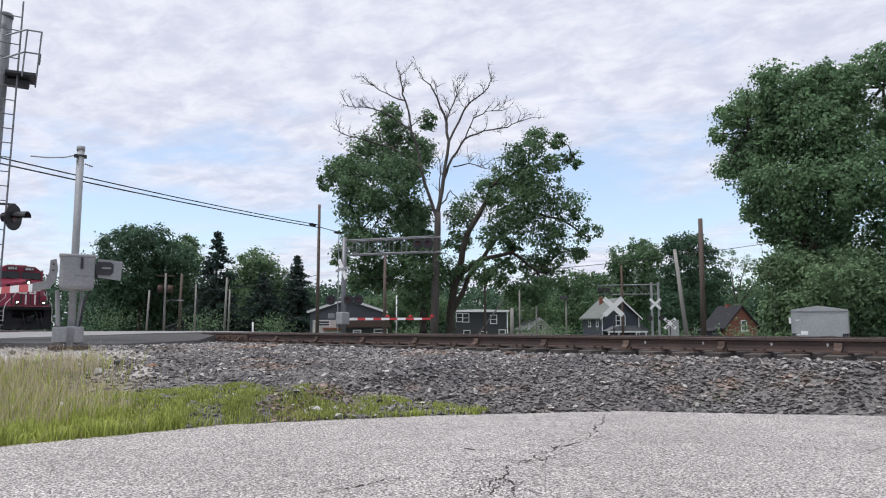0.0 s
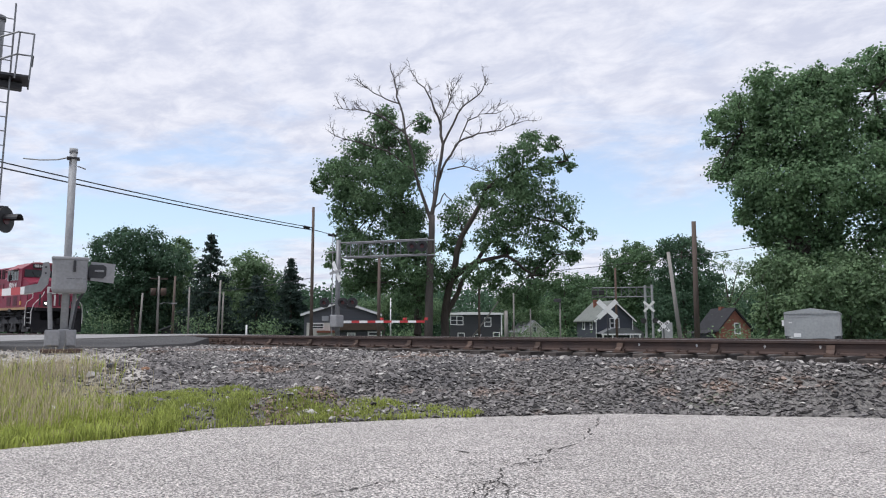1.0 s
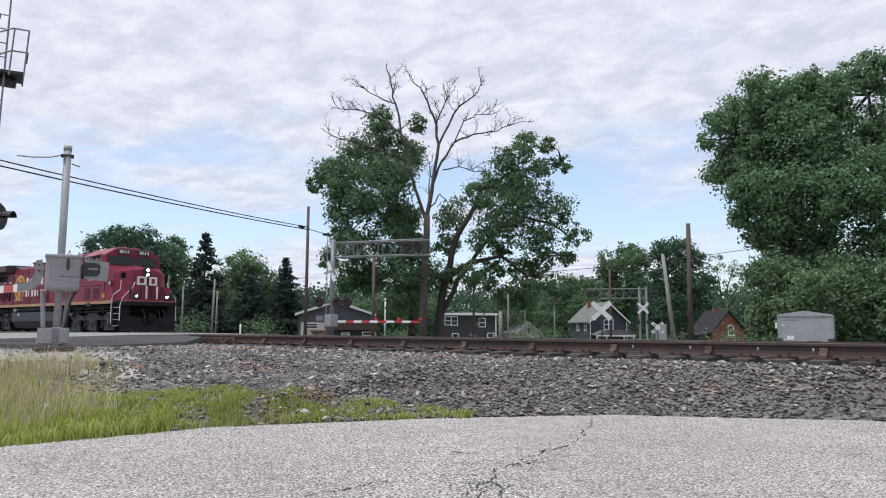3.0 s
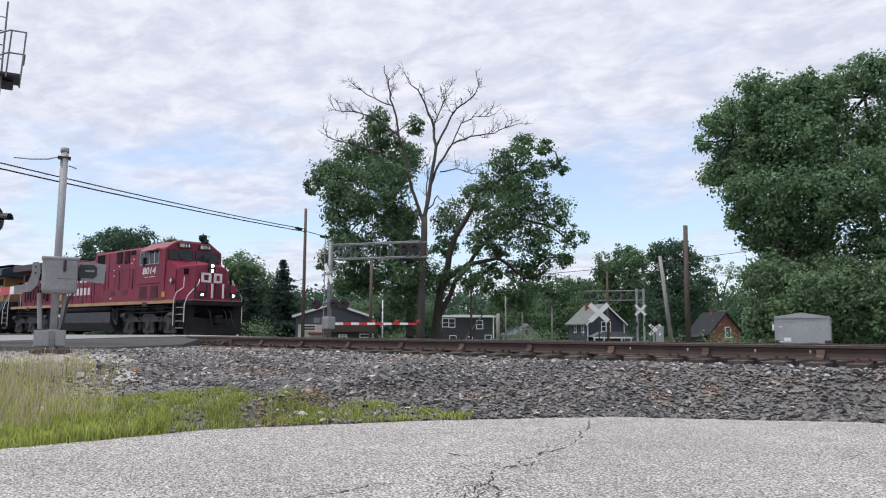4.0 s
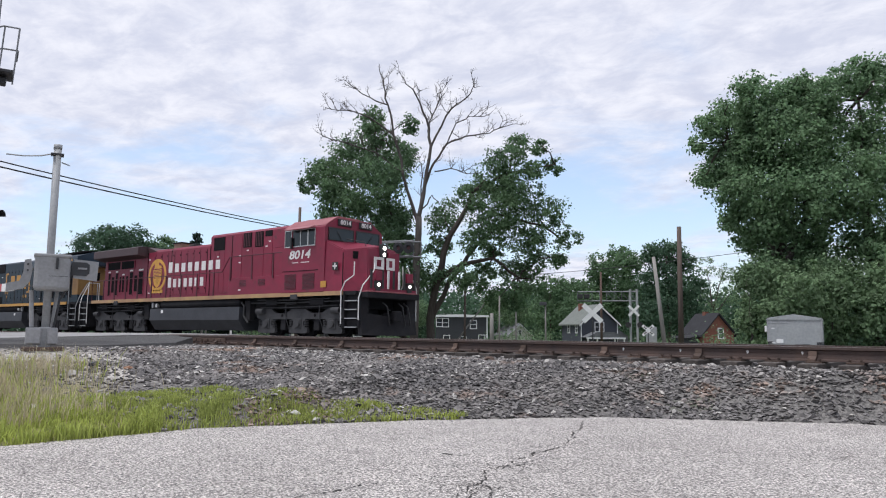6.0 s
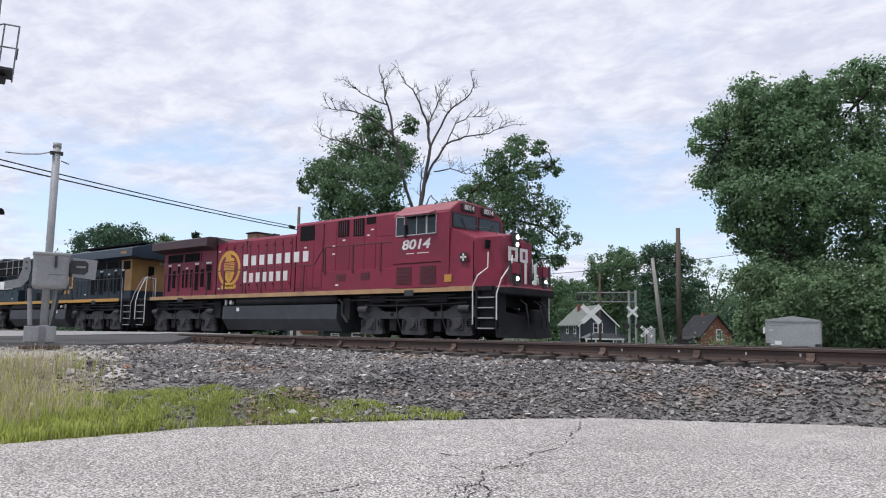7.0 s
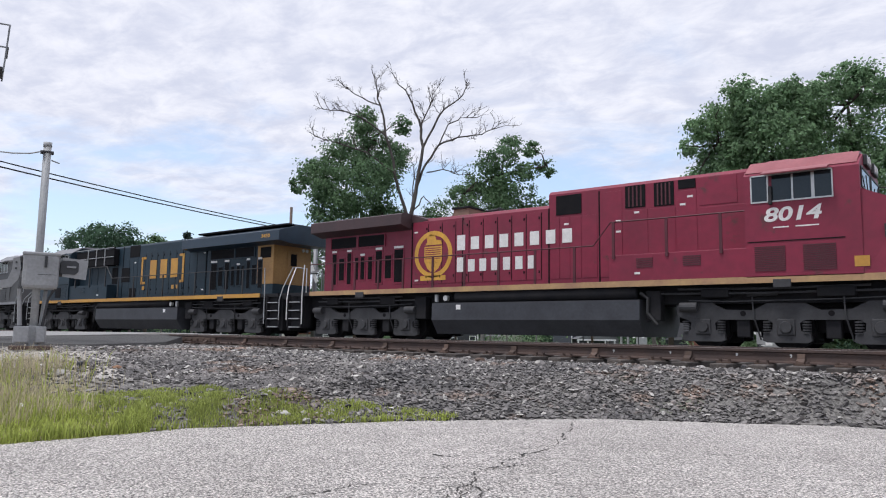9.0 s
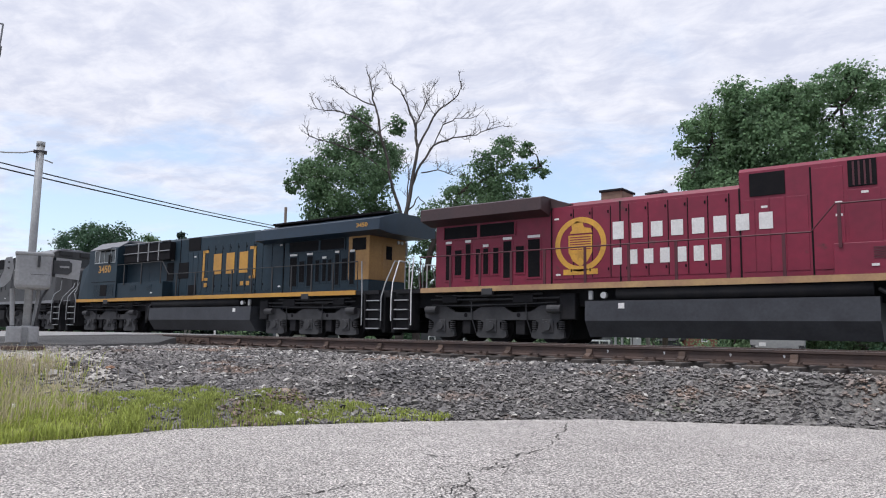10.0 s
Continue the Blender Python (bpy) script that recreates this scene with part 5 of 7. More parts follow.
LEFT_LOBES = [(-3.82, 13.71, 1.72), (-5.49, 13.11, 0.8), (-1.59, 15.32, 2.15), (-0.2, 18.85, 1.17), (2.09, 15.97, 1.73), (2.95, 18.03, 0.81), (0.09, 17.39, 1.3), (-0.15, 12.47, 2.56), (-2.66, 10.72, 1.84),
              (0.99, 8.77, 2.39), (2.13, 5.96, 2.24), (-3.2, 9.02, 1.07), (-1.22, 5.94, 1.68), (-0.64, 4.9, 1.5), (2.14, 3.4, 1.4), (1.9, 10.8, 1.5), (-4.2, 6.9, 1.0), (1.4, 14.0, 1.4), (2.9, 8.0, 1.2), (3.2, 4.6, 1.2), (-2.4, 7.6, 1.5), (-2.6, 5.0, 1.3), (-3.4, 12.2, 1.2)]
tree("broadleaf_tree", "tall ragged green tree beside a bare one", 60, 44.5, LEFT_LOBES,
     [[(2.84, 0.53), (2.69, 4.28), (2.26, 8.22), (1.26, 12.2), (0.1, 17.1)], [(2.55, 7.09), (-0.42, 11.03), (-3.26, 13.57), (-5.49, 13.11)]], M_LEAF, 21, 0.23, 10.5, 2.2, 0.42, -0.6, per=28)
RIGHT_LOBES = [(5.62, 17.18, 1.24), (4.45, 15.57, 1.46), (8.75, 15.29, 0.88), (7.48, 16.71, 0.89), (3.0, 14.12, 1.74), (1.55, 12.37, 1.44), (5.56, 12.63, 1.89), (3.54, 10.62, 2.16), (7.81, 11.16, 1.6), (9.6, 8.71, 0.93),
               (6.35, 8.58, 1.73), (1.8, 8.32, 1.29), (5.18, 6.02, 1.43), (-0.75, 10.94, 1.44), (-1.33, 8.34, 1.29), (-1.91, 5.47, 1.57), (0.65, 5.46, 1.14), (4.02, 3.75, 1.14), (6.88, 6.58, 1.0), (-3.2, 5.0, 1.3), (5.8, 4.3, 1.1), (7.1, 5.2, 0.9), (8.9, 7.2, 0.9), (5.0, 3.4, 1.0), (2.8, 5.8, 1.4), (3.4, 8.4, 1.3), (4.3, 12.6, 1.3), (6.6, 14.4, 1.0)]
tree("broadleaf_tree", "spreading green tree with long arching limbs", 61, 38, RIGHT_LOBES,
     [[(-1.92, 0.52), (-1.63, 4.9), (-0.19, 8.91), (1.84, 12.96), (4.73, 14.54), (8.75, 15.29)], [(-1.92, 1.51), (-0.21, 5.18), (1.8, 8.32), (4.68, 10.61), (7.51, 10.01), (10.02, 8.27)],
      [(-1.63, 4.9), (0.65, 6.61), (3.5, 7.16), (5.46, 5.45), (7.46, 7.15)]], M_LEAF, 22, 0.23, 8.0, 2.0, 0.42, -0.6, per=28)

DEAD = [[(0.05, 0.55), (0.18, 5.71), (0.34, 10.01), (0.82, 12.74), (1.26, 15.77), (0.91, 18.0), (-0.04, 19.96), (-1.0, 21.36)], [(0.82, 12.61), (1.58, 14.39), (2.54, 16.0), (4.03, 16.67), (5.94, 16.96), (7.45, 17.6)],
        [(0.29, 9.47), (-0.98, 13.56), (-1.72, 16.6), (-2.22, 19.11), (-2.64, 20.79), (-3.06, 22.15)], [(1.26, 15.77), (2.41, 18.28), (3.23, 19.13), (4.47, 20.26), (4.69, 21.05)],
        [(-1.72, 16.6), (-3.58, 17.98), (-5.21, 18.54), (-6.85, 18.67)], [(-2.22, 19.11), (-3.86, 19.66), (-5.24, 20.64)], [(-0.98, 13.56), (-3.29, 15.21), (-5.46, 15.89), (-7.49, 16.44)],
        [(1.58, 13.7), (2.93, 13.98), (4.15, 13.57)], [(1.26, 15.77), (1.05, 17.72), (1.87, 19.4), (2.01, 20.53)]]
DEAD_MORE = [[(0.5, 10.29), (1.17, 11.38), (1.44, 11.79), (1.98, 10.97)], [(2.54, 16.0), (3.22, 17.73), (4.32, 18.29), (5.55, 18.35)], [(0.34, 10.0), (0.56, 11.65), (0.5, 14.11)]]


def dead_tree():
    rng = np.random.default_rng(31)
    x, y = bearing(57, 41.1)
    root = thing("bare_tree", "tall dead tree with a grey trunk and bare branches", "tree", pose(x, y, 0, 0, 0, 41.1))
    bm = bmesh.new()
    limb(bm, [(0.05, -0.8), (0.16, 5.7), (0.34, 10.0)], 0.36, 0.25, rng, 0.03, 10)
    part("trunk", bm, M_DEADWOOD, root, "grey barkless trunk", True)
    sizes = [0.2, 0.12, 0.15, 0.1, 0.07, 0.06, 0.07, 0.06, 0.07, 0.07, 0.06, 0.1]
    for path, r in zip(DEAD + DEAD_MORE, sizes):
        if r == 0.2:
            path = path[2:]
        bm = bmesh.new()
        pts = limb(bm, path, r, 0.03, rng, 0.07, 6)
        for i in range(3, len(pts)):
            if path[-1][1] < 12:
                continue
            for _ in range(2):
                if rng.random() < 0.62:
                    d = Vector(pts[i]) - Vector(pts[i - 1])
                    e = d.normalized() + Vector((rng.normal() * 0.7, rng.normal() * 0.7, 0.25 + rng.normal() * 0.4))
                    grow(bm, pts[i], e, rng.uniform(0.5, 1.15), 0.032, 2, rng)
        part("branch", bm, M_DEADWOOD, root, "bare forking branch")


dead_tree()

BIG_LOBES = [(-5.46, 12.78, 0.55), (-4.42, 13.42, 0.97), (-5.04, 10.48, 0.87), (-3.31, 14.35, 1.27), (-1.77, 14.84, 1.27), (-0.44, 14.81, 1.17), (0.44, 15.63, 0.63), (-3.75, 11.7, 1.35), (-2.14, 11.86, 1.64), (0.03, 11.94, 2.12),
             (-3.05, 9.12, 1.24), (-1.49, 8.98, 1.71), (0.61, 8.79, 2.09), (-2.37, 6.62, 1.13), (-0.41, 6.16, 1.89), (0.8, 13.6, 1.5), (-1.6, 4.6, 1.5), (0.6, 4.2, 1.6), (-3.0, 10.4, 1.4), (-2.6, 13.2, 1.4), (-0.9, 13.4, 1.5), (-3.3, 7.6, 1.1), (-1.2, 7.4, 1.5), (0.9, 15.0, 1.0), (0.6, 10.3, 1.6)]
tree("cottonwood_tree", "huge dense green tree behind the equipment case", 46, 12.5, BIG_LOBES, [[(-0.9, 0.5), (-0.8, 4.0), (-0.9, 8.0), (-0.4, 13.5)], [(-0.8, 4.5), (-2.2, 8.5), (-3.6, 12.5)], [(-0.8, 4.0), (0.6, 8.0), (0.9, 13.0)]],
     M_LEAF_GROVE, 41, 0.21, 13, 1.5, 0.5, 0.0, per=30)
BIG2 = [(1.5, 14.5, 1.27), (2.85, 15.48, 1.08), (3.69, 16.44, 0.89), (2.25, 12.33, 2.13), (2.66, 9.27, 2.29), (1.91, 6.02, 2.26), (4.8, 15.6, 1.5), (5.2, 12.6, 2.2), (5.4, 9.2, 2.4), (5.0, 5.6, 2.4), (7.5, 14.5, 2.0), (7.8, 10.5, 2.6), (7.6, 6.0, 2.6)]
tree("cottonwood_tree", "huge dense green tree at the edge of a grove", 47, 12.5, BIG2, [[(3.9, 0.5), (3.8, 5.0), (3.4, 9.0), (3.5, 14.5)], [(3.8, 5.0), (5.5, 9.0), (6.5, 13.0)]], M_LEAF_GROVE, 42, 0.21, 11, 1.5, 0.55, 0.0, per=30)
LOW = [(-2.35, 4.1, 0.95), (-2.1, 2.44, 1.0), (-2.5, 1.6, 0.7), (-1.35, 4.04, 1.44), (0.31, 3.03, 1.61), (1.98, 3.6, 1.62), (2.95, 2.04, 1.62), (-0.74, 1.78, 1.25), (1.32, 1.29, 1.25), (-2.1, 0.83, 0.8), (4.6, 3.2, 1.8), (5.5, 1.8, 1.6)]
tree("undergrowth_bush", "leafy lighter green bushes at the grove's foot", 43, 12.5, LOW, [[(-1.0, 0.3), (-0.9, 2.5)], [(1.5, 0.2), (1.6, 2.5)], [(-2.6, 0.2), (-2.5, 2.2)]], M_LEAF_LIGHT, 43, 0.2, 15, 1.2, 0.12, 0.2, per=30)

OAK = [(-5.26, 8.96, 2.31), (-3.32, 11.29, 2.64), (-0.93, 12.15, 2.48), (1.92, 11.5, 2.89), (4.53, 9.28, 2.47), (-2.13, 7.55, 3.7), (1.39, 6.88, 4.11), (-4.05, 4.52, 2.88), (-0.56, 3.07, 3.28), (3.66, 3.48, 3.7)]
tree("oak_tree", "round dark green broadleaf tree", 105, 63, OAK, [[(0, 0), (0, 4), (-0.5, 9)], [(0, 3.5), (-3, 8)], [(0, 3.5), (3, 8)]], M_LEAF_DARK, 51, 0.36, 5.5, 3.0, 0.5, -1.6)
T5 = [(-0.03, 9.93, 2.59), (-1.56, 7.4, 3.45), (1.64, 8.28, 3.02), (0.93, 4.11, 3.44), (-3.05, 3.67, 3.44)]
tree("maple_tree", "grey-green broadleaf tree beyond the crossing", 110, 55, T5, [[(0, 0), (0, 4), (0, 9)]], M_LEAF_LIGHT, 52, 0.36, 5.5, 3.0, 0.35, -1.6)
tree("maple_tree", "slender grey-green tree among darker ones", 108, 55, [(-9.4, 12.6, 1.7), (-10.6, 11.4, 1.5), (-9.0, 9.6, 2.2), (-9.8, 6.6, 2.4), (-7.75, 4.05, 3.45)], [[(-9, 0), (-9, 5), (-9.4, 11.5)]], M_LEAF_LIGHT, 57, 0.36, 5.5, 3.0, 0.3, -1.6)
tree("maple_tree", "low spreading green tree by the road", 112, 55, [(4.15, 5.8, 3.45), (7.49, 4.15, 2.59)], [[(5, 0), (5, 3), (5.2, 5)]], M_LEAF_DARK, 58, 0.36, 5.5, 3.0, 0.3, -1.6)
T6 = [(-2.61, 3.59, 3.91), (-3.46, 7.41, 3.43), (1.3, 11.63, 2.4), (4.13, 13.95, 2.0), (5.9, 12.01, 2.6), (3.05, 8.27, 4.41), (0.2, 4.52, 4.4), (6.63, 6.34, 4.41)]
tree("maple_tree", "broad mid-green tree behind the gabled house", 125, 27, T6, [[(2, 0), (2, 5), (3.5, 12)], [(2, 4), (0.5, 10)]], M_LEAF, 53, 0.40, 5.0, 3.0, 0.4, -1.6)
tree("maple_tree", "rounded mid-green tree behind a small house", 127, 27, [(-7.21, 8.42, 2.75), (-8.25, 4.1, 3.43)], [[(-7.5, 0), (-7.5, 4), (-7.3, 8)]], M_LEAF, 59, 0.40, 5.0, 3.0, 0.3, -1.6)
T7 = [(-0.8, 12.23, 2.0), (1.56, 12.97, 2.1), (3.43, 11.67, 1.7), (0.25, 8.9, 3.3), (3.3, 8.01, 3.02), (-0.69, 4.01, 3.87), (3.51, 3.57, 3.44)]
tree("maple_tree", "dark green tree behind the leaning pole", 110, 22, T7, [[(1, 0), (1, 5), (1, 12)]], M_LEAF_DARK, 54, 0.36, 5.5, 3.0, 0.4, -1.6)
T8 = [(-0.37, 12.05, 1.7), (2.21, 11.02, 1.9), (-1.41, 8.28, 1.9), (2.91, 7.24, 2.3), (0.2, 4.48, 3.0)]
tree("locust_tree", "thin airy tree with showing branches", 130, 18.5, T8, [[(0.3, 0), (0.4, 5), (-0.4, 11.5)], [(0.4, 5), (2.0, 10.5)], [(0.4, 4), (3.0, 7.5)]], M_LEAF_LIGHT, 55, 0.26, 2.6, 2.0, 0.35, -1.6)
for _k, (_lobes, _u) in enumerate((([(-3.88, 6.1, 2.7), (-0.8, 3.86, 2.7), (-6.14, 2.54, 2.25)], -3.2), ([(2.73, 4.29, 2.25), (1.02, 7.85, 1.8)], 1.5), ([(-22.52, 3.94, 2.75), (-18.5, 4.4, 2.8)], -20.5),
                                   ([(-26.26, 6.24, 2.77), (-29.5, 4.5, 2.6)], -27.5), ([(-32.84, 4.44, 2.34)], -32.8))):
    tree("yard_tree", "small light green yard tree between houses", 135, 33, _lobes, [[(_u, 0), (_u, 3.0), (_u + 0.2, 5.0)]], M_LEAF_LIGHT, 56 + _k, 0.28, 7.0, 3.0, 0.25, -1.6)


def spruce(r, az, h, rad, seed):
    rng = np.random.default_rng(seed)
    x, y = bearing(r, az)
    root = thing("spruce_tree", "dark pointed spruce with layered boughs", "tree", pose(x, y, -1.6))
    bm = bm_tube([(0, 0, 0), (0, 0, h * 0.5), (0, 0, h + 1.5)], 0.3, 0.03, n=7)
    part("trunk", bm, M_BARK, root)
    pts = []
    z = 1.2
    while z < h + 1.4:
        k = (1 - z / (h + 1.6))
        rr = rad * (k ** 0.85) * rng.uniform(0.75, 1.15) + 0.1
        for j in range(int(7 + 8 * k)):
            a = rng.uniform(0, 6.28)
            ln = rr * rng.uniform(0.6, 1.15)
            m = int(16 + 60 * k)
            t = rng.uniform(0.02, 1, (m, 1)) ** 0.6
            p = np.concatenate([t * ln * math.cos(a), t * ln * math.sin(a), z - 0.28 * t * ln + 0.1 * ln * t * t], 1)
            pts.append(p + rng.normal(size=(m, 3)) * (0.14, 0.14, 0.11))
        z += 0.42
    quads("crown", np.concatenate(pts), 0.34, rng, M_NEEDLE, root, "dark needle boughs")


spruce(98, 57.75, 13.6, 5.4, 61)
spruce(106, 51.75, 11.2, 4.6, 62)
spruce(101, 54.3, 8.6, 4.6, 63)


def far_woods():
    rng = np.random.default_rng(71)
    pts = []
    for i in range(5200):
        az = rng.uniform(2, 86)
        r = rng.uniform(140, 200)
        x, y = bearing(r, az)
        top = 9.3 + 2.6 * noise.noise((az * 0.35, 0, 0)) + 1.6 * noise.noise((az * 1.3, 4, 0))
        z = -1.6 + (max(top, 1.5) + 1.6) * rng.random() ** 1.25
        pts.append(np.array((x, y, z)) + rng.normal(size=(30, 3)) * (1.3, 1.3, 0.8))
    ob = quads("distant_woods", np.concatenate(pts), 0.8, rng, M_LEAF_DARK, None)
    tagged(ob, "distant belt of dark green woods", "woods", kind="stuff")


far_woods()


def shrub(r, az, u, h, seed, m=None):
    rng = np.random.default_rng(seed)
    x, y = bearing(r, az)
    root = thing("shrub", "low green shrub by the tracks", "shrub", pose(x, y, height(x, y) - 0.1), "shrubs beyond the tracks")
    part("stem", bm_tube([(0, 0, 0), (0.1, 0, h * 0.6)], 0.06, 0.02, n=5), M_BARK, root)
    p = rng.normal(size=(700, 3)) * (u * 0.4, u * 0.4, h * 0.26) + (0, 0, h * 0.5)
    quads("foliage", p[p[:, 2] > 0.02], 0.2, rng, m or M_LEAF_LIGHT, root)


for _i, (_r, _az, _u, _h) in enumerate(((75, 53.5, 2.5, 2.2), (80, 58.5, 3.5, 2.6), (70, 33.5, 3.0, 2.0), (72, 31.0, 3.0, 2.6), (66, 42.5, 2.0, 1.4), (90, 22.5, 4.0, 3.0), (88, 65.0, 4.0, 3.0), (60, 17.5, 3.0, 2.2))):
    shrub(_r, _az, _u, _h, 80 + _i)
# ---- poles, cables and signals ----
def ground_at(x, y):
    return height(x, y) - 0.05


def pole(r, az, top, dia, material, label, lean=(0, 0), name="utility_pole"):
    x, y = bearing(r, az)
    z0 = ground_at(x, y) - 0.3
    root = thing(name, label, "pole", pose(x, y, 0, 0, 0, az))
    part("shaft", bm_tube([(0, 0, z0), (lean[0] * 0.5, 0, (z0 + top) / 2), (lean[0], lean[1], top)], dia * 0.55, dia * 0.42, n=10), material, root, "", True)
    return root


pole_a = pole(58, 50.15, 10.65, 0.27, M_WOODPOLE, "tall brown wooden utility pole carrying two cables")
pole_b = pole(43, 20.62, 7.0, 0.30, M_WOODPOLE, "bare brown wooden pole beside the tracks", (0.05, 0))
pole(40, 21.75, 5.0, 0.22, M_GREYPOLE, "grey pole leaning to one side", (-0.5, 0))
pole_t = pole(70, 61.35, 5.75, 0.22, M_GREYPOLE, "wooden pole with a cross-arm and transformers")
part("cross_arm", bm_box(-0.75, 0.75, -0.06, 0.06, 5.45, 5.58), M_WOODPOLE, pole_t)
for _x in (-0.42, 0.42):
    part("transformer", bm_tube([(_x, -0.15, 4.0), (_x, -0.15, 4.65)], 0.24, n=12), M_RUST, pole_t, "rusty transformer can", True)
part("lamp_arm", bm_tube([(0, 0, 3.2), (0.5, -0.1, 3.35), (1.2, -0.2, 3.3)], 0.03, n=6), M_GALV, pole_t)
part("lamp_head", bm_box(1.1, 1.6, -0.3, -0.1, 3.24, 3.36, bevel=0.03), M_GALV, pole_t)
pole(55, 62.55, 3.5, 0.15, M_GREYPOLE, "short grey pole by the road", (0.12, 0))
pole(65, 59.2, 4.55, 0.16, M_GREYPOLE, "slim pale grey pole beyond the road")
pole(75, 57.1, 5.8, 0.22, M_GREYPOLE, "wooden pole among trees", (0.15, 0))
pole(62, 56.8, 4.0, 0.15, M_GREYPOLE, "slim pale grey pole beyond the road", (0.05, 0))
pole(85, 60.3, 6.8, 0.3, M_WOODPOLE, "dark thick wooden pole among trees", (0.1, 0))
pole(50, 44.93, 5.9, 0.24, M_WOODPOLE, "brown wooden pole in front of trees")
pole(60, 37.02, 6.0, 0.2, M_WOODPOLE, "slim wooden pole near the houses", (0.02, 0))
pole_l = pole(55, 30.7, 3.2, 0.13, M_GREYPOLE, "short grey post with a boxed lamp")
part("lamp_box", bm_box(-0.45, 0.1, -0.2, 0.2, 2.95, 3.2, bevel=0.03), M_DARKMETAL, pole_l)
pole(60, 26.43, 5.85, 0.2, M_RUST, "rust-brown steel post by the house")
pole(58, 34.3, 3.8, 0.14, M_GREYPOLE, "slim grey post beside the trees")
pole(60, 33.0, 2.6, 0.14, M_GREYPOLE, "slim grey post beside the trees")
pole(58, 34.9, 2.4, 0.34, M_GREYPOLE, "stubby pale post beside the trees")
pole(64, 38.2, 4.7, 0.14, M_GREYPOLE, "fallen-looking grey prop leaning far over", (4.0, 0))
pole(95, 44.0, 5.0, 0.2, M_WHITE, "white post in a yard behind trees")
for _az, _r in ((55.0, 44),):
    pole(_r, _az, 0.95 + 0.006 * _r, 0.12, M_WHITE, "short white marker post", name="marker_post")


def cable(name, a, b, sag, rad, label, splice=None):
    a, b = Vector(a), Vector(b)
    pts = []
    for k in range(13):
        t = k / 12
        p = a.lerp(b, t)
        p.z -= sag * 4 * t * (1 - t)
        pts.append(p)
    ob = thing(name, label, "cable")
    part("strand", bm_tube(pts, rad, n=6), M_WIRE, ob)
    if splice is not None:
        d = (b - a).normalized()
        c = a.lerp(b, splice) - Vector((0, 0, sag * 4 * splice * (1 - splice) + 0.05))
        part("splice_case", bm_tube([c - d * 0.35, c + d * 0.35], 0.11, n=10), M_WIRE, ob, "black splice case", True)


_ax, _ay = bearing(58, 50.15)
_qx, _qy = bearing(37.8, 72.4)
_ex, _ey = _qx + 0.75 * (_qx - _ax), _qy + 0.75 * (_qy - _ay)
cable("overhead_cable", (_ex, _ey, 9.0), (_ax, _ay, 9.0), 0.45, 0.032, "thick black overhead cable", 0.98)
cable("overhead_cable", (_ex, _ey, 8.6), (_ax, _ay, 8.8), 0.4, 0.036, "thick black overhead cable")
_bx, _by = bearing(62, 40)
cable("overhead_cable", (_ax, _ay, 8.85), (_bx, _by, 7.2), 0.2, 0.03, "black overhead cable running behind trees", 0.14)
cable("overhead_cable", (_ax, _ay, 5.0), bearing(110, 60) + (6.0,), 0.3, 0.025, "thin black overhead cable by the trees")
cable("overhead_cable", bearing(80, 32) + (7.2,), bearing(80, 12) + (10.0,), 0.3, 0.03, "thin overhead cable between trees")


def blade(bm, cx, cz, ang, length, width, y0, y1):
    c, s = math.cos(ang), math.sin(ang)
    pts = [(-length / 2, -width / 2), (length / 2, -width / 2), (length / 2, width / 2), (-length / 2, width / 2)]
    prism(bm, [(cx + u * c - v * s, cz + u * s + v * c) for u, v in pts], "y", y0, y1)


def crossbuck(r, az, zc, size, material, label, post=True, turn=0, dots=False):
    x, y = bearing(r, az)
    root = thing("crossbuck_sign", label, "sign", pose(x, y, 0, 0, 0, az + turn))
    for i, a in enumerate((math.radians(43), math.radians(-43))):
        bm = bmesh.new()
        blade(bm, 0, zc, a, size, size * 0.19, -0.05 - 0.03 * i, -0.03 - 0.03 * i)
        b = part("blade", bm, material, root, "white crossing blade")
        if dots:
            bm = bmesh.new()
            for k in (-0.32, -0.2, 0.2, 0.32):
                blade(bm, k * size * math.cos(a), zc + k * size * math.sin(a), a, size * 0.08, size * 0.11, -0.057 - 0.03 * i, -0.051 - 0.03 * i)
            part("marking", bm, M_BLACK, b, "dark illegible marking")
    if post:
        part("post", bm_tube([(0, 0, ground_at(x, y) - 0.2), (0, 0, zc + 0.2)], 0.05, n=8), M_DARKMETAL, root)
    return root


crossbuck(55, 27.1, 2.38, 1.85, M_WHITE, "plain white back of a crossbuck sign on a dark post")
crossbuck(70, 22.98, 1.2, 1.35, M_WHITE, "white crossbuck sign with dark marks", dots=True)


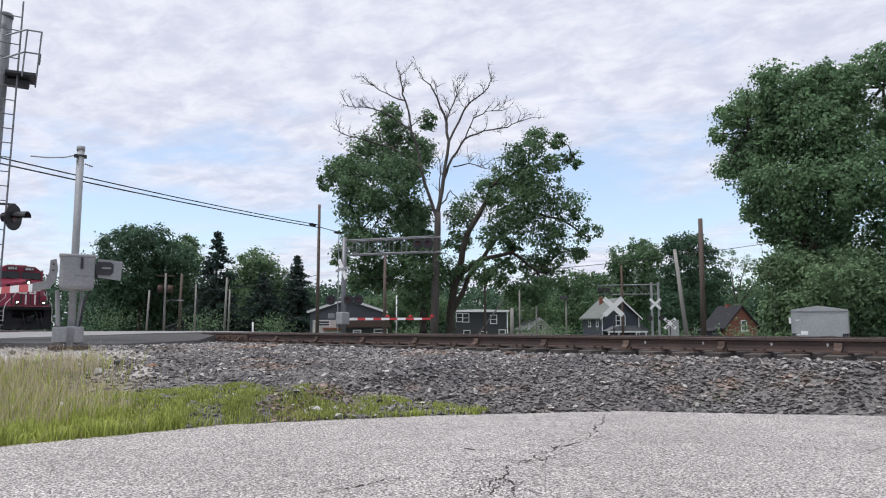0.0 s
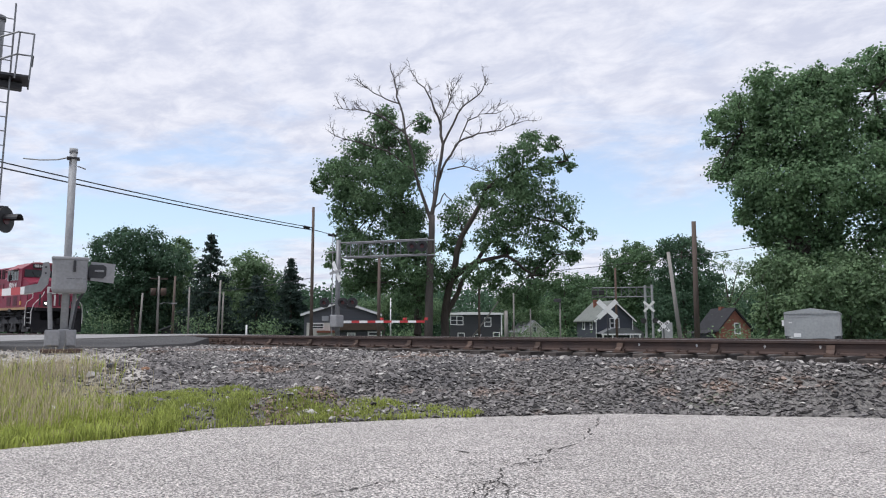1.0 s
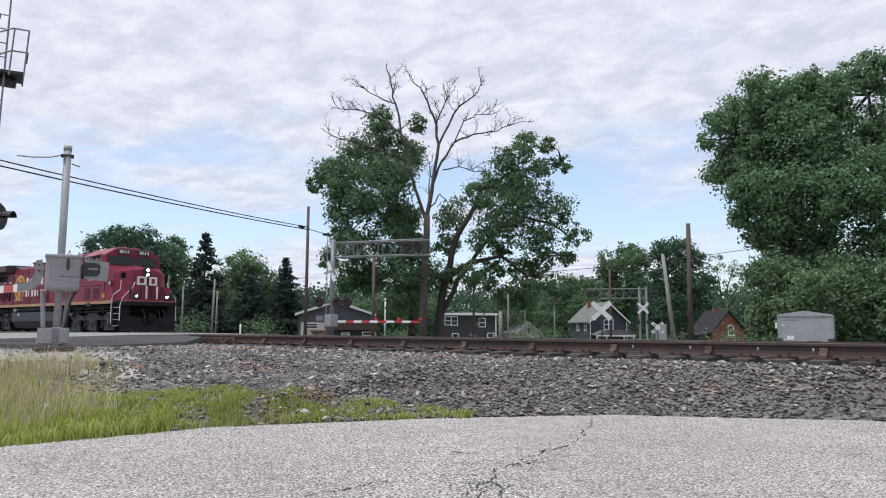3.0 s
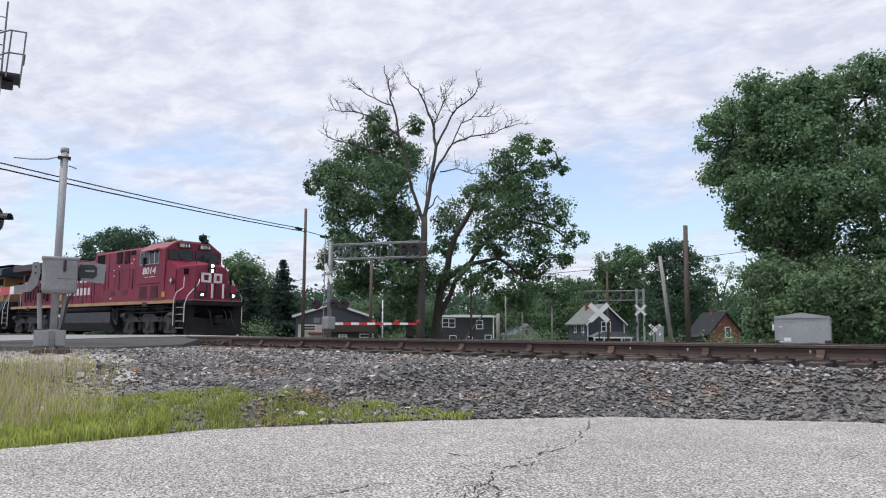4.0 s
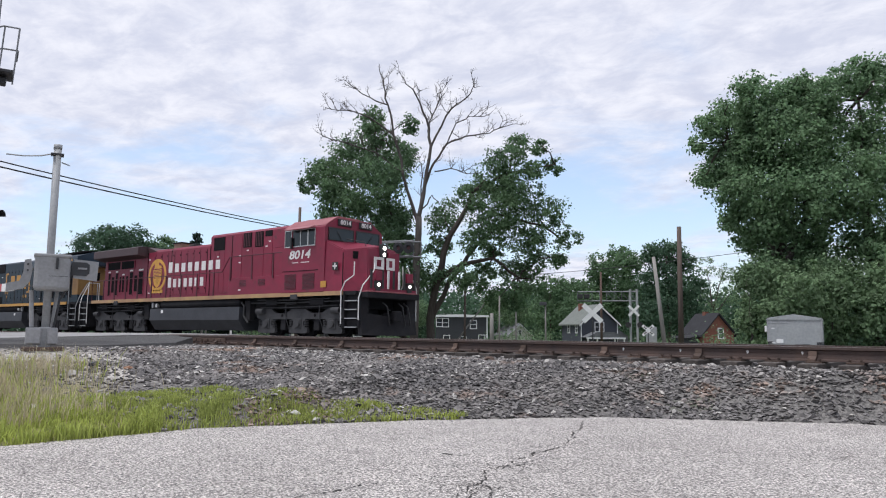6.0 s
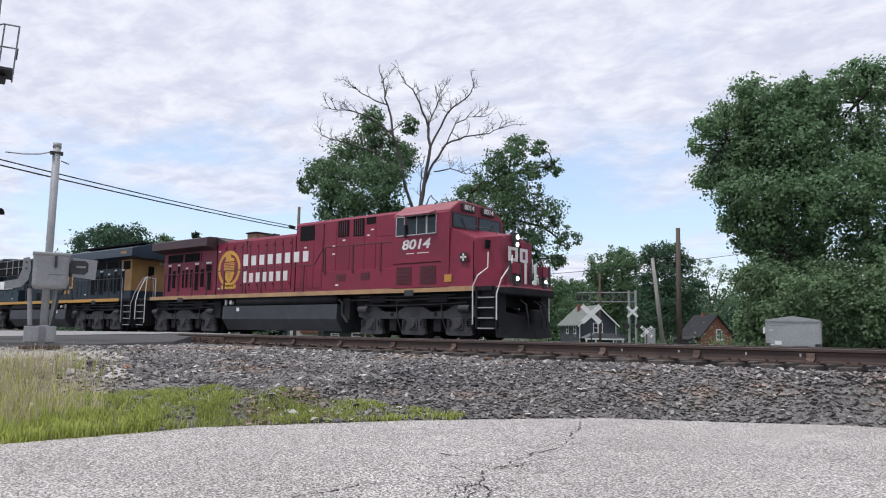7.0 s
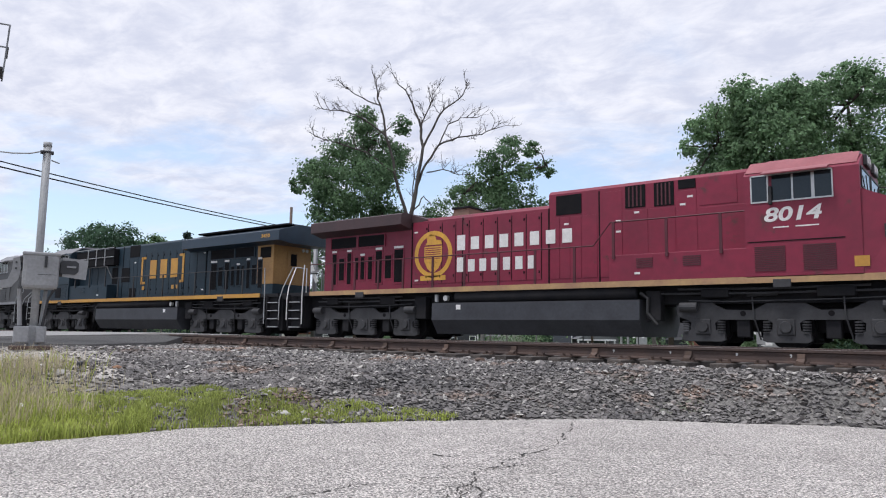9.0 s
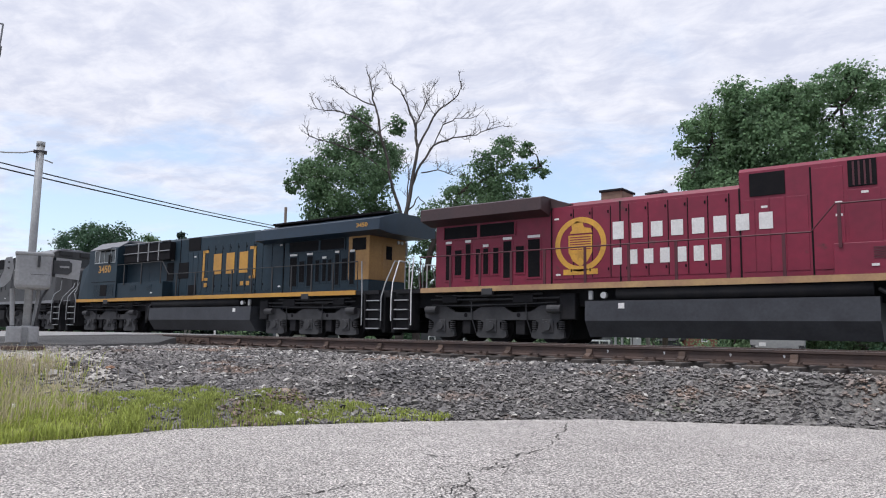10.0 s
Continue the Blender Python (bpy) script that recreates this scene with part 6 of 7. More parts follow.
def flasher(parent, x, y, z, face, size=0.3):
    """A round black backing with a lamp and its hood."""
    d = Vector((math.cos(face), math.sin(face), 0))
    p = Vector((x, y, z))
    b = part("flasher_disc", bm_tube([p, p + d * 0.03], size, n=22), M_BLACK, parent, "round black lamp backing")
    part("lamp_case", bm_tube([p - d * 0.2, p - d * 0.02], size * 0.35, size * 0.45, n=14), M_BLACK, b)
    bm = bmesh.new()
    side = Vector((-d.y, d.x, 0))
    rows = []
    for k in range(9):
        a = math.pi * k / 8
        q = side * (math.cos(a) * size * 0.42) + Vector((0, 0, math.sin(a) * size * 0.42))
        rows.append((bm.verts.new(p + q), bm.verts.new(p + q + d * 0.32), bm.verts.new(p + q * 1.06 + d * 0.32), bm.verts.new(p + q * 1.06)))
    for a, c in zip(rows, rows[1:]):
        for k in range(4):
            bm.faces.new((a[k], a[(k + 1) % 4], c[(k + 1) % 4], c[k]))
    part("visor", bm, M_BLACK, b)
    part("lens", bm_tube([p + d * 0.03, p + d * 0.045], size * 0.36, n=16), M_LENS, b, "dark red unlit lens")


def striped_arm(root, p, d, length, w0, w1, first=0.0, mat_list=None):
    """A gate arm of white and red lengths."""
    n = int(length / 0.41)
    up = Vector((0, 0, 1))
    nrm = d.cross(up).normalized()
    arm = None
    for k in range(n):
        a, b = p + d * (first + k * 0.41), p + d * (first + (k + 1) * 0.41)
        wa, wb = w0 + (w1 - w0) * k / n, w0 + (w1 - w0) * (k + 1) / n
        bm = bmesh.new()
        vs = [bm.verts.new(q + nrm * sx * 0.022 + up * sz * ww / 2) for q, ww in ((a, wa), (b, wb)) for sx in (-1, 1) for sz in (-1, 1)]
        for f in ((0, 1, 3, 2), (4, 6, 7, 5), (0, 4, 5, 1), (2, 3, 7, 6), (0, 2, 6, 4), (1, 5, 7, 3)):
            bm.faces.new([vs[i] for i in f])
        part("arm_length", bm, M_REDREFL if k % 2 else M_WHITE, root, "red reflective band" if k % 2 else "white arm length")


def gate_near():
    x, y = bearing(13.8, 67.42)
    z0 = 0.6
    g = thing("crossing_gate", "grey crossing gate mechanism on a galvanised mast, arm lowered", "crossing gate", pose(x, y, z0, 0, 0, 67.42))
    part("mast", bm_tube([(0, 0, 0.0), (0, 0, 3.42)], 0.061, n=18), M_GALV, g, "galvanised steel mast", True)
    part("mast_cap", bm_tube([(0, 0, 3.38), (0, 0, 3.46)], 0.068, n=18), M_GALV, g, "", True)
    part("mast_band", bm_box(-0.1, 0.1, -0.09, 0.09, 3.27, 3.3), M_DARKMETAL, g)
    part("wire_arm", bm_tube([(-0.07, 0, 3.3), (-0.25, 0, 3.24), (-0.5, 0, 3.21), (-0.75, 0, 3.21)], 0.012, n=6), M_GALV, g)
    part("stub", bm_tube([(0.07, 0, 3.16), (0.2, 0, 3.12)], 0.012, n=6), M_GALV, g)
    case = part("mechanism_case", bm_box(-0.22, 0.31, -0.30, 0.18, 0.96, 1.55, bevel=0.06), M_CASE, g, "grey rounded mechanism case")
    part("case_lid", bm_box(-0.235, 0.325, -0.31, 0.19, 1.50, 1.56, bevel=0.02), M_CASE, case)
    part("latch", bm_box(0.09, 0.13, -0.335, -0.30, 1.31, 1.5, bevel=0.008), M_DARKMETAL, case)
    part("case_seam", bm_box(0.0, 0.28, -0.305, -0.298, 1.19, 1.196), M_DARKMETAL, case)
    part("case_hub", bm_tube([(0.3, -0.05, 1.3), (0.42, -0.05, 1.3)], 0.12, n=14), M_DARKMETAL, g)
    bm = bm_prism([(0.36, 1.18), (0.72, 1.14), (0.74, 1.47), (0.36, 1.50)], "y", -0.16, -0.12)
    part("counterweight_plate", bm, M_CASE, g, "flat grey counterweight plate")
    bm = bm_prism([(0.33, 1.23), (0.55, 1.22), (0.60, 1.27), (0.60, 1.41), (0.55, 1.45), (0.33, 1.45)], "y", -0.18, -0.155)
    part("slot_plate", bm, M_DARKMETAL, g)
    part("slot_bar", bm_box(0.42, 0.56, -0.2, -0.175, 1.33, 1.36), M_CASE, g)
    bm = bm_prism([(-0.36, 1.45), (-0.27, 1.47), (-0.24, 1.3), (-0.27, 1.1), (-0.36, 0.98), (-0.6, 0.93), (-0.6, 1.06), (-0.42, 1.1), (-0.37, 1.25)], "y", -0.2, -0.1)
    part("arm_bracket", bm, M_CASE, g, "curved grey arm bracket")
    for zz in (1.38, 1.28):
        part("bolt", bm_tube([(-0.31, -0.22, zz), (-0.31, -0.2, zz)], 0.016, n=8), M_DARKMETAL, g)
    part("support_leg", bm_tube([(-0.24, -0.05, 0.96), (-0.2, -0.05, 0.36)], 0.035, n=8), M_CASE, g)
    part("support_leg", bm_tube([(0.14, 0.1, 0.96), (0.1, 0.1, 0.36)], 0.03, n=8), M_GALV, g)
    part("conduit", bm_tube([(0.3, -0.1, 1.05), (0.18, -0.05, 0.8), (0.12, 0.0, 0.35)], 0.02, n=7), M_DARKMETAL, g)
    for a, b in ((-0.28, -0.05), (0.03, 0.19)):
        bx = part("junction_box", bm_box(a, b, -0.17, 0.05, 0.07, 0.35, bevel=0.02), M_CASE, g, "small grey junction box")
        part("box_lip", bm_box(a + 0.02, b - 0.02, -0.19, -0.16, 0.09, 0.32, bevel=0.008), M_CASE, bx)
    part("base_casting", bm_box(-0.09, 0.09, -0.1, 0.1, 0.0, 0.36, bevel=0.02), M_GALV, g)
    part("base_plate", bm_box(-0.33, 0.3, -0.25, 0.25, -0.03, 0.03, bevel=0.01), M_RUST, g)
    # the lowered arm, along the road's crossing line
    turn = Matrix.Rotation(radians(-67.42), 3, "Z")
    striped_arm(g, Vector((-0.5, -0.15, 1.0)), turn @ Vector((-1, 0, 0)), 7.2, 0.13, 0.08, 0.0)


gate_near()


def cantilever_near():
    x, y = bearing(17.3, 73.05)
    g = thing("cantilever_signal", "tall galvanised signal mast with ladder, walkway railing and flashers", "signal mast", pose(x, y, 0, 0, 0, 73.05))
    lean = 0.12
    part("column", bm_tube([(0, 0, 0.4), (lean, 0, 7.45)], 0.165, n=22), M_MASTGREY, g, "thick grey steel column", True)
    part("column_cap", bm_tube([(lean, 0, 7.42), (lean, 0, 7.5)], 0.18, n=22), M_MASTGREY, g, "", True)
    part("base_flange", bm_tube([(0, 0, 0.35), (0, 0, 0.42)], 0.3, n=16), M_MASTGREY, g)
    ld = part("ladder", bm_tube([(0.33, -0.28, 0.6), (0.33 + lean, -0.28, 7.75)], 0.02, n=6), M_MASTGREY, g, "steel ladder")
    part("ladder_side", bm_tube([(-0.05, -0.28, 0.6), (-0.05 + lean, -0.28, 7.75)], 0.02, n=6), M_MASTGREY, ld)
    for k in range(23):
        z = 0.8 + 0.3 * k
        o = lean * z / 7.5
        part("rung", bm_tube([(-0.05 + o, -0.28, z), (0.33 + o, -0.28, z)], 0.012, n=6), M_MASTGREY, ld)
    for z in (1.5, 3.5, 5.4, 7.0):
        part("standoff", bm_tube([(0.1, -0.1, z), (0.2, -0.28, z)], 0.015, n=6), M_MASTGREY, ld)
    wk = part("walkway", bm_prism([(0.2, -0.4), (0.76, -0.45), (0.78, 0.25), (0.2, 0.3)], "z", 6.15, 6.2), M_DARKMETAL, g, "small grated walkway")
    for px, py in ((0.5, -0.42), (0.76, -0.45), (0.78, 0.25)):
        part("rail_post", bm_tube([(px, py, 6.1), (px + 0.05, py, 7.1)], 0.018, n=6), M_MASTGREY, wk)
    for z in (6.62, 7.1):
        part("guard_rail", bm_tube([(0.15, -0.38, z - 0.2), (0.52, -0.42, z), (0.81, -0.45, z), (0.83, 0.25, z)], 0.018, n=6), M_MASTGREY, wk)
    part("bracket", bm_box(0.1, 0.66, -0.12, 0.12, 5.98, 6.12, bevel=0.02), M_DARKMETAL, g)
    part("light_arm", bm_tube([(0.0, -0.1, 3.45), (0.55, -0.15, 3.45)], 0.025, n=8), M_DARKMETAL, g)
    flasher(g, 0.5, -0.2, 3.18, radians(-35), 0.27)
    flasher(g, -0.5, -0.2, 3.18, radians(-35), 0.27)


cantilever_near()


def truss(g, a, b, drop, bays, bar=0.036):
    """An open cantilever arm: two chords, uprights and a diagonal in each bay."""
    a, b = Vector(a), Vector(b)
    dn = Vector((0, 0, -drop))
    part("top_chord", bm_tube([a, b], bar, n=8), M_MASTGREY, g)
    part("bottom_chord", bm_tube([a + dn, b + dn], bar, n=8), M_MASTGREY, g)
    for k in range(bays + 1):
        p = a.lerp(b, k / bays)
        part("upright", bm_tube([p, p + dn], bar * 0.6, n=6), M_MASTGREY, g)
        if k < bays // 2:
            part("diagonal", bm_tube([p + dn, a.lerp(b, (k + 1) / bays)], bar * 0.45, n=6), M_MASTGREY, g)


def gate_far():
    x, y = bearing(36, 48.15)
    zb = ground_at(x, y)
    g = thing("cantilever_gate", "grey cantilever crossing signal with a lowered striped gate arm", "crossing gate", pose(x, y, 0))
    part("mast", bm_tube([(0, 0, zb - 0.2), (0, 0, 5.35)], 0.12, n=14), M_MASTGREY, g, "", True)
    ex, ey = bearing(34, 41.15)
    d = Vector((ex - x, ey - y, 0))
    truss(g, (0, 0, 5.2), (d.x, d.y, 5.2), 0.72, 7)
    truss(g, (0.05, 0.5, 5.2), (d.x + 0.05, d.y + 0.5, 5.2), 0.72, 7)
    u = d.normalized()
    for k in (0.86, 0.97):
        p = d * k
        flasher(g, p.x, p.y - 0.15, 4.85, radians(-50), 0.26)
    part("lamp_arm", bm_tube([(-0.55, -0.2, 2.22), (0.6, 0.2, 2.22)], 0.03, n=6), M_DARKMETAL, g)
    for k in (-0.6, 0.35, 0.85):
        flasher(g, k * 0.85, k * 0.5 - 0.1, 2.25, radians(-50), 0.25)
    bm = bmesh.new()
    blade(bm, 0.15, 3.75, radians(-62), 1.1, 0.2, -0.25, -0.22)
    part("crossbuck_blade", bm, M_WHITE, g)
    bm = bmesh.new()
    blade(bm, 0.15, 3.75, radians(10), 0.9, 0.12, -0.29, -0.26)
    part("crossbuck_blade", bm, M_GALV, g)
    part("mechanism_case", bm_box(-0.25, 0.25, -0.3, 0.2, 1.05, 1.65, bevel=0.05), M_CASE, g, "pale grey gate mechanism")
    part("counterweight", bm_box(-0.8, -0.3, -0.3, -0.22, 1.35, 1.6), M_MASTGREY, g)
    part("ladder_rail", bm_tube([(-0.3, -0.1, 0.6), (-0.3, -0.1, 5.6)], 0.025, n=6), M_GALV, g)
    part("cage_ring", bm_box(-0.75, -0.15, -0.2, 0.2, 4.75, 4.8), M_GALV, g)
    ex, ey = bearing(34.5, 41.0)
    e = (Vector((ex, ey, 0)) - Vector((x, y, 0)))
    striped_arm(g, Vector((0.35, 0.1, 1.31)), e.normalized(), e.length - 0.2, 0.12, 0.10)
    for k in (0.5, 0.75, 0.98):
        p = e * k
        part("arm_lamp", bm_box(p.x - 0.12, p.x + 0.05, p.y - 0.05, p.y + 0.05, 1.37, 1.5, bevel=0.02), M_REDREFL, g)


gate_far()


def cantilever_far():
    x, y = bearing(80, 24.0)
    zb = ground_at(x, y)
    g = thing("cantilever_signal", "distant grey cantilever signal over a road", "signal mast", pose(x, y, 0, 0, 0, 24))
    for px in (-0.35, 0.35):
        part("mast", bm_tube([(px, 0, zb), (px, 0, 5.6)], 0.13, n=10), M_GALV, g)
    truss(g, (0.3, 0, 5.35), (-5.9, 0, 5.35), 1.0, 8, 0.07)
    for k in (-5.6, -4.9):
        part("signal_head", bm_box(k - 0.3, k + 0.3, -0.3, -0.1, 4.6, 5.1, bevel=0.05), M_BLACK, g)
    for s, a in ((0, 45), (1, -45)):
        bm = bmesh.new()
        blade(bm, 0.0, 3.3, radians(a), 1.5, 0.26, -0.3 - 0.04 * s, -0.27 - 0.04 * s)
        part("crossbuck_blade", bm, M_WHITE, g)
    for k in (-0.6, 0.6):
        part("flasher_disc", bm_tube([(k, -0.35, 1.8), (k, -0.3, 1.8)], 0.3, n=16), M_BLACK, g)
    part("control_case", bm_box(1.2, 2.3, -0.4, 0.4, zb, 1.6, bevel=0.04), M_GALV, g)


cantilever_far()


# ---- litter on the ballast ----
M_BRICK_CHIP = mat("orange_stone", (0.28, 0.15, 0.09), (0.2, 0.12, 0.08), 5, 0.9)


def rock(x, y, size, material, label, seed, name="rock"):
    rng = random.Random(seed)
    bm = bmesh.new()
    bmesh.ops.create_icosphere(bm, subdivisions=2, radius=size)
    for v in bm.verts:
        v.co *= rng.uniform(0.78, 1.15)
        v.co.z *= 0.6
    ob = part(name, bm, material)
    ob.matrix_basis = pose(x, y, height(x, y) + size * 0.25, 0, 0, rng.uniform(0, 360))
    tagged(ob, label, "rock")


rock(*bearing(8.6, 67.9), 0.06, M_WHITE, "pale stone lying in the grass", 1)
rock(*bearing(11.5, 35.1), 0.09, M_RUST, "rusty brown lump among grey ballast", 2)
rock(*bearing(11.0, 62.0), 0.06, M_BRICK_CHIP, "orange-brown stone on the ballast", 3)
rock(*bearing(9.9, 12.3), 0.035, M_STONE_PALE, "pale chunk beside the rail", 4)
rock(*bearing(9.6, 12.8), 0.03, M_STONE_PALE, "pale chunk beside the rail", 5)
_x, _y = bearing(11.2, 64.3)
_p = part("rail_scrap", bm_box(-0.03, 0.03, -0.32, 0.32, 0.0, 0.05, bevel=0.01), M_DARKMETAL)
_p.matrix_basis = pose(_x, _y, height(_x, _y) + 0.03, 0, 0, 60)
tagged(_p, "dark steel bar lying on the gravel", "scrap metal")
# chalk marks on the rail's web
for _i, _x in enumerate((-4.9, -4.0, -3.05, -2.35)):
    _m = Matrix(((1, 0, 0, _x), (0, 0, -1, 10.593), (0, 1, 0, 0.70), (0, 0, 0, 1)))
    text_mesh("9", 0.06, M_WHITE, "chalk_mark", near_track, _m, extrude=0.001)
# ---- houses and the equipment case ----
M_SIDING = mat("dark_blue_siding", (0.045, 0.05, 0.065), (0.038, 0.042, 0.055), 1.5, 0.7, bump=0.3, bscale=6, stretch=(0.05, 0.05, 3))
M_SIDING_BLACK = mat("charcoal_siding", (0.035, 0.036, 0.042), (0.028, 0.03, 0.034), 1.5, 0.7, bump=0.3, bscale=6, stretch=(0.05, 0.05, 3))
M_SIDING_GREY = mat("grey_siding", (0.10, 0.105, 0.12), (0.08, 0.085, 0.10), 1.5, 0.7, bump=0.3, bscale=6, stretch=(0.05, 0.05, 3))
M_ROOF = mat("grey_shingles", (0.14, 0.145, 0.15), (0.10, 0.105, 0.11), 2, 0.9, bump=0.5, bscale=8)
M_ROOF_MOSS = mat("mossy_shingles", (0.17, 0.18, 0.165), (0.12, 0.135, 0.12), 2, 0.9, bump=0.5, bscale=8)
M_ROOF_PALE = mat("pale_shingles", (0.30, 0.32, 0.33), (0.24, 0.26, 0.27), 2, 0.9, bump=0.4, bscale=8)
M_ROOF_DARK = mat("dark_shingles", (0.018, 0.018, 0.021), (0.026, 0.026, 0.03), 2, 0.95, bump=0.5, bscale=8)
M_BRICK = mat("red_brick", (0.22, 0.085, 0.055), (0.16, 0.065, 0.045), 3, 0.9, bump=0.4, bscale=10)
M_CREAM = mat("cream_siding", (0.62, 0.60, 0.55), (0.54, 0.52, 0.48), 1.5, 0.7, bump=0.2)
M_PANE = mat("window_pane", (0.05, 0.055, 0.06), None, 3, 0.08)
M_TRAILER = mat("dull_aluminium", (0.36, 0.37, 0.37), (0.31, 0.32, 0.32), 1.2, 0.5, 0.35, spots=((0.27, 0.27, 0.26), 2.5, 0.64))


def window(house, x, y, z, w, h, face="y"):
    """A framed two-sash window set into a wall; y is the wall's outer face."""
    out = (lambda a, b, c, d, e, f: (a, b, c, d, e, f)) if face == "y" else (lambda a, b, c, d, e, f: (c, d, a, b, e, f))
    fr = bmesh.new()
    t = 0.11
    for a, b, z0, z1 in ((x - w / 2, x + w / 2, z + h / 2 - t, z + h / 2), (x - w / 2, x + w / 2, z - h / 2, z - h / 2 + t), (x - w / 2, x - w / 2 + t, z - h / 2 + t, z + h / 2 - t), (x + w / 2 - t, x + w / 2, z - h / 2 + t, z + h / 2 - t), (x - w / 2 + t, x + w / 2 - t, z - 0.04, z + 0.04)):
        box(fr, *out(a, b, y - 0.06, y + 0.04, z0, z1))
    f = part("window_frame", fr, M_WHITE, house, "white window frame")
    part("pane", bm_box(*out(x - w / 2 + 0.02, x + w / 2 - 0.02, y - 0.03, y + 0.02, z - h / 2 + 0.02, z + h / 2 - 0.02)), M_PANE, f)


def gable(house, x0, x1, y0, y1, z0, eave, ridge, wall, roof, trim=True, over=0.35, rname="roof"):
    """A block with its ridge along y and gables at both ends."""
    xm = (x0 + x1) / 2
    part("wall", bm_prism([(x0, z0), (x1, z0), (x1, eave), (xm, ridge), (x0, eave)], "y", y0, y1), wall, house)
    k = (ridge - eave) / (xm - x0)
    for s in (-1, 1):
        e = xm + s * (xm - x0 + over)
        ze = eave - over * k
        pr = [(xm, ridge + 0.03), (xm, ridge + 0.22), (e, ze + 0.19), (e, ze)]
        rf = part(rname, bm_prism(pr, "y", y0 - over, y1 + over), roof, house)
        if trim:
            part("barge_board", bm_prism([(xm, ridge - 0.12), (xm, ridge + 0.12), (e, ze + 0.12), (e, ze - 0.12)], "y", y0 - over - 0.05, y0 - over - 0.01), M_WHITE, rf, "white barge board")


def houses():
    # low wide grey house
    x, y = bearing(85, 47.4)
    h = thing("grey_house", "low dark grey house with a shallow gable and cream lower wall", "house", pose(x, y, 0, 0, 0, 47.4))
    gable(h, -4.9, 3.6, 0, 9, -1.7, 2.7, 4.1, M_SIDING_GREY, M_ROOF_PALE, True, 0.4)
    part("lower_wall", bm_box(-4.6, -1.9, -0.12, -0.02, -1.7, 1.7), M_CREAM, h)
    part("porch_roof", bm_box(-3.4, -0.2, -1.6, -0.14, 0.55, 0.8, bevel=0.03), M_BRICK, h)
    part("porch_wall", bm_box(-3.2, -0.4, -1.2, -0.14, -1.7, 0.54), M_CREAM, h)
    window(h, -3.4, -0.13, 1.3, 1.6, 0.7)
    x, y = bearing(78, 45.6)
    g = thing("garage", "dark charcoal garage with white-framed windows", "garage", pose(x, y, 0, 0, 0, 45.6))
    part("wall", bm_box(-3.4, 1.3, 0, 5, -1.6, 0.85), M_SIDING_BLACK, g)
    part("roof", bm_prism([(-3.7, 0.86), (1.6, 0.86), (1.3, 1.55), (-3.4, 1.55)], "y", -0.3, 5.3), M_RUST, g)
    window(g, -2.0, 0, 0.35, 0.9, 0.5)
    window(g, 0.5, 0, 0.3, 1.5, 0.8)
    # flat-roofed black house
    x, y = bearing(120, 37.3)
    h = thing("black_house", "square charcoal two-storey house with white windows", "house", pose(x, y, 0, 0, 0, 37.3))
    part("wall", bm_box(-4.2, 4.3, 0, 8, -1.7, 3.3), M_SIDING_BLACK, h)
    part("roof", bm_prism([(-4.5, 3.3), (4.6, 3.3), (4.6, 3.62), (-0.6, 3.75), (-4.5, 3.62)], "y", -0.3, 8.3), M_WHITE, h, "flat roof with white fascia")
    for wx, wz in ((-2.6, 2.35), (2.0, 2.1), (-3.6, 2.4), (-2.4, -0.4), (0.3, -0.6), (3.4, -0.3)):
        window(h, wx, 0, wz, 1.15, 1.5)
    part("corner_board", bm_box(4.16, 4.36, -0.06, 0.0, -1.7, 3.3), M_WHITE, h)
    # gabled house
    x, y = bearing(105, 26.6)
    h = thing("gabled_house", "dark blue gabled house with white trim, chimney and porch", "house", pose(x, y, 0, 0, 0, 26.9 + 24))
    gable(h, -2.75, 2.75, 0, 7.2, -1.7, 2.3, 4.75, M_SIDING, M_ROOF_MOSS, True, 0.4)
    for wx in (-0.35, 0.35):
        window(h, wx, -0.02, 1.75, 0.75, 1.45)
    for wy in (1.6, 4.4):
        window(h, wy, -2.77, 1.5, 0.8, 1.35, "x")
    part("chimney", bm_box(-1.0, -0.5, 4.6, 5.1, 3.2, 5.2, bevel=0.02), M_BRICK, h, "brick chimney")
    part("porch_roof", bm_prism([(-2.9, 0.3), (2.9, 0.3), (1.2, 1.05), (-1.2, 1.05)], "y", -2.2, -0.05), M_ROOF, h)
    part("porch_beam", bm_box(-2.9, 2.9, -2.3, -2.2, 0.1, 0.3), M_WHITE, h)
    for wx in (-2.7, -1.3, 1.3, 2.7):
        part("porch_post", bm_box(wx - 0.08, wx + 0.08, -2.28, -2.12, -1.7, 0.1), M_WHITE, h)
    part("side_wing", bm_prism([(2.76, -1.7), (5.4, -1.7), (5.4, 0.4), (2.76, 2.2)], "y", 2.0, 8.0), M_ROOF, h, "grey lean-to roof")
    for s in (-1, 1):
        part("corner_board", bm_box(*sorted((s * 2.68, s * 2.80)), -0.06, 0.0, -1.7, 2.25), M_WHITE, h)
    # brick house
    x, y = bearing(92, 18.0)
    h = thing("brick_house", "red brick house with a dark steep roof", "house", pose(x, y, 0, 0, 0, 18.0 + 35))
    gable(h, -2.1, 2.1, 0, 4.2, -1.7, 0.95, 3.2, M_BRICK, M_ROOF_DARK, False, 0.35)
    part("side_wing", bm_box(-3.2, -2.2, 0.8, 4.0, -1.7, 0.4), M_SIDING_BLACK, h)
    part("wing_roof", bm_prism([(-3.5, 0.42), (-2.12, 0.42), (-2.12, 0.9)], "y", 0.5, 4.3), M_ROOF_DARK, h)
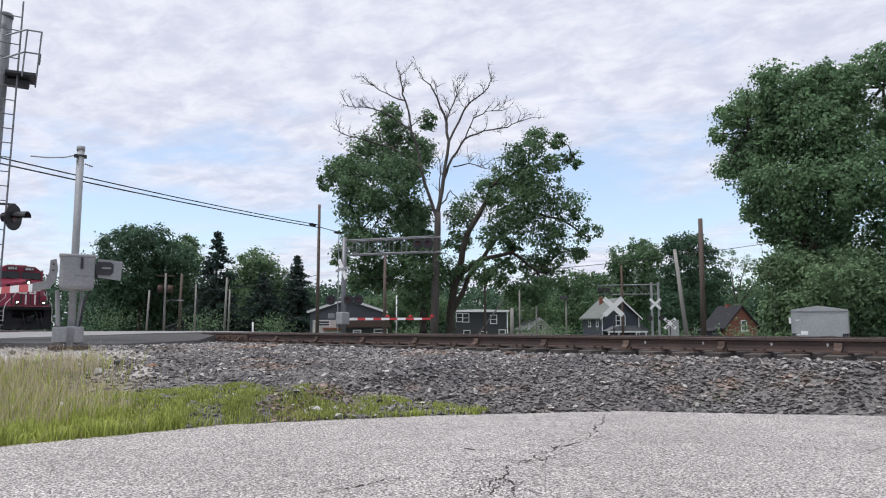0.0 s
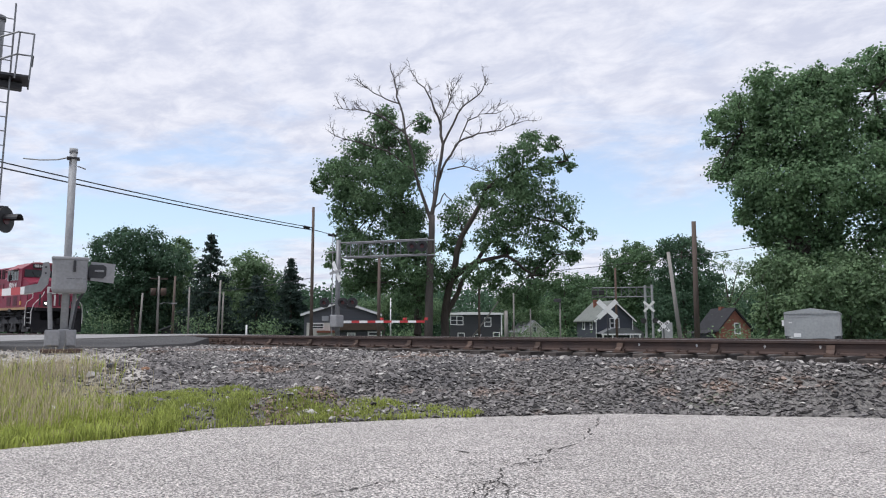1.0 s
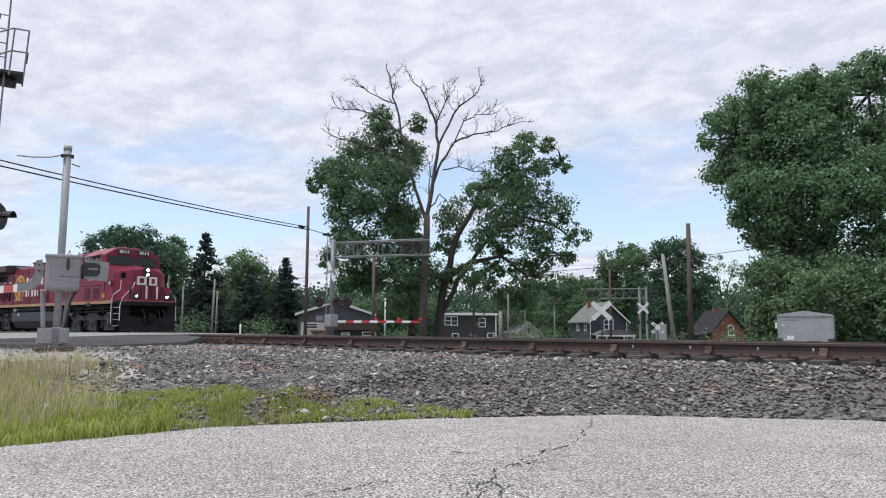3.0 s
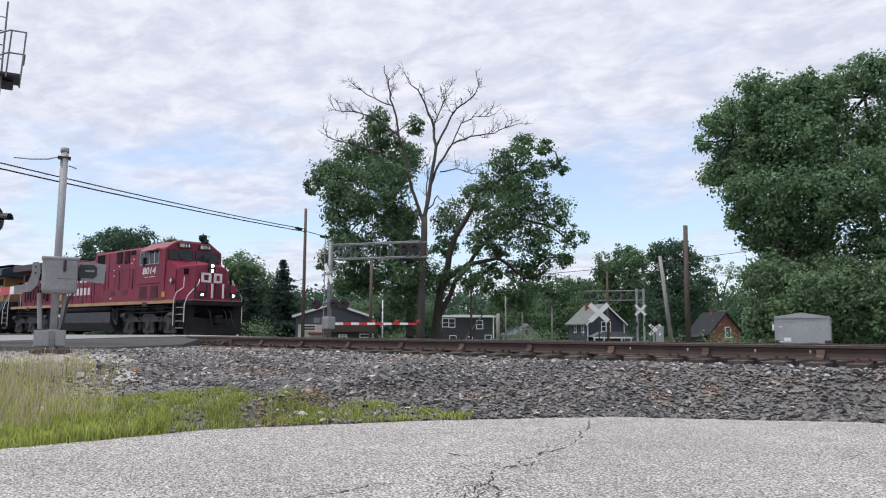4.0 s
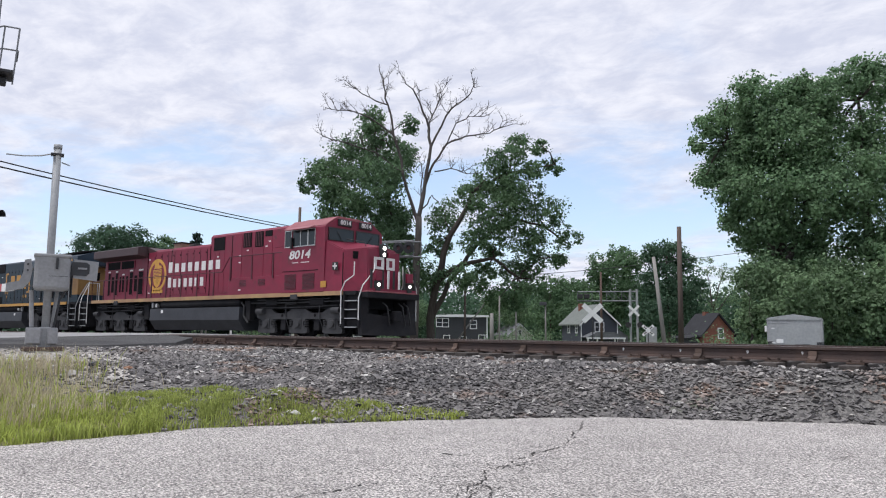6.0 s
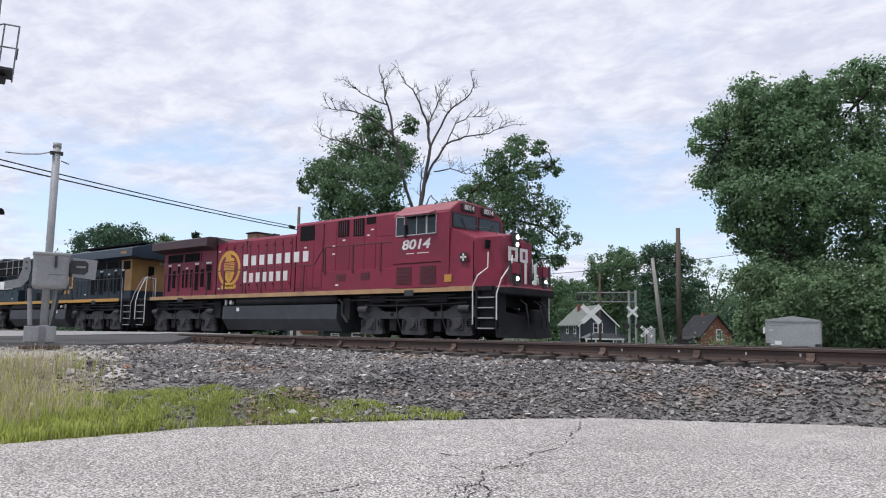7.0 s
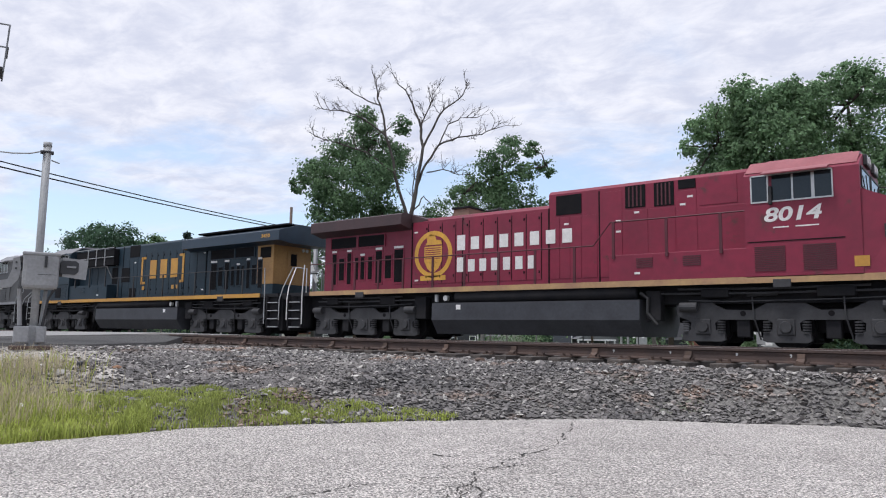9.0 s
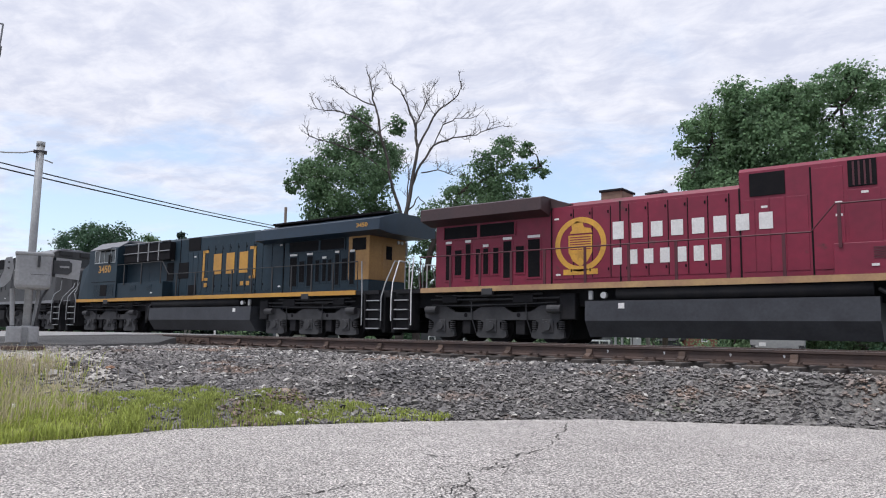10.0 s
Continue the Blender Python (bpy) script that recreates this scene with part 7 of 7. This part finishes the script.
    window(h, 0.3, -0.02, 1.0, 0.8, 1.3)
    part("chimney", bm_box(-0.25, 0.25, 2.2, 2.7, 2.8, 3.6), M_BRICK, h)
    # small white house
    x, y = bearing(130, 32.7)
    h = thing("white_house", "small white house with a grey roof", "house", pose(x, y, 0, 0, 0, 32.7 + 20))
    gable(h, -2.2, 2.2, 0, 7, -1.7, 0.4, 2.3, M_CREAM, M_ROOF, True, 0.3)
    window(h, 0.0, -0.02, 0.9, 0.7, 0.9)
    x, y = bearing(105, 51.3)
    h = thing("shed", "low shed with a pale roof", "shed", pose(x, y, 0, 0, 0, 51.3))
    gable(h, -3.3, -0.2, 0, 4, -1.7, 0.4, 1.15, M_SIDING_GREY, M_ROOF_PALE, False, 0.2)
    x, y = bearing(100, 57.6)
    h = thing("barn", "dark low roof among trees", "shed", pose(x, y, 0, 0, 0, 57.6))
    gable(h, -6.0, 3.0, 0, 8, -1.7, 0.9, 2.7, M_SIDING_BLACK, M_ROOF, False, 0.4)


houses()


def equipment_case():
    x, y = bearing(33, 12.95)
    z0 = ground_at(x, y)
    c = thing("equipment_trailer", "dull grey metal enclosure with a low peaked lid beyond the tracks", "trailer", pose(x, y, 0, 0, 0, 12.95 - 3))
    body = part("body", bm_box(-1.0, 1.0, 0, 3.2, z0 + 0.12, 1.58, bevel=0.03), M_TRAILER, c, "dull aluminium body")
    part("lid", bm_prism([(-1.03, 1.55), (1.03, 1.55), (1.0, 1.62), (0.0, 1.78), (-1.0, 1.63)], "y", -0.04, 3.24), M_TRAILER, c, "low peaked metal lid")
    for s in (-1, 1):
        part("corner_post", bm_box(*sorted((s * 0.95, s * 1.02)), -0.02, 0.05, z0 + 0.25, 1.56, bevel=0.01), M_GALV, body)
    part("name_strip", bm_box(-0.95, -0.15, -0.012, 0.0, 1.40, 1.5), M_GALV, body)
    part("label", bm_box(-0.68, -0.42, -0.012, 0.0, 0.60, 0.76), M_WHITE, body, "small white label")
    part("fender", bm_prism([(-0.1, 0.28), (0.02, 0.55), (0.55, 0.56), (0.68, 0.28)], "y", -0.25, 0.0), M_DARKMETAL, c)
    part("side_lamp", bm_box(-1.11, -1.03, 0.0, 0.1, 1.05, 1.3, bevel=0.01), M_WHITE, c)
    for px in (-0.9, 0.9):
        part("skid", bm_box(px - 0.1, px + 0.1, 0.0, 3.2, z0 - 0.1, z0 + 0.26), M_DARKMETAL, c)
    for z, w in ((0.6, 0.14), (1.2, 0.12)):
        part("mark", bm_box(-0.85, -0.85 + w, -0.012, 0.0, z - 0.02, z + 0.02), M_WHITE, body)


equipment_case()


# ---- the train runs ----
def run_at(t):
    for (t0, s0), (t1, s1) in zip(RUN, RUN[1:]):
        if t <= t1:
            return s0 + (s1 - s0) * (t - t0) / (t1 - t0)
    return RUN[-1][1]


def motions():
    for root, wheels, x0, turn in UNITS:
        walk(root, [(t, pose(x0 + s, TRAIN_Y, TRAIN_TOP, 0, 0, turn)) for t, s in RUN])
        sign = -1 if turn else 1
        for wheel, ax in wheels:
            walk(wheel, [(k / 10, pose(ax, 0, 0.53, 0, sign * math.degrees(run_at(k / 10) / 0.53) % 360, 0)) for k in range(101)])


motions()
